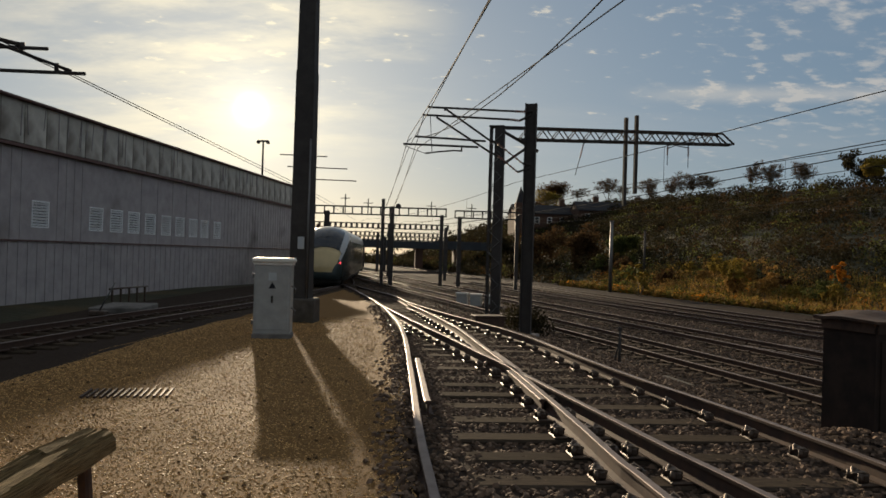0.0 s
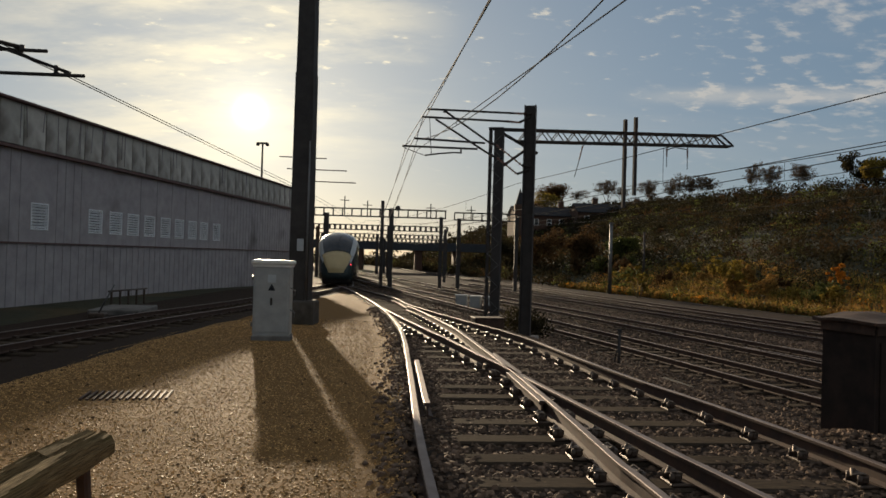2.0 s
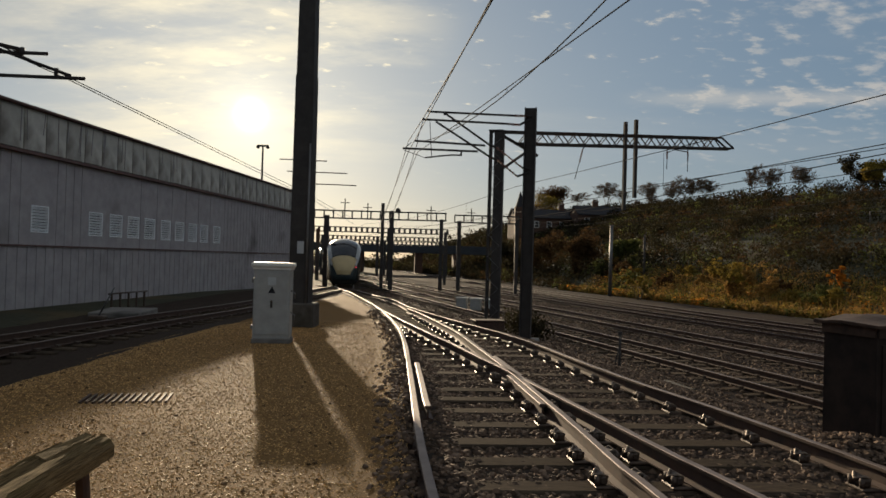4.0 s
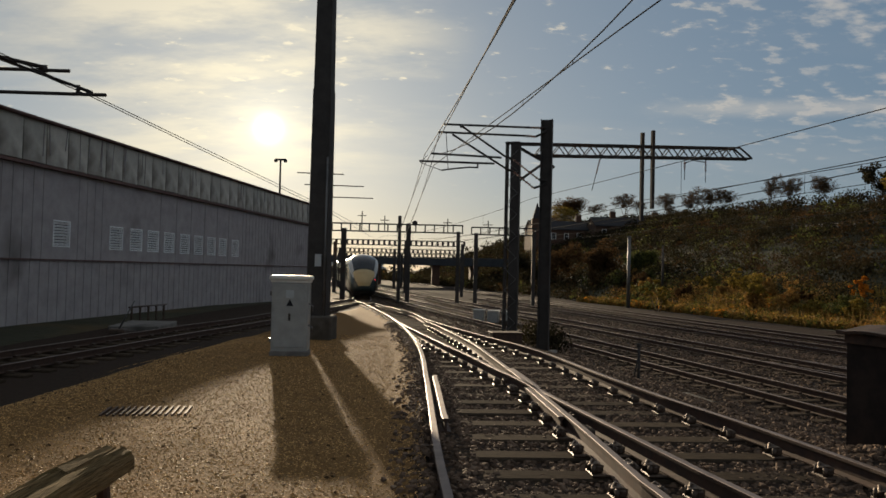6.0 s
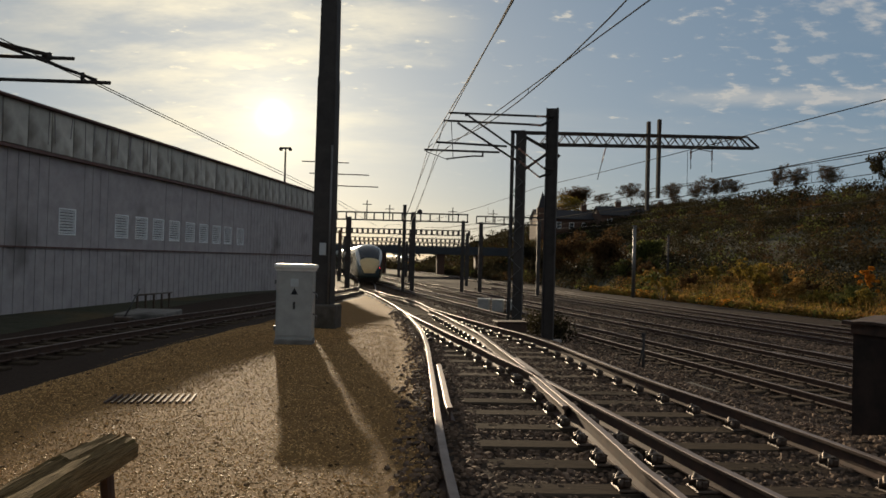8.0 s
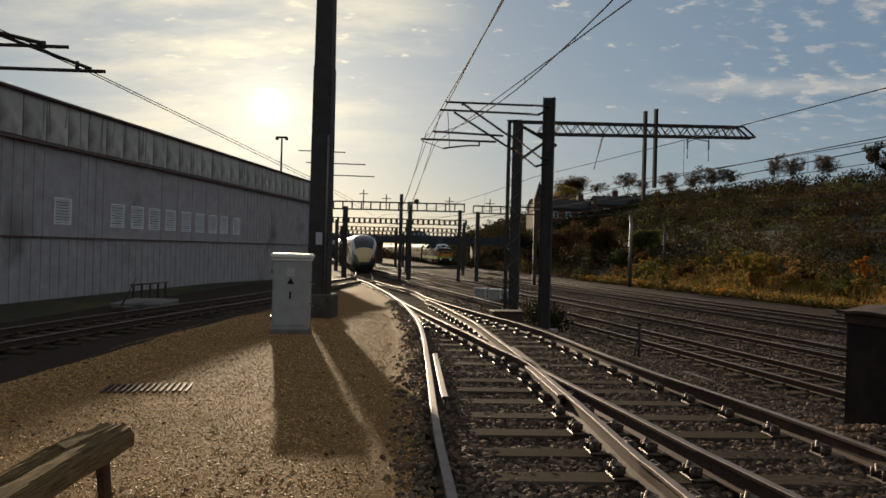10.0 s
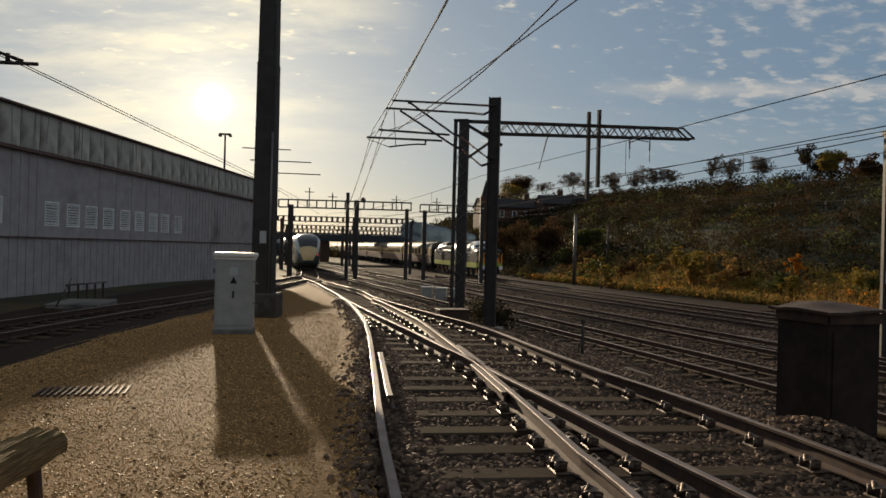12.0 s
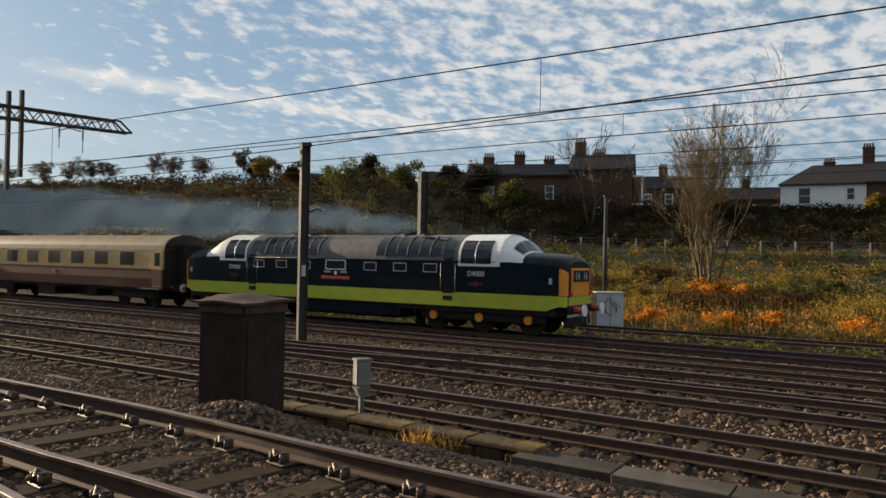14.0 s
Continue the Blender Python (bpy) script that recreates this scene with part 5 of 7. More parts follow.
def diesel():
    t = thing("diesel_locomotive", "dark green diesel locomotive with a lime band and orange nose", "locomotive")
    W, SILL, BAND, HS, HR = 1.33, 0.98, 1.52, 2.70, 3.76
    ends = [(10.12, 1.08, 2.42, 2.78), (10.02, 1.20, 2.50, 2.92), (9.80, 1.28, 2.57, 3.00), (9.4, 1.32, 2.62, 3.05), (8.75, 1.33, 2.67, 3.08), (8.45, 1.33, 2.68, 3.10), (7.9, 1.33, HS, 3.58), (7.65, 1.33, HS, 3.72), (7.35, 1.33, HS, HR)]
    st = ends + [(-x, w, hs, hr) for x, w, hs, hr in reversed(ends)]
    # sides, from the band to the eaves
    for nm, mat, lo, hi in (("lower_band", "loco_lime", SILL, BAND), ("body_side", "loco_green", BAND, None)):
        for sd in (-1, 1):
            rings = []
            for x, w, hs, hr in st:
                top = hi or hs
                z0 = lo + (0.16 if (nm == "lower_band" and abs(x) > 9.5) else 0.0)
                e = 0.012 if nm == "lower_band" else 0.0
                rings.append([(x, sd * (w + e), z0), (x, sd * (w + e), top), (x, sd * (w - 0.12), top), (x, sd * (w - 0.12), z0)])
            part(nm, Mesh().loft(rings), mat, t, "lime green band" if nm == "lower_band" else "")
    # noses and cab fronts
    for sgn in (1, -1):
        rings = []
        for x, w, hs, hr in ends[:6]:
            rings.append([(sgn * x, *roof_arc(w, hs, hr, k / 12)) for k in range(13)])
        part("bonnet", Mesh().loft(rings, False, False, 0, True), "loco_green", t)
        x, w, hs, hr = ends[0]
        face = [(sgn * 10.125, -w, SILL + 0.16), (sgn * 10.125, w, SILL + 0.16)] + [(sgn * 10.125, roof_arc(w, hs, hr, 1 - k / 10)[0] * 1, roof_arc(w, hs, hr, 1 - k / 10)[1]) for k in range(11)]
        back = [(sgn * 9.9, p[1], p[2]) for p in face]
        nf = part("nose_face", Mesh().loft([face, back]), "loco_green", t)
        part("nose_panel", Mesh().box((sgn * 10.15, 0, 2.02), (0.05, 1.72, 1.02), bevel=0.02), "loco_orange", nf, "orange warning panel")
        part("lower_panel", Mesh().box((sgn * 10.15, 0, 1.32), (0.05, 2.1, 0.36), bevel=0.02), "loco_lime", nf)
        for sd in (-1, 1):
            part("headcode_box", Mesh().box((sgn * 10.17, sd * 0.40, 2.24), (0.06, 0.80, 0.42), bevel=0.02), "ink", nf, "black route indicator window")
            part("headcode_frame", Mesh().box((sgn * 10.185, sd * 0.40, 2.46), (0.05, 0.80, 0.025)).box((sgn * 10.185, sd * 0.40, 2.02), (0.05, 0.80, 0.025)).box((sgn * 10.185, sd * 0.80, 2.24), (0.05, 0.025, 0.46)), "loco_orange", nf)
            text_on(nf, "1A" if sd * sgn < 0 else "16", 0.40, pose(sgn * 10.205, sd * 0.38, 2.11, 90, 0, 90 * sgn), "cabinet_white", "headcode", "pale headcode characters")
            part("tail_lamp", Mesh().disc((sgn * 10.2, sd * 0.95, 1.62), 0.09, "X", 0.08, 10), "loco_red", nf)
            part("nose_corner", Mesh().loft([[(sgn * cx, sd * (cw + e), zz) for e in (0.014, -0.02) for zz in ((1.54, ch) if e > 0 else (ch, 1.54))] for cx, cw, ch in ((10.13, 1.07, 2.36), (10.02, 1.20, 2.46), (9.86, 1.265, 2.50))]), "loco_orange", nf, "orange warning panel corner")
            # handrails
            part("handrail", Mesh().tube([(sgn * 10.18, sd * 0.98, 1.75), (sgn * 10.2, sd * 1.0, 2.1), (sgn * 10.16, sd * 0.95, 2.45)], 0.016, 5), "galv", nf)
            part("step_plate", Mesh().box((sgn * 9.55, sd * 1.325, 2.05), (0.12, 0.02, 0.22)), "cabinet_white", t)
        part("buffer_beam", Mesh().box((sgn * 10.17, 0, 1.05), (0.12, 2.30, 0.30), bevel=0.03), "black", t)
        buffer_pair(t, sgn * 10.25, sgn)
        part("coupling", Mesh().tube([(sgn * 10.25, 0, 1.0), (sgn * 10.5, 0, 0.95), (sgn * 10.52, 0, 0.55)], 0.05, 6).tube([(sgn * 10.25, 0.3, 0.95), (sgn * 10.42, 0.32, 0.6), (sgn * 10.3, 0.3, 0.4)], 0.035, 6).tube([(sgn * 10.25, -0.3, 0.95), (sgn * 10.42, -0.32, 0.6), (sgn * 10.3, -0.3, 0.4)], 0.035, 6), "iron", t)
        part("snow_plough", Mesh().box((sgn * 9.98, 0, 0.56), (0.22, 1.9, 0.34), bevel=0.05), "black", t)
        # windscreen and white cab roof
        rings = []
        for x, w, hs, hr in ends[5:9]:
            rings.append([(sgn * x, *roof_arc(w, hs, hr, k / 16)) for k in range(17)])
        part("windscreen_frame", Mesh().loft(rings, False, False, 0, True), "loco_white", t, "white windscreen surround")
        for s0, s1 in ((0.18, 0.36), (0.385, 0.615), (0.64, 0.82)):
            ra, rb = [], []
            for f in (0.14, 0.88):
                a, b = ends[5], ends[6]
                x = a[0] + (b[0] - a[0]) * f
                hs, hr = a[2] + (b[2] - a[2]) * f, a[3] + (b[3] - a[3]) * f
                ra.append([(sgn * (x + 0.03), roof_arc(W + 0.02, hs, hr + 0.015, s0 + (s1 - s0) * k / 4)[0], roof_arc(W, hs, hr + 0.02, s0 + (s1 - s0) * k / 4)[1]) for k in range(5)])
            part("windscreen", Mesh().loft(ra, False, False), "glass_dark", t)
        cab0, cab1 = 5.72, 7.37
        for sd in (0, 1):
            q = lambda s, x, e=0.012: (sgn * x, (1 if sd else -1) * abs(roof_arc(W + e, HS, HR + e, s)[0]), roof_arc(W, HS, HR + e, s)[1])
            ss = [0, 0.05, 0.1, 0.16, 0.22, 0.3, 0.4, 0.5]
            low = [(sgn * x, (1 if sd else -1) * (W + 0.012), 2.52) for x in (cab0, cab1 + 0.15)]
            part("cab_panel", Mesh().loft([[low[0]] + [q(s, cab0) for s in ss], [low[1]] + [q(s, cab1 + 0.15) for s in ss]], False, False, 0, False), "loco_white", t, "white cab window surround")
            s2 = [0.02, 0.06, 0.11, 0.17, 0.24]
            wl0, wl1 = cab0 + 0.12, cab1 - 0.22
            win = part("cab_window", Mesh().loft([[(sgn * wl0, (1 if sd else -1) * (W + 0.028), 2.62)] + [q(s, wl0, 0.03) for s in s2], [(sgn * wl1, (1 if sd else -1) * (W + 0.028), 2.62)] + [q(s, wl1, 0.03) for s in s2]], False, False), "glass_dark", t)
            mx = (wl0 + wl1) / 2
            part("window_bar", Mesh().tube([(sgn * mx, (1 if sd else -1) * (W + 0.035), 2.62)] + [q(s, mx, 0.04) for s in s2], 0.018, 5), "loco_white", win)
            dx = cab0 - 0.42
            part("cab_door", Mesh().box((sgn * dx, (1 if sd else -1) * (W - 0.005), 2.1), (0.56, 0.05, 1.2)), "loco_green", t)
            part("door_window", Mesh().loft([[(sgn * (dx - 0.2), (1 if sd else -1) * (W + 0.02), 2.68)] + [q(s, dx - 0.2, 0.02) for s in s2], [(sgn * (dx + 0.2), (1 if sd else -1) * (W + 0.02), 2.68)] + [q(s, dx + 0.2, 0.02) for s in s2]], False, False), "glass_dark", t)
            for hx in (-0.33, 0.33):
                part("door_rail", Mesh().tube([(sgn * (dx + hx), (1 if sd else -1) * (W + 0.05), 1.5), (sgn * (dx + hx), (1 if sd else -1) * (W + 0.05), 2.6)], 0.014, 5), "galv", t)
            for z in (1.55, 1.28):
                part("footstep", Mesh().box((sgn * (dx - 0.02), (1 if sd else -1) * (W + 0.02), z), (0.42, 0.03, 0.17)), "black", t)
            # number and badge below the cab window
            text_on(t, "D9000", 0.27, pose(sgn * 6.5, (1 if sd else -1) * (W + 0.006), 2.15, 90, 0, 180 if sd else 0), "lid_white", "running_number", "pale painted running number")
            part("badge", Mesh().disc((sgn * 6.5, (1 if sd else -1) * (W + 0.006), 1.86), 0.12, "Y", 0.012, 14).box((sgn * 6.5, (1 if sd else -1) * (W + 0.006), 1.86), (0.62, 0.010, 0.10)), "coach_maroon", t, "small dark red badge")
    # crest on the leading nose
    crest_m = Mesh()
    for k in range(7):
        for sd in (-1, 1):
            crest_m.bar((10.0, sd * 0.03, 2.78), (10.0, sd * (0.08 + 0.06 * k), 3.12 - 0.035 * k), 0.05, 0.02)
    crest_m.tube([(10.0, 0, 2.72), (10.0, 0, 3.08), (10.03, 0.06, 3.12)], [0.05, 0.035, 0.02], 6)
    part("headboard", crest_m, "gold", t, "spread-winged metal headboard")
    # roof with two long runs of curved windows
    rings = [[(x, *roof_arc(W, HS, HR, k / 16)) for k in range(17)] for x in (-7.35, 7.35)]
    part("roof", Mesh().loft(rings, False, False, 0, True), "loco_roof", t, "weathered grey roof")
    for sd in (-1, 1):
        for g0, g1, n in ((-5.0, -1.35, 7), (1.75, 5.0, 6)):
            for k in range(n):
                a, b = g0 + (g1 - g0) * k / n + 0.04, g0 + (g1 - g0) * (k + 1) / n - 0.04
                s2 = [0.03, 0.08, 0.14, 0.21, 0.28, 0.33]
                pt = lambda s, x, e: (x, sd * abs(roof_arc(W + e, HS, HR + e, s)[0]), roof_arc(W, HS, HR + e, s)[1])
                pane = part("roof_window", Mesh().loft([[pt(s, a, 0.012) for s in s2], [pt(s, b, 0.012) for s in s2]], False, False, 0, True), "glass_dark", t)
                part("glazing_bar", Mesh().tube([pt(s, b + 0.04, 0.02) for s in s2], 0.026 if k % 2 else 0.04, 5), "steel_dark", pane)
        part("eaves_strip", Mesh().tube([(-7.35, sd * (W + 0.01), HS), (7.35, sd * (W + 0.01), HS)], 0.014, 5), "loco_green", t)
        for x in (-4.9, -3.5, -2.1, 1.5, 3.0, 4.45):
            fr = Mesh()
            for z in (2.26, 2.58):
                fr.box((x, sd * (W + 0.012), z), (0.62, 0.02, 0.03))
            for e in (-0.31, 0.31):
                fr.box((x + e, sd * (W + 0.012), 2.42), (0.025, 0.02, 0.32))
            wd = part("side_window", Mesh().box((x, sd * (W + 0.004), 2.42), (0.6, 0.014, 0.31)), "glass_dark", t)
            part("window_frame", fr, "cabinet_white", wd)
        fr = Mesh()
        for z in (2.26, 2.64):
            fr.box((-0.35, sd * (W + 0.012), z), (1.06, 0.02, 0.035))
        for e in (-0.53, 0.53):
            fr.box((-0.35 + e, sd * (W + 0.012), 2.45), (0.035, 0.02, 0.38))
        wd = part("large_side_window", Mesh().box((-0.35, sd * (W + 0.004), 2.45), (1.04, 0.014, 0.37)), "glass_dark", t)
        part("window_frame", fr, "loco_white", wd)
        part("nameplate", Mesh().box((-0.35, sd * (W + 0.02), 1.90), (1.55, 0.03, 0.14), bevel=0.01), "loco_red", t, "long red nameplate")
        part("plate_badge", Mesh().disc((-0.35, sd * (W + 0.012), 2.10), 0.08, "Y", 0.02, 12), "loco_white", t)
        for e in (-0.80, 0.10):
            part("plate_stripe", Mesh().box((e, sd * (W + 0.012), 2.15), (0.35, 0.014, 0.09)), "cabinet_grey", t)
    for x in (-3.6, -2.6, 2.6, 3.6):
        part("roof_fan", Mesh().disc((x, 0, HR - 0.02), 0.40, "Z", 0.06, 18), "black", t)
    for x in (-4.8, 0.2, 0.9, 4.6):
        part("exhaust", Mesh().box((x, 0, HR - 0.03), (0.5, 0.5, 0.10), bevel=0.04), "black", t)
    part("underframe", Mesh().box((0, 0, 0.90), (19.4, 2.4, 0.24)), "black", t)
    part("fuel_tank", Mesh().box((0.1, 0, 0.66), (5.6, 2.5, 0.62), bevel=0.12), "loco_green", t)
    bogie(t, 6.55, (-2.05, 0.0, 2.05))
    bogie(t, -6.55, (-2.05, 0.0, 2.05))
    return t


def coach(style):
    label = "cream and maroon passenger coach with a weathered roof"
    t = thing("passenger_coach", label, "railway coach", group="coaches of the special train")
    L, W, HS, HR = 9.75, 1.37, 2.95, 3.76
    for nm, mat, lo, hi in (("lower_side", "coach_maroon", 1.0, 1.98), ("upper_side", "coach_cream", 1.98, HS)):
        for sd in (-1, 1):
            bow = 0.03 if nm == "lower_side" else 0.0
            r = [[(x, sd * (W - bow), lo), (x, sd * W, (lo + hi) / 2), (x, sd * W, hi), (x, sd * (W - 0.1), hi), (x, sd * (W - 0.1), lo)] for x in (-L, L)]
            part(nm, Mesh().loft(r), mat, t)
    part("roof", Mesh().loft([[(x, *roof_arc(W + 0.01, HS, HR, k / 14)) for k in range(15)] + [(x, W - 0.15, HS), (x, -W + 0.15, HS)] for x in (-L, L)], True, True, 0, False), "coach_roof", t, "weathered pale brown roof")
    for sgn in (-1, 1):
        ring = [(sgn * L, -W, 1.0), (sgn * L, W, 1.0)] + [(sgn * L, *roof_arc(W, HS, HR - 0.02, 1 - k / 10)) for k in range(11)]
        part("end_wall", Mesh().loft([ring, [(sgn * (L - 0.08), p[1], p[2]) for p in ring]]), "black", t)
        part("gangway", Mesh().box((sgn * (L + 0.22), 0, 2.15), (0.44, 1.05, 2.1), bevel=0.05), "black", t)
        buffer_pair(t, sgn * L, sgn * 0.8, "black")
        for sd in (-1, 1):
            door = part("door", Mesh().box((sgn * (L - 0.55), sd * (W + 0.004), 2.02), (0.72, 0.02, 1.86)), "coach_cream", t)
            part("door_window", Mesh().box((sgn * (L - 0.55), sd * (W + 0.012), 2.48), (0.42, 0.02, 0.66), bevel=0.01), "glass_dark", door)
            part("door_base", Mesh().box((sgn * (L - 0.55), sd * (W + 0.012), 1.55), (0.72, 0.012, 0.85)), "coach_maroon", door)
            part("handle", Mesh().tube([(sgn * (L - 1.05), sd * (W + 0.05), 1.75), (sgn * (L - 1.05), sd * (W + 0.05), 2.3)], 0.014, 5), "galv", door)
        part("step_board", Mesh().box((sgn * (L - 1.0), -W - 0.06, 0.98), (1.6, 0.16, 0.04)).box((sgn * (L - 1.0), W + 0.06, 0.98), (1.6, 0.16, 0.04)), "galv", t)
    xs = [-6.75 + k * 2.25 for k in range(7)] if style == 0 else [-7.2 + k * 1.6 for k in range(10)]
    ww = 1.25 if style == 0 else 1.0
    for x in xs:
        for sd in (-1, 1):
            wd = part("window", Mesh().box((x, sd * (W + 0.006), 2.50), (ww, 0.02, 0.72), bevel=0.012), "glass_dark", t)
            fr = Mesh()
            for z in (2.13, 2.87):
                fr.box((x, sd * (W + 0.012), z), (ww + 0.06, 0.024, 0.03))
            for e in (-ww / 2 - 0.015, ww / 2 + 0.015):
                fr.box((x + e, sd * (W + 0.012), 2.5), (0.03, 0.024, 0.74))
            part("window_frame", fr, "coach_cream", wd)
            if style:
                part("top_light", Mesh().box((x, sd * (W + 0.018), 2.68), (ww, 0.02, 0.03)), "coach_cream", wd)
    for sd in (-1, 1):
        part("lining", Mesh().box((0, sd * (W + 0.003), 1.99), (2 * L - 0.05, 0.012, 0.025)), "gold", t)
        part("crest", Mesh().disc((0, sd * (W + 0.005), 1.72), 0.09, "Y", 0.012, 10), "gold", t)
    for x in (-6, -3, 0, 3, 6):
        part("roof_vent", Mesh().box((x, 0.25, HR + 0.03), (0.3, 0.22, 0.12), bevel=0.03), "coach_roof", t)
    part("underframe", Mesh().box((0, 0, 0.92), (2 * L - 0.3, 2.3, 0.2)), "black", t)
    part("battery_box", Mesh().box((-1.2, 0, 0.6), (1.8, 2.3, 0.55), bevel=0.05).box((1.6, 0.3, 0.62), (1.2, 1.6, 0.5), bevel=0.05).box((3.2, -0.5, 0.62), (0.9, 1.2, 0.45), bevel=0.05), "black", t)
    bogie(t, 7.0, (-1.3, 1.3), 0.75, None, 0.46)
    bogie(t, -7.0, (-1.3, 1.3), 0.75, None, 0.46)
    return t


def unit_car(front):
    """A car of the modern express train; the leading one has a rounded nose at its positive end."""
    t = thing("express_car", "grey and dark green modern express train car", "railway car", group="cars of the express train")
    L, W, HS, HR = 12.7, 1.37, 2.98, 3.92
    st = [(-L, W, 0.75, HS, HR)]
    if front:
        st += [(8.6, W, 0.75, HS, HR), (9.8, W * 0.995, 0.72, 2.93, 3.86), (10.9, W * 0.97, 0.66, 2.75, 3.60), (11.7, W * 0.91, 0.6, 2.40, 3.14), (12.3, W * 0.80, 0.58, 1.96, 2.55), (12.7, W * 0.66, 0.6, 1.5, 1.95), (12.95, W * 0.46, 0.75, 1.15, 1.42)]
    else:
        st.append((L, W, 0.75, HS, HR))
    part("body", Mesh().loft([section(*q) for q in st], True, True, 0, True), "iep_green" if front else "iep_green", t)
    part("roof", Mesh().loft([[(x, *roof_arc(W + 0.012, HS, HR + 0.014, k / 12)) for k in range(13)] + [(x, W - 0.1, HS - 0.05), (x, -W + 0.1, HS - 0.05)] for x in (-L, 8.5 if front else L)]), "iep_grey", t, "pale grey roof")
    for k in range(9 if not front else 7):
        x = -L + 2.2 + k * 2.3
        for sd in (-1, 1):
            part("window", Mesh().box((x, sd * (W + 0.005), 2.2), (1.6, 0.02, 0.8), bevel=0.01), "glass_dark", t)
    if front:
        def patch(name, mat, x0, x1, s0, s1, e, nx=5, ns=8, label=""):
            r = []
            xs = [q[0] for q in st]
            for i in range(nx + 1):
                x = x0 + (x1 - x0) * i / nx
                w, hs, hr = (float(np.interp(x, xs, [q[j] for q in st])) for j in (1, 3, 4))
                r.append([(x + e * 0.6, roof_arc(w + e, hs, hr + e, s0 + (s1 - s0) * k / ns)[0], roof_arc(w + e, hs, hr + e, s0 + (s1 - s0) * k / ns)[1]) for k in range(ns + 1)])
            return part(name, Mesh().loft(r, False, False, 0, True), mat, t, label)
        patch("windscreen", "glass_dark", 10.1, 12.28, 0.22, 0.78, 0.03, label="large dark windscreen")
        for s0, s1 in ((0.03, 0.205), (0.795, 0.97)):
            patch("nose_pillar", "iep_grey", 9.0, 12.62, s0, s1, 0.02, 8, 5, "pale grey windscreen pillar")
        patch("brow", "iep_grey", 8.6, 10.15, 0.1, 0.9, 0.02, 4, 10, "pale grey brow above the windscreen")
        nose = Mesh()
        yel = []
        for i, x in enumerate((12.32, 12.5, 12.7, 12.97)):
            xs = [q[0] for q in st]
            w, zb, hs, hr = (float(np.interp(x, xs, [q[j] for q in st])) for j in (1, 2, 3, 4))
            arc = [(x + 0.03, roof_arc(w, hs, hr + 0.03, 0.13 + 0.74 * k / 8)[0], roof_arc(w, hs, hr + 0.03, 0.13 + 0.74 * k / 8)[1]) for k in range(9)]
            yel.append([(x + 0.03, arc[0][1] * 0.8, zb + 0.3)] + arc + [(x + 0.03, arc[-1][1] * 0.8, zb + 0.3)])
        part("nose_cone", nose.loft(yel, False, True, 0, True), "iep_yellow", t, "yellow nose")
        part("skirt", Mesh().box((12.2, 0, 0.5), (0.8, 2.0, 0.45), bevel=0.15), "black", t)
        for sd in (-1, 1):
            part("lamp_pod", Mesh().box((12.35, sd * 0.92, 1.55), (0.25, 0.22, 0.34), bevel=0.05), "glass_dark", t)
        part("tail_light", Mesh().disc((12.55, 0.93, 1.62), 0.075, "X", 0.06, 12), "tail_red", t, "glowing red tail light")
    part("underframe", Mesh().box((0, 0, 0.62), (2 * L - 2.5, 2.2, 0.5), bevel=0.08), "black", t)
    bogie(t, 8.5, (-1.3, 1.3), 0.75, None, 0.46)
    bogie(t, -8.5, (-1.3, 1.3), 0.75, None, 0.46)
    return t


loco = diesel()
coach_a = coach(0)
coach_b = coach(1)
coaches = [coach_a, coach_b] + [copy_thing(coach_b, Matrix()) for _ in range(5)]
express = [unit_car(True), unit_car(False)]
express.append(copy_thing(express[1], Matrix()))


# ======== smoke ========
def smoke_puffs():
    """The exhaust as separate thin puffs that trail above the train."""
    out = []
    rnd = random.Random(4)
    for k in range(30):
        m = Mesh()
        for shell in (1.0, 0.8, 0.6, 0.4):
            r = (0.7 + 0.055 * k) * shell
            rings = []
            for i in range(9):
                th = math.pi * (i + 0.02) / 8.04
                rings.append([(r * 1.9 * math.sin(th) * math.cos(2 * math.pi * j / 16) * (1 + 0.12 * rnd.uniform(-1, 1)), r * math.sin(th) * math.sin(2 * math.pi * j / 16) * (1 + 0.12 * rnd.uniform(-1, 1)), r * 0.72 * math.cos(th)) for j in range(16)])
            m.loft(rings, True, True, 0, True)
        p = thing("smoke_puff", "thin blue-grey puff of diesel exhaust", "smoke", None, m, "smoke", "exhaust puffs above the train")
        p.visible_shadow = False
        out.append((p, 9.0 + k * 1.25, rnd.uniform(-0.8, 0.8), 4.2 + 0.045 * k + rnd.uniform(-0.35, 0.45)))
    return out


puffs = smoke_puffs()


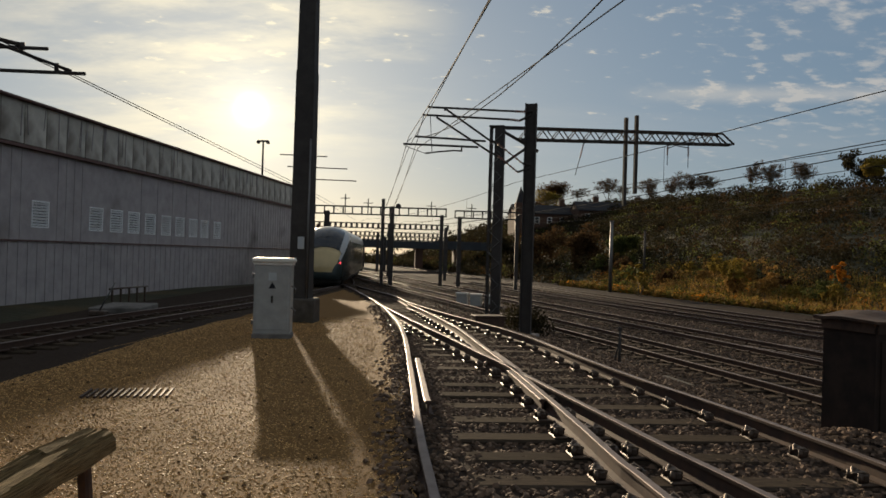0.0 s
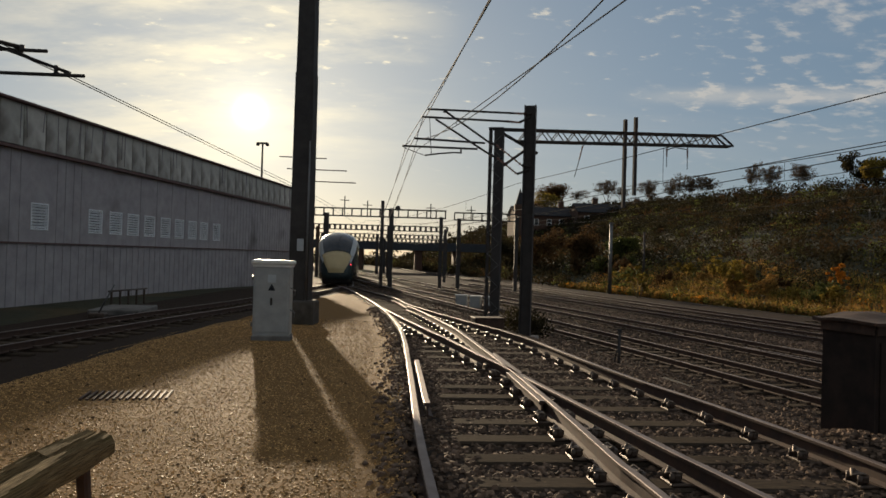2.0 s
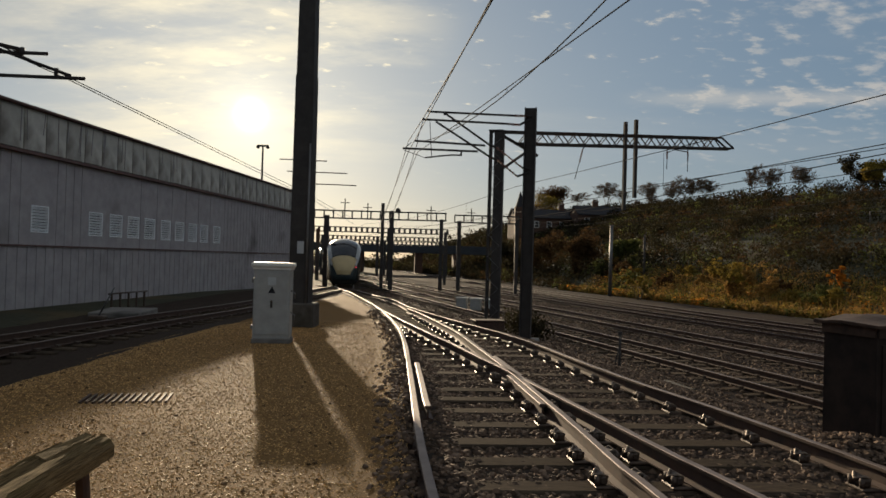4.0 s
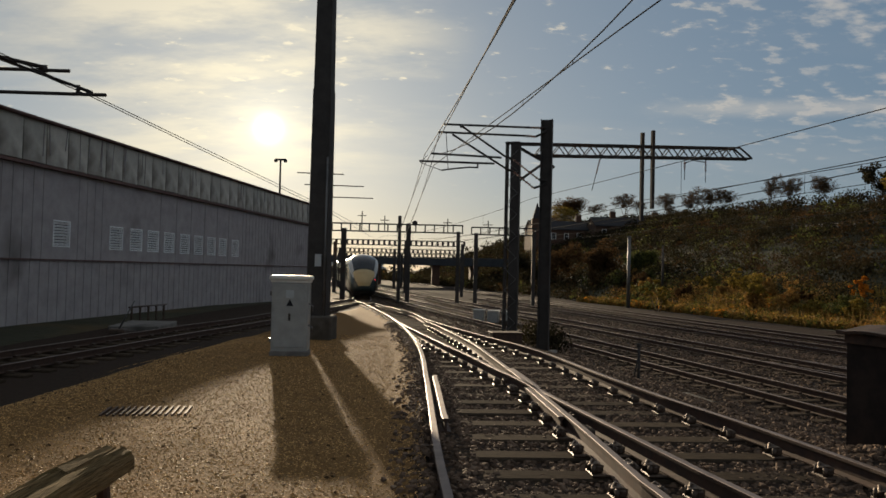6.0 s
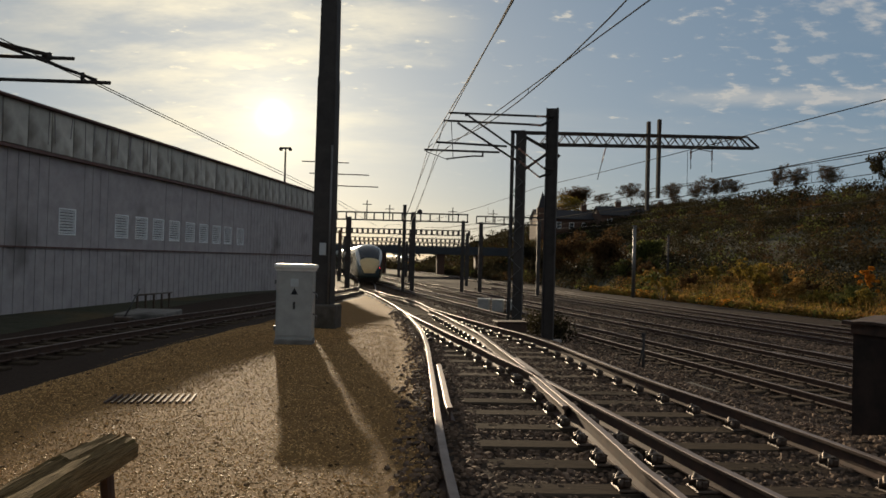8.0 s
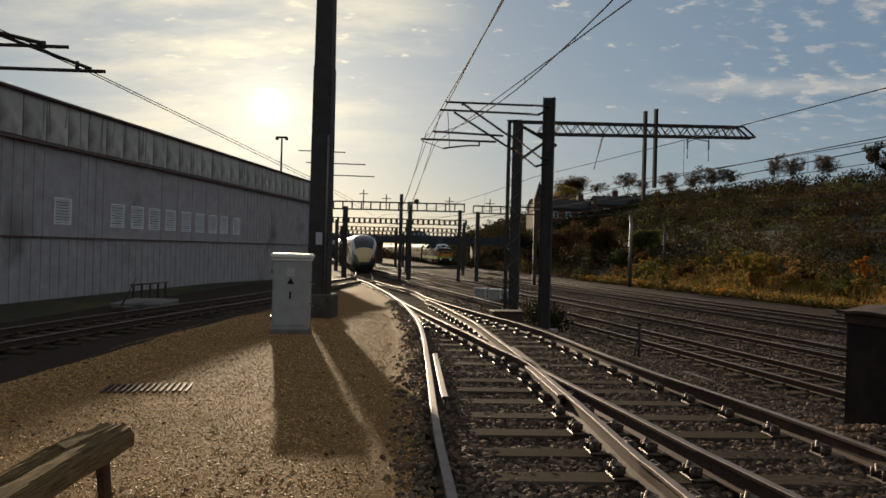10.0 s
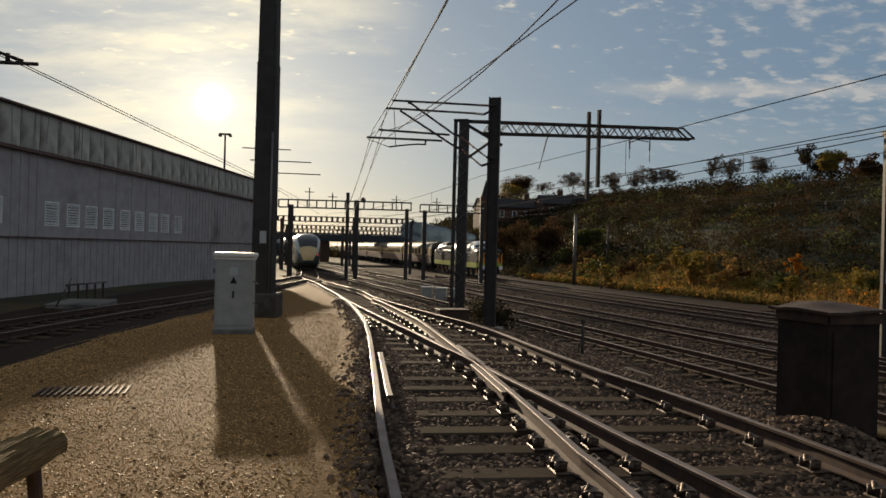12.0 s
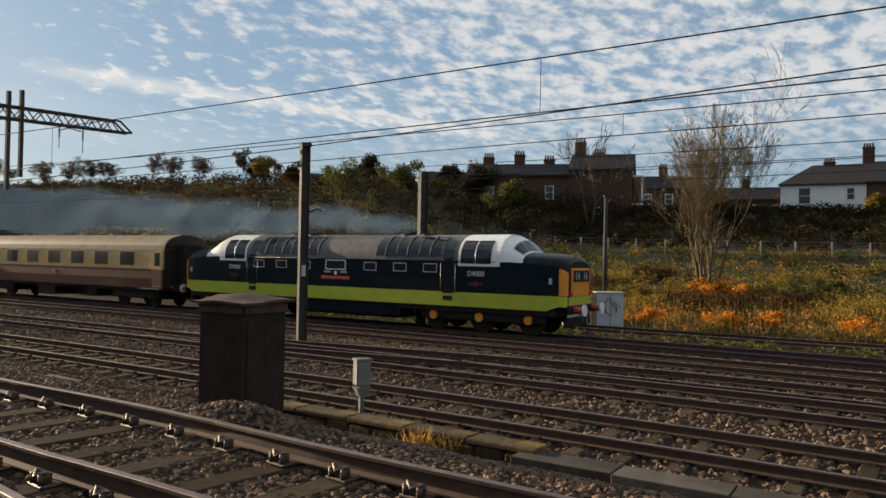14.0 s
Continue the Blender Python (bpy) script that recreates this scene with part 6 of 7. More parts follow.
# ======== houses ========
def house(name, label, at, w, d, eave, ridge, wall_mat, windows, chimneys, roof_mat="slate", hip=0.0):
    """A pitched house; local x along its front, its ridge along x."""
    t = thing(name, label, "house", at)
    body = Mesh()
    g = [(-w / 2, -d / 2, -3), (-w / 2, d / 2, -3), (-w / 2, d / 2, eave), (-w / 2, 0, ridge), (-w / 2, -d / 2, eave)]
    g2 = [(p[0] + (hip if i == 3 else 0.0), p[1], p[2]) for i, p in enumerate(g)]
    body.loft([g2, [(w / 2, p[1], p[2]) for p in g]])
    part("wall", body, wall_mat, t)
    o = 0.35
    sl = (ridge - eave) / (d / 2)
    for sd in (-1, 1):
        r = []
        for x in (-w / 2 - o * 0.6, w / 2 + o * 0.6):
            xr = x + (hip if x < 0 else 0.0)
            r.append([(x, sd * (d / 2 + o), eave - sl * o + 0.02), (xr, 0, ridge + 0.02), (xr, 0, ridge + 0.22), (x, sd * (d / 2 + o), eave - sl * o + 0.2)])
        part("roof", Mesh().loft(r), roof_mat, t)
    if hip:
        a = -w / 2 - o * 0.6
        tri = [(a, -d / 2 - o, eave - sl * o), (a, d / 2 + o, eave - sl * o), (a + hip, 0, ridge)]
        part("roof", Mesh().loft([[(p[0], p[1], p[2] + 0.03) for p in tri], [(p[0] - 0.05, p[1], p[2] + 0.21) for p in tri]]), roof_mat, t)
    for x, z, ww, hh, face in windows:
        if face == "front":
            c, s = (x, -d / 2 - 0.02, z), (ww, 0.06, hh)
            f1, f2 = (ww + 0.18, 0.10, 0.09), (0.09, 0.10, hh)
        else:
            sg = 1 if face == "east" else -1
            c, s = (sg * (w / 2 + 0.02), x, z), (0.06, ww, hh)
            f1, f2 = (0.10, ww + 0.18, 0.09), (0.10, 0.09, hh)
        wd = part("window", Mesh().box(c, s), "glass_dark", t)
        fr = Mesh()
        for e in (-1, 0, 1):
            fr.box((c[0], c[1], c[2] + e * hh / 2), f1 if e else (f1[0] * 0.98, f1[1], 0.05))
        for e in (-1, 1):
            off = (e * ww / 2, 0) if face == "front" else (0, e * ww / 2)
            fr.box((c[0] + off[0], c[1] + off[1], c[2]), f2)
        part("frame", fr, "window_white", wd)
    for x, y, top in chimneys:
        ch = part("chimney", Mesh().box((x, y, (eave + top) / 2), (1.3, 0.75, top - eave), bevel=0.04).box((x, y, top - 0.12), (1.42, 0.87, 0.16)), "brick", t)
        for k in range(4):
            part("chimney_pot", Mesh().tube([(x - 0.45 + k * 0.3, y, top), (x - 0.45 + k * 0.3, y, top + 0.5)], [0.12, 0.10], 8), "brick", ch)
    return t


house("terrace_house", "long brick rear wing with a slate roof and many chimneys", pose(69.6, 58.4, 4.6, 0, 0, -54), 12.5, 8, 6.9, 8.5, "brick",
      [(-3.6, 4.8, 1.0, 1.5, "front"), (3.4, 4.9, 0.9, 1.5, "front")],
      [(-4.2, 0.3, 9.6), (-0.4, 0.3, 9.9), (3.2, 0.3, 9.3)])
end_house = house("end_terrace_house", "dark brick end terrace house with a tall chimney stack", pose(75.2, 50.6, 4.6, 0, 0, -60), 7.0, 9, 7.5, 9.6, "brick",
      [(-0.2, 2.4, 0.9, 1.5, "front")], [(-2.7, 0.0, 11.3), (-0.6, 1.2, 10.2)])
for k in range(4):
    bay = part("bay", Mesh().box((4.0, -2.9 + 2.1 * k, 3.2), (1.1, 1.5, 7.0), bevel=0.2), "brick", end_house)
    part("bay_trim", Mesh().box((4.02, -2.9 + 2.1 * k, 6.75), (1.3, 1.7, 0.22)).box((4.02, -2.9 + 2.1 * k, 3.6), (1.3, 1.7, 0.2)).box((4.5, -2.9 + 2.1 * k, 5.2), (0.2, 1.2, 2.4)), "window_white", bay, "white painted bay trim")
house("rendered_house", "white rendered house with a hipped grey slate roof", pose(98.3, 33.7, 7.25, 0, 0, -72), 9.3, 8.5, 4.2, 6.7, "render_white",
      [(-2.0, 2.75, 1.3, 1.9, "front"), (2.9, 2.9, 0.8, 1.4, "front"), (0.4, 0.6, 1.0, 1.4, "front"), (-1, 2.9, 1.2, 1.3, "west")],
      [(0.6, 0.0, 7.3)], hip=3.6)
house("brown_house", "brown brick house with white sash windows beside the white one", pose(100.9, 25.6, 7.25, 0, 0, -72), 8.0, 8.5, 4.3, 6.9, "brick",
      [(-1.2, 2.9, 1.5, 1.6, "front"), (2.2, 2.9, 1.0, 1.5, "front")], [(-3.7, 0.0, 8.9)])
block = thing("office_block", "pale flat-roofed block behind the bare tree", "building", pose(122, 62, 8, 0, 0, -62))
part("wall", Mesh().box((0, 0, 2.2), (9.0, 6, 7.4)), "concrete", block)
for k in range(3):
    part("window_band", Mesh().box((0, -3.03, 0.6 + 1.9 * k), (8.2, 0.08, 0.8)), "glass_dark", block)
part("parapet", Mesh().box((0, 0, 6.0), (9.3, 6.3, 0.3)), "lid_white", block)
terrace_rail = thing("terrace_railing", "pale railing on a low white wall before the houses", "railing", pose(94.0, 31.5, 7.0, 0, 0, -72))
part("wall", Mesh().box((0, 0, 0.0), (15.5, 0.3, 1.1)), "render_white", terrace_rail)
for k in range(9):
    part("post", Mesh().box((-7.4 + 1.85 * k, 0, 1.1), (0.07, 0.07, 1.5)), "galv", terrace_rail)
for h in (1.25, 1.8):
    part("rail", Mesh().tube([(-7.4, 0, h), (7.4, 0, h)], 0.035, 5), "galv", terrace_rail)
for k, (x, y, z, rz, w) in enumerate(((100, 62, 8, -55, 18), (118, 74, 9, -50, 24), (108, 100, 12, -40, 26), (92, 122, 11.6, -30, 22), (40, 172, 8.0, 5, 20), (24, 176, 7.2, 8, 16), (118, 48, 7, -62, 16))):
    house("terrace_house", "distant brick terrace with chimneys above the trees", pose(x, y, z, 0, 0, rz), w, 8, 4.6, 6.6, "brick",
          [(-w / 2 + 2 + j * 3.0, 3.0, 1.0, 1.4, "front") for j in range(int(w / 3) - 0)], [(-w / 4, 0, 8.0), (w / 4, 0, 8.2)])
spire = thing("church_spire", "dark distant church tower on the hill", "tower", pose(17.0, 165, 9))
part("tower", Mesh().box((0, 0, 1.6), (2.4, 2.4, 6)), "brick", spire)
part("spire", Mesh().loft([[(-1.0, -1.0, 4.6), (1.0, -1.0, 4.6), (1.0, 1.0, 4.6), (-1.0, 1.0, 4.6)], [(-0.05, -0.05, 8.2), (0.05, -0.05, 8.2), (0.05, 0.05, 8.2), (-0.05, 0.05, 8.2)]]), "slate", spire)
mast_far = thing("radio_mast", "thin pale lattice radio mast behind the trees", "mast", pose(112, 55, 8))
for sx, sy in ((-0.4, -0.4), (0.4, -0.4), (0, 0.4)):
    part("leg", Mesh().tube([(sx, sy, 0), (sx * 0.3, sy * 0.3, 19)], 0.07, 4), "galv", mast_far)
for k in range(14):
    part("brace", Mesh().tube([(-0.4 + 0.02 * k, -0.4, k * 1.35), (0.4 - 0.02 * k, -0.4, k * 1.35 + 1.3)], 0.04, 4), "galv", mast_far)

fence = thing("post_fence", "pale post and wire fence along the top of the weeds", "fence")
for k in range(34):
    x, y = place(-4 + k * 2.6, 66)
    part("post", Mesh().box((x, y, ground_z(x, y) + 0.55), (0.12, 0.12, 1.3)), "concrete", fence)
for h in (0.5, 0.9, 1.15):
    pts = [(*place(-4 + k * 5.2, 66), 0) for k in range(17)]
    part("strand", Mesh().tube([(x, y, ground_z(x, y) + h) for x, y, _ in pts], 0.012, 4), "galv", fence)


# ======== plants ========
def leaf_quads(store, c, r, n, size, rnd, flat=0.7):
    """n small leaves in an uneven clump about c."""
    for _ in range(n):
        while True:
            p = Vector((rnd.uniform(-1, 1), rnd.uniform(-1, 1), rnd.uniform(-1, 1)))
            if 0.1 < p.length < 1:
                break
        p = Vector((c[0] + p.x * r, c[1] + p.y * r, c[2] + p.z * r * flat))
        a = Vector((rnd.uniform(-1, 1), rnd.uniform(-1, 1), rnd.uniform(-1, 1))).normalized()
        b = a.cross(Vector((rnd.uniform(-1, 1), rnd.uniform(-1, 1), rnd.uniform(-1, 1)))).normalized()
        s = size * rnd.uniform(0.5, 1.3)
        o = len(store[0])
        store[0].extend([p - a * s, p + b * s * 0.55, p + a * s, p - b * s * 0.55])
        store[1].append((o, o + 1, o + 2, o + 3))


def stuff(name, label, category, store, mat):
    me = bpy.data.meshes.new(name)
    me.from_pydata([tuple(v) for v in store[0]], [], store[1])
    me.materials.append(M[mat])
    return tagged(new(name, me), label, category, "", "stuff")


def hill_scrub():
    rnd = random.Random(21)
    for mat, n, lab, hs in (("leaf_dark", 3200, "dark tangled scrub covering the steep bank", (0.7, 1.9)), ("leaf_brown", 800, "brown autumn bushes scattered over the bank", (0.5, 1.5)), ("leaf_green", 460, "dull green bushes scattered over the bank", (0.6, 1.7))):
        st = ([], [])
        for _ in range(n):
            u = rnd.uniform(-8, 236)
            lo = 40 if u > 40 else (68 if mat != "leaf_green" else 58)
            lo = lo - (6 if u > 60 else 0)
            v = rnd.uniform(lo, 88)
            x, y = place(u, v)
            r = rnd.uniform(*hs) * (1.25 if v > 70 and u < 60 else 1.0)
            if x > 55 and y < 46:
                r *= 0.55
            d = math.hypot(x, y)
            leaf_quads(st, (x, y, ground_z(x, y) + r * 0.55), r, 74, 0.06 + d * 0.0010, rnd)
        stuff("hillside_scrub", lab, "scrub", st, mat)


hill_scrub()

# made-up backdrop of leaf clumps, dims the bright sky under the bridge
far = ([], [])
rf = random.Random(5)
for _ in range(260):
    x = rf.uniform(-75, 14)
    y = 200 + rf.uniform(-12, 40) - 0.25 * x
    r = rf.uniform(1.2, 2.6)
    leaf_quads(far, (x, y, ground_z(x, y) + r * rf.uniform(0.4, 1.3)), r, 34, 0.4, rf)
stuff("distant_trees", "low dark trees added beyond the road bridge to cover the bright sky", "trees", far, "leaf_dark")


def weeds():
    rnd = random.Random(22)
    st = {"grass_dry": ([], []), "leaf_yellow": ([], []), "leaf_green": ([], []), "leaf_orange": ([], [])}
    for _ in range(3600):
        u = rnd.uniform(-10, 75)
        v = 33.6 + 33 * rnd.random() ** (1.5 if u < 35 else 3.0)
        if u > 35 and v > 46:
            continue
        x, y = place(u, v)
        q = rnd.random()
        zone = noise.noise(Vector((x * 0.12, y * 0.12, 3)))
        if v < 39:
            k = "grass_dry" if q < 0.34 else ("leaf_orange" if q < (0.56 if u < 36 else 0.40) and zone > -0.1 else ("leaf_yellow" if q < 0.76 else "leaf_green"))
        else:
            k = "leaf_yellow" if q < 0.30 + 0.3 * zone else ("leaf_green" if q < 0.80 else "grass_dry")
        r = rnd.uniform(0.35, 0.85) * (1.0 if v > 36 else 0.75)
        leaf_quads(st[k], (x, y, ground_z(x, y) + r * 0.5), r, 62, 0.04 + 0.0007 * math.hypot(x, y), rnd)
    for _ in range(5500):        # dry stalks
        u, v = rnd.uniform(-10, 60), 33.4 + 12 * rnd.random() ** 1.2
        x, y = place(u, v)
        h = rnd.uniform(0.4, 1.3)
        lean = Vector((rnd.uniform(-0.25, 0.25), rnd.uniform(-0.25, 0.25), 1)) * h
        p = Vector((x, y, ground_z(x, y)))
        o = len(st["grass_dry"][0])
        w = 0.014
        st["grass_dry"][0].extend([p + Vector((-w, w, 0)), p + Vector((w, -w, 0)), p + lean])
        st["grass_dry"][1].append((o, o + 1, o + 2))
    for k, lab in (("grass_dry", "dry orange-brown grasses and stalks beside the siding"), ("leaf_yellow", "yellowing brambles on the bank"), ("leaf_green", "green brambles on the bank"), ("leaf_orange", "orange autumn weeds beside the siding")):
        stuff("bank_weeds", lab, "weeds", st[k], k)
    low = ([], [])
    for _ in range(260):
        u, v = rnd.uniform(-6, 30), rnd.choice((28.3, 28.7, 29.1)) + rnd.uniform(-0.5, 0.7)
        x, y = place(u, v)
        leaf_quads(low, (x, y, ground_z(x, y) + 0.12), 0.25, 14, 0.07, rnd)
    stuff("track_weeds", "small green weeds between the tracks", "weeds", low, "leaf_green")
    tuft = ([], [])
    for c in ((5.35, 5.6), (5.5, 5.35)):
        for _ in range(90):
            p = Vector((c[0] + rnd.uniform(-0.15, 0.15), c[1] + rnd.uniform(-0.15, 0.15), ground_z(*c)))
            o = len(tuft[0])
            tuft[0].extend([p + Vector((-0.012, 0, 0)), p + Vector((0.012, 0, 0)), p + Vector((rnd.uniform(-0.15, 0.15), rnd.uniform(-0.15, 0.15), rnd.uniform(0.1, 0.26)))])
            tuft[1].append((o, o + 1, o + 2))
    stuff("grass_tuft", "tuft of dry yellow grass on the ballast", "grass", tuft, "grass_dry")


weeds()


def tree_meshes(seed, height, stems, depth, spread, leaves=0, leaf_size=0.2, up=0.35, twig=0.0, clump=0.05):
    rnd = random.Random(seed)
    trunk, twigs, tips = Mesh(), Mesh(), []

    def grow(p, d, length, r, level):
        r = max(r, twig or height * (0.0011 if stems >= 6 else 0.0022))
        pts, rs = [p], [r]
        steps = 3
        for k in range(steps):
            d = (d + Vector((rnd.uniform(-1, 1), rnd.uniform(-1, 1), rnd.uniform(-0.4, 1) * up)) * 0.16).normalized()
            p = p + d * (length / steps)
            pts.append(p)
            rs.append(r * (1 - 0.42 * (k + 1) / steps))
        (trunk if level < 2 else twigs).tube(pts, rs, 6 if level < 2 else 3, 0, False)
        if level >= depth:
            tips.append(p)
            return
        for k in range(rnd.choice((2, 3, 3))):
            a = rnd.uniform(0.25, spread)
            side = Vector((rnd.uniform(-1, 1), rnd.uniform(-1, 1), rnd.uniform(-0.3, 0.6))).normalized()
            nd = (d * math.cos(a) + side * math.sin(a) + Vector((0, 0, 0.26 * up if stems >= 6 else 0.0))).normalized()
            i = rnd.choice((1, 2, 3, 3))
            grow(pts[i], nd, length * rnd.uniform(0.58, 0.85), rs[i] * 0.68, level + 1)

    for k in range(stems):
        a = 2 * math.pi * k / max(1, stems) + rnd.uniform(-0.4, 0.4)
        lean = 0.0 if stems == 1 else (rnd.uniform(0.08, 0.34) if stems >= 6 else rnd.uniform(0.12, 0.4))
        grow(Vector((0.15 * math.cos(a) * (stems > 1), 0.15 * math.sin(a) * (stems > 1), -0.1)), Vector((math.cos(a) * lean, math.sin(a) * lean, 1)).normalized(), height * rnd.uniform(0.30, 0.40), height * (0.014 if stems < 6 else 0.0085), 0)
    st = ([], [])
    for p in tips:
        if leaves:
            leaf_quads(st, p, height * clump, leaves, leaf_size, rnd)
    return trunk, twigs, st


def tree(name, label, at, args, leaf_mat=None, bark="bark"):
    trunk, twigs, st = tree_meshes(*args)
    t = thing(name, label, "tree", at)
    part("trunk", trunk, bark, t)
    part("twig_canopy", twigs, bark, t)
    if st[0]:
        me = bpy.data.meshes.new("crown")
        me.from_pydata([tuple(v) for v in st[0]], [], st[1])
        me.materials.append(M[leaf_mat])
        part("crown", me, None, t)
    return t


def ground_pose(x, y, rz=0):
    return pose(x, y, ground_z(x, y), 0, 0, rz)


tree("bare_tree", "many-stemmed bare tree with pale sunlit twigs and ivy", ground_pose(40.3, 19.9), (47, 10.0, 9, 6, 0.80, 1, 0.045, 0.5), "leaf_brown")
tree("bare_tree", "tall bare tree before the brick house", ground_pose(66, 46), (32, 11.5, 2, 5, 0.8, 0, 0.2, 0.5), None, "bark_grey")
tree("ivy_tree", "dark ivy-clad tree on the bank", ground_pose(47.2, 64.6), (33, 7.5, 3, 4, 0.5, 26, 0.11, 0.7, 0.0, 0.08), "leaf_green")
tree("bare_tree", "thin bare sapling below the bank", ground_pose(33, 44), (34, 6.5, 4, 4, 0.6, 1, 0.1, 0.6), "leaf_brown")
tree("bare_tree", "thin bare sapling below the bank", ground_pose(38, 40), (35, 5.0, 4, 4, 0.6, 1, 0.1, 0.6), "leaf_brown")
proto = tree("hill_tree", "bare autumn tree on the crest of the hill", ground_pose(47, 170), (36, 5.0, 4, 6, 0.95, 5, 0.06, 0.3, 0.017, 0.07), "leaf_brown", "bark_grey")
for k, (x, y, wide, tall) in enumerate(((43, 195, 1.25, 1.15), (52, 147, 1.0, 0.85), (50, 152, 1.2, 1.0), (48.6, 158, 1.0, 0.85), (54.6, 131, 0.6, 1.1), (55.6, 126, 0.8, 0.95), (57, 118, 0.85, 0.9), (44.5, 186, 0.8, 0.7), (46.4, 166, 0.6, 0.55), (84, 84, 0.8, 0.7), (39, 214, 1.0, 0.8))):
    c = copy_thing(proto, ground_pose(x, y, k * 67))
    c.scale = (wide, wide, tall)
for k, (x, y, s, mat) in enumerate(((60, 103, 4.5, "leaf_yellow"), (59.5, 107, 4.6, "leaf_dark"), (33, 216, 9.0, "leaf_brown"), (29, 208, 8.0, "leaf_yellow"), (24, 200, 7.0, "leaf_brown"), (110, 39.6, 8.5, "leaf_orange"), (92, 26, 3.4, "leaf_yellow"), (70, 90, 5.0, "leaf_dark"), (58, 92, 4.2, "leaf_brown"), (76, 78, 4.5, "leaf_dark"), (84, 64, 4.6, "leaf_brown"), (60, 70, 5.2, "leaf_green"), (64, 60, 5.0, "leaf_dark"), (62, 54, 4.6, "leaf_green"), (90, 44, 4.0, "leaf_yellow"), (74, 38, 3.4, "leaf_green"), (70, 33, 2.8, "leaf_dark"), (18, 96, 5.5, "leaf_brown"), (14, 104, 6.5, "leaf_brown"), (22, 90, 4.4, "leaf_green"), (10, 112, 6.0, "leaf_dark"))):
    tree("bushy_tree", "bushy autumn tree on the bank", ground_pose(x, y, k * 40), (50 + k, s, 4, 3, 0.9, 64, 0.10 + 0.0006 * math.hypot(x, y), 0.4, 0.0, 0.17), mat)
for x, y, h, mat, lab in ((28.6, 52.8, 2.6, "leaf_orange", "small bright orange shrub beside the bank"), (25.6, 29.8, 2.5, "leaf_orange", "glowing orange shrub beside the siding"), (39.6, 19.0, 2.2, "leaf_orange", "orange shrub at the foot of the bare tree"), (16.5, 62, 2.8, "leaf_yellow", "yellow-green shrub at the foot of the bank"), (22.5, 56.5, 3.0, "leaf_yellow", "yellow-green shrub at the foot of the bank"), (25, 55, 1.8, "leaf_brown", "brown shrub at the foot of the bank")):
    tree("shrub", lab, ground_pose(x, y), (int(x * 7), h, 5, 2, 0.8, 110, 0.085, 0.5), mat)

def bramble(x, y, r, h, mat, label, seed):
    """A low rounded bush: arching canes under a broken skin of small leaves."""
    rnd = random.Random(seed)
    t = thing("bramble_bush", label, "bush", ground_pose(x, y))
    canes = Mesh()
    st = ([], [])
    for k in range(16):
        a, q = rnd.uniform(0, 6.28), r * math.sqrt(rnd.random())
        top = h * (1 - 0.55 * (q / r) ** 2) * rnd.uniform(0.75, 1.15)
        tip = (q * math.cos(a), q * math.sin(a), top)
        canes.tube([(tip[0] * 0.3, tip[1] * 0.3, -0.1), (tip[0] * 0.8, tip[1] * 0.8, top * 0.8), tip], [0.02, 0.015, 0.01], 4, 0, False)
        for f in (0.45, 0.75, 1.0):
            leaf_quads(st, (tip[0] * (0.4 + 0.6 * f), tip[1] * (0.4 + 0.6 * f), top * f), r * rnd.uniform(0.16, 0.30), 55, 0.045 + 0.0006 * math.hypot(x, y), rnd)
    part("canes", canes, "bark", t)
    me = bpy.data.meshes.new("foliage")
    me.from_pydata([tuple(v) for v in st[0]], [], st[1])
    me.materials.append(M[mat])
    part("foliage", me, None, t)


for k, (x, y, r, h, mat) in enumerate(((39.2, 18.6, 1.7, 1.7, "leaf_orange"), (40.6, 17.2, 1.3, 1.2, "leaf_yellow"), (38.4, 20.6, 1.4, 1.4, "leaf_yellow"), (43.0, 16.0, 1.5, 1.1, "leaf_green"), (36.6, 23.0, 1.4, 1.2, "leaf_green"))):
    bramble(x, y, r, h, mat, "orange and yellow bush at the foot of the bare tree", 200 + k)
r_bush = random.Random(61)
for k in range(26):
    u = 26 + 2.3 * k + r_bush.uniform(-0.8, 0.8)
    x, y = place(u, 36.5 + train_drift(u) + r_bush.uniform(-1.2, 4.5))
    mat = r_bush.choice(("leaf_yellow", "leaf_yellow", "leaf_green", "grass_dry", "leaf_brown"))
    bramble(x, y, r_bush.uniform(0.7, 1.5), r_bush.uniform(0.8, 2.1), mat, "yellow-green bush at the foot of the bank", 300 + k)

for k in range(30):
    u = -6 + 1.15 * k + r_bush.uniform(-0.6, 0.6)
    x, y = place(u, 38.5 + 16 * r_bush.random() ** 1.3)
    mat = r_bush.choice(("leaf_yellow", "leaf_green", "leaf_green", "leaf_yellow", "leaf_brown"))
    bramble(x, y, r_bush.uniform(1.2, 2.3), r_bush.uniform(0.7, 1.3), mat, "sprawling green and yellow bramble on the bank", 400 + k)
for k in range(12):
    u = -4 + 2.6 * k + r_bush.uniform(-0.8, 0.8)
    x, y = place(u, 34.8 + 1.6 * r_bush.random())
    bramble(x, y, r_bush.uniform(0.7, 1.3), r_bush.uniform(0.4, 0.8), "leaf_orange", "low rust-orange weeds beside the siding", 500 + k)

bank_bush = ([], [])
rb = random.Random(77)
for _ in range(50):
    x, y = 2.9 + rb.uniform(-0.7, 0.5), 24.6 + rb.uniform(-1.2, 1.5)
    leaf_quads(bank_bush, (x, y, ground_z(x, y) + 0.5 + rb.uniform(-0.2, 0.4)), 0.4, 34, 0.06, rb)
stuff("trackside_bush", "dark leafless bush between the masts", "bush", bank_bush, "leaf_dark")


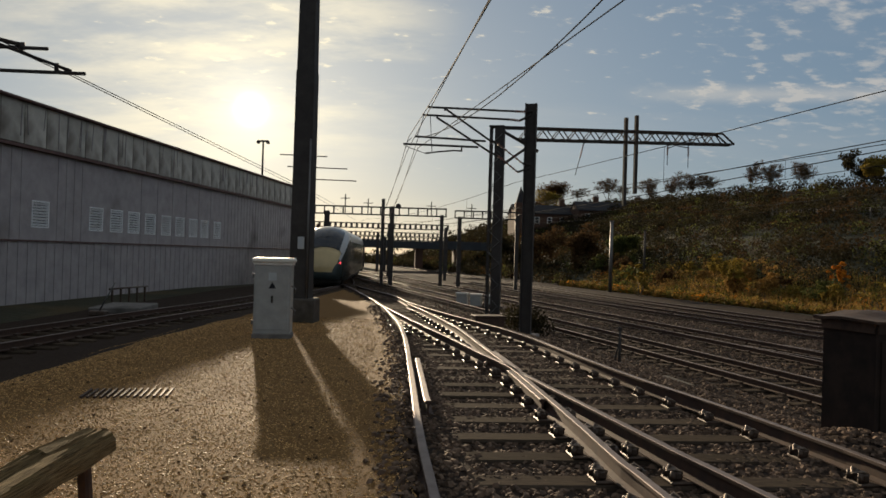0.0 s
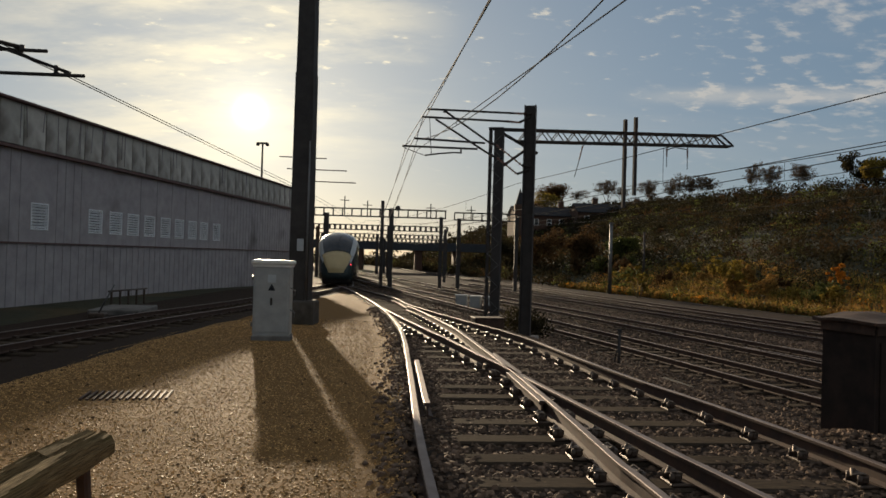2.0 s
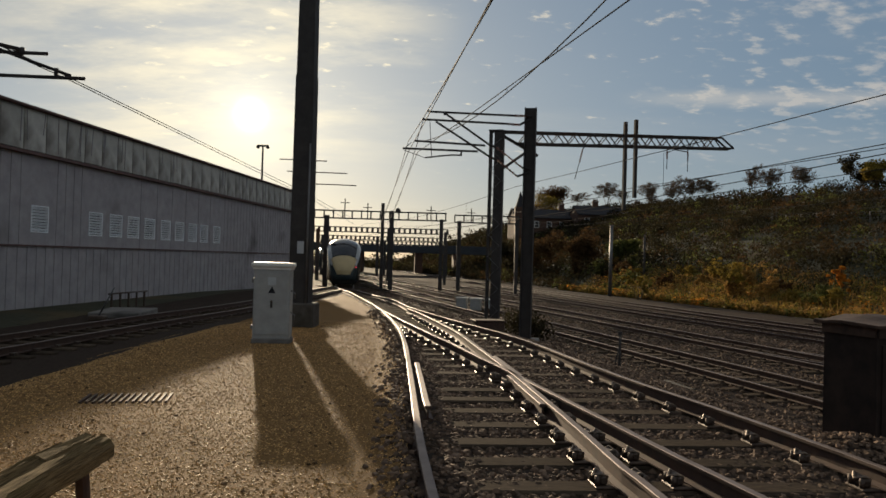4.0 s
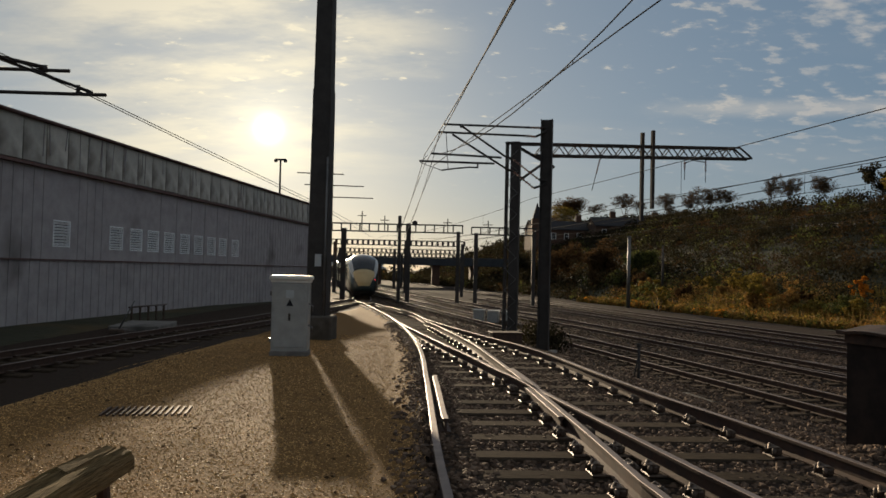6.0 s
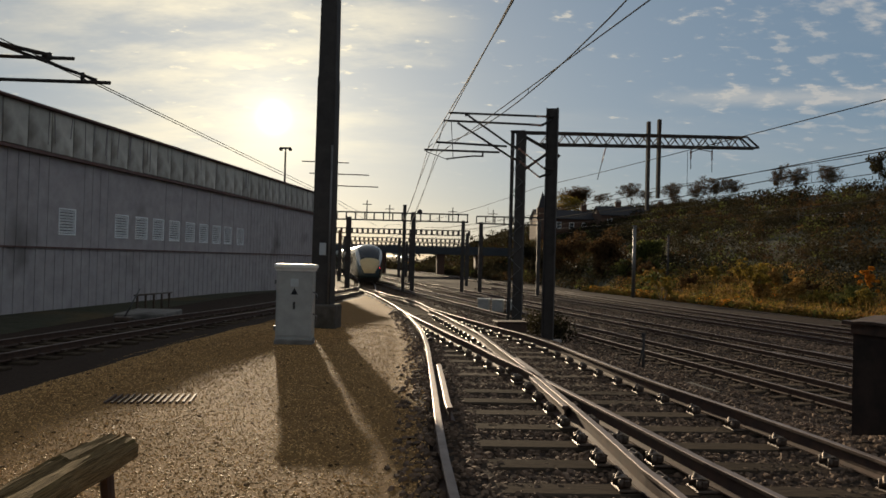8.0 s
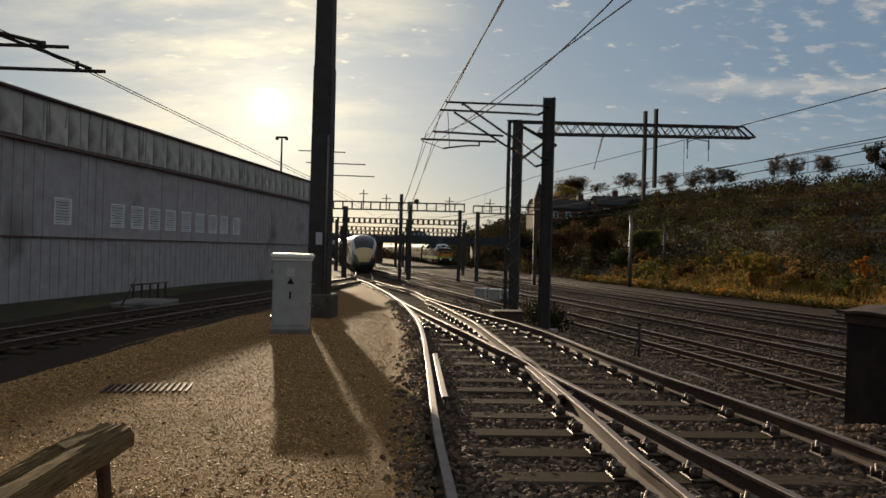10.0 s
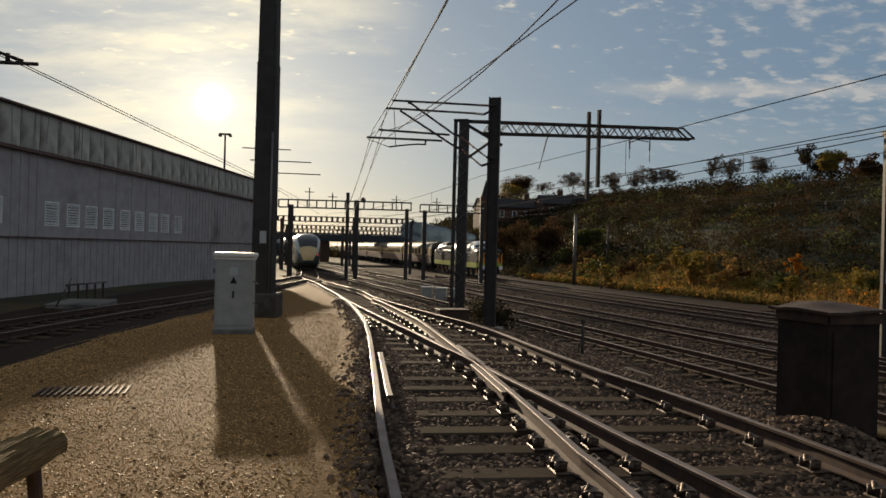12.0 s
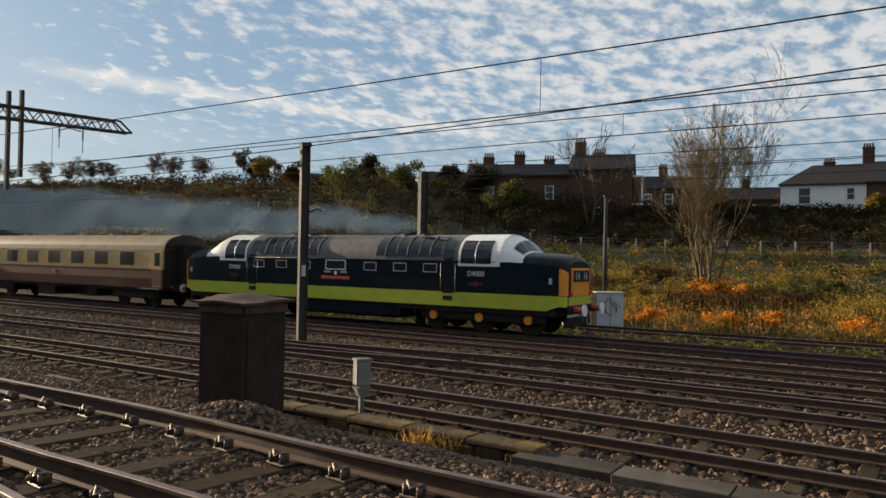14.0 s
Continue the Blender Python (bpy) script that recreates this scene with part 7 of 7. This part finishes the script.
# ======== movement ========
TRAIN_V = 26.2
TRAIN_U = [(0.0, 427.0), (3.0, 337.0), (5.5, 262.0), (8.0, 187.0), (9.0, 157.0), (10.5, 114.8), (11.0, 100.0), (11.5, 85.2), (12.0, 70.3), (12.5, 54.7), (13.0, 39.3), (13.5, 24.2), (13.8, 15.1), (14.0, 9.15)]


def on_line(u, drop=0.0):
    """Pose of a vehicle whose centre is u along the train's line, facing the camera's end."""
    (xa, ya), (xb, yb) = place(u - 6, TRAIN_V + train_drift(u - 6)), place(u + 6, TRAIN_V + train_drift(u + 6))
    x, y = place(u, TRAIN_V + train_drift(u))
    return pose(x, y, rail_z(x, y) + drop, 0, 0, math.degrees(math.atan2(ya - yb, xa - xb)))


EXPRESS_LINE = catmull([(-7.1, 20), (-7.1, 34), (-7.1, 44), (-7.36, 54), (-8.2, 63.5), (-9.2, 72.3), (-10.4, 78.5), (-13.0, 92), (-19, 122), (-28, 160), (-40, 205)], 0.5)
EXPRESS_Y = [(0.0, 44.4), (1.5, 49.2), (3.0, 54.2), (5.5, 63.2), (8.0, 72.0), (10.5, 76.5), (12.0, 78.6), (14.0, 80.0)]


def express_pose(y):
    """Pose of a car whose leading end stands at y on the express line."""
    xa, xb = (float(np.interp(q, EXPRESS_LINE[:, 1], EXPRESS_LINE[:, 0])) for q in (y, y + 25.6))
    x, yc = (xa + xb) / 2, y + 12.8
    return pose(x, yc, rail_z(xa, y) * 0.5 + rail_z(xb, y + 25.6) * 0.5, 0, 0, math.degrees(math.atan2(-25.6, xa - xb)))


def motions():
    walk(loco, [(t, on_line(u + 10.55)) for t, u in TRAIN_U])
    for k, c in enumerate(coaches):
        walk(c, [(t, on_line(u + 21.3 + 10.3 + 20.4 * k)) for t, u in TRAIN_U])
    for p, back, side_off, h in puffs:
        walk(p, [(t, on_line(u + back) @ pose(0, side_off, h)) for t, u in TRAIN_U])
    for k, c in enumerate(express):
        walk(c, [(t, express_pose(y + 26.0 * k)) for t, y in EXPRESS_Y])


motions()
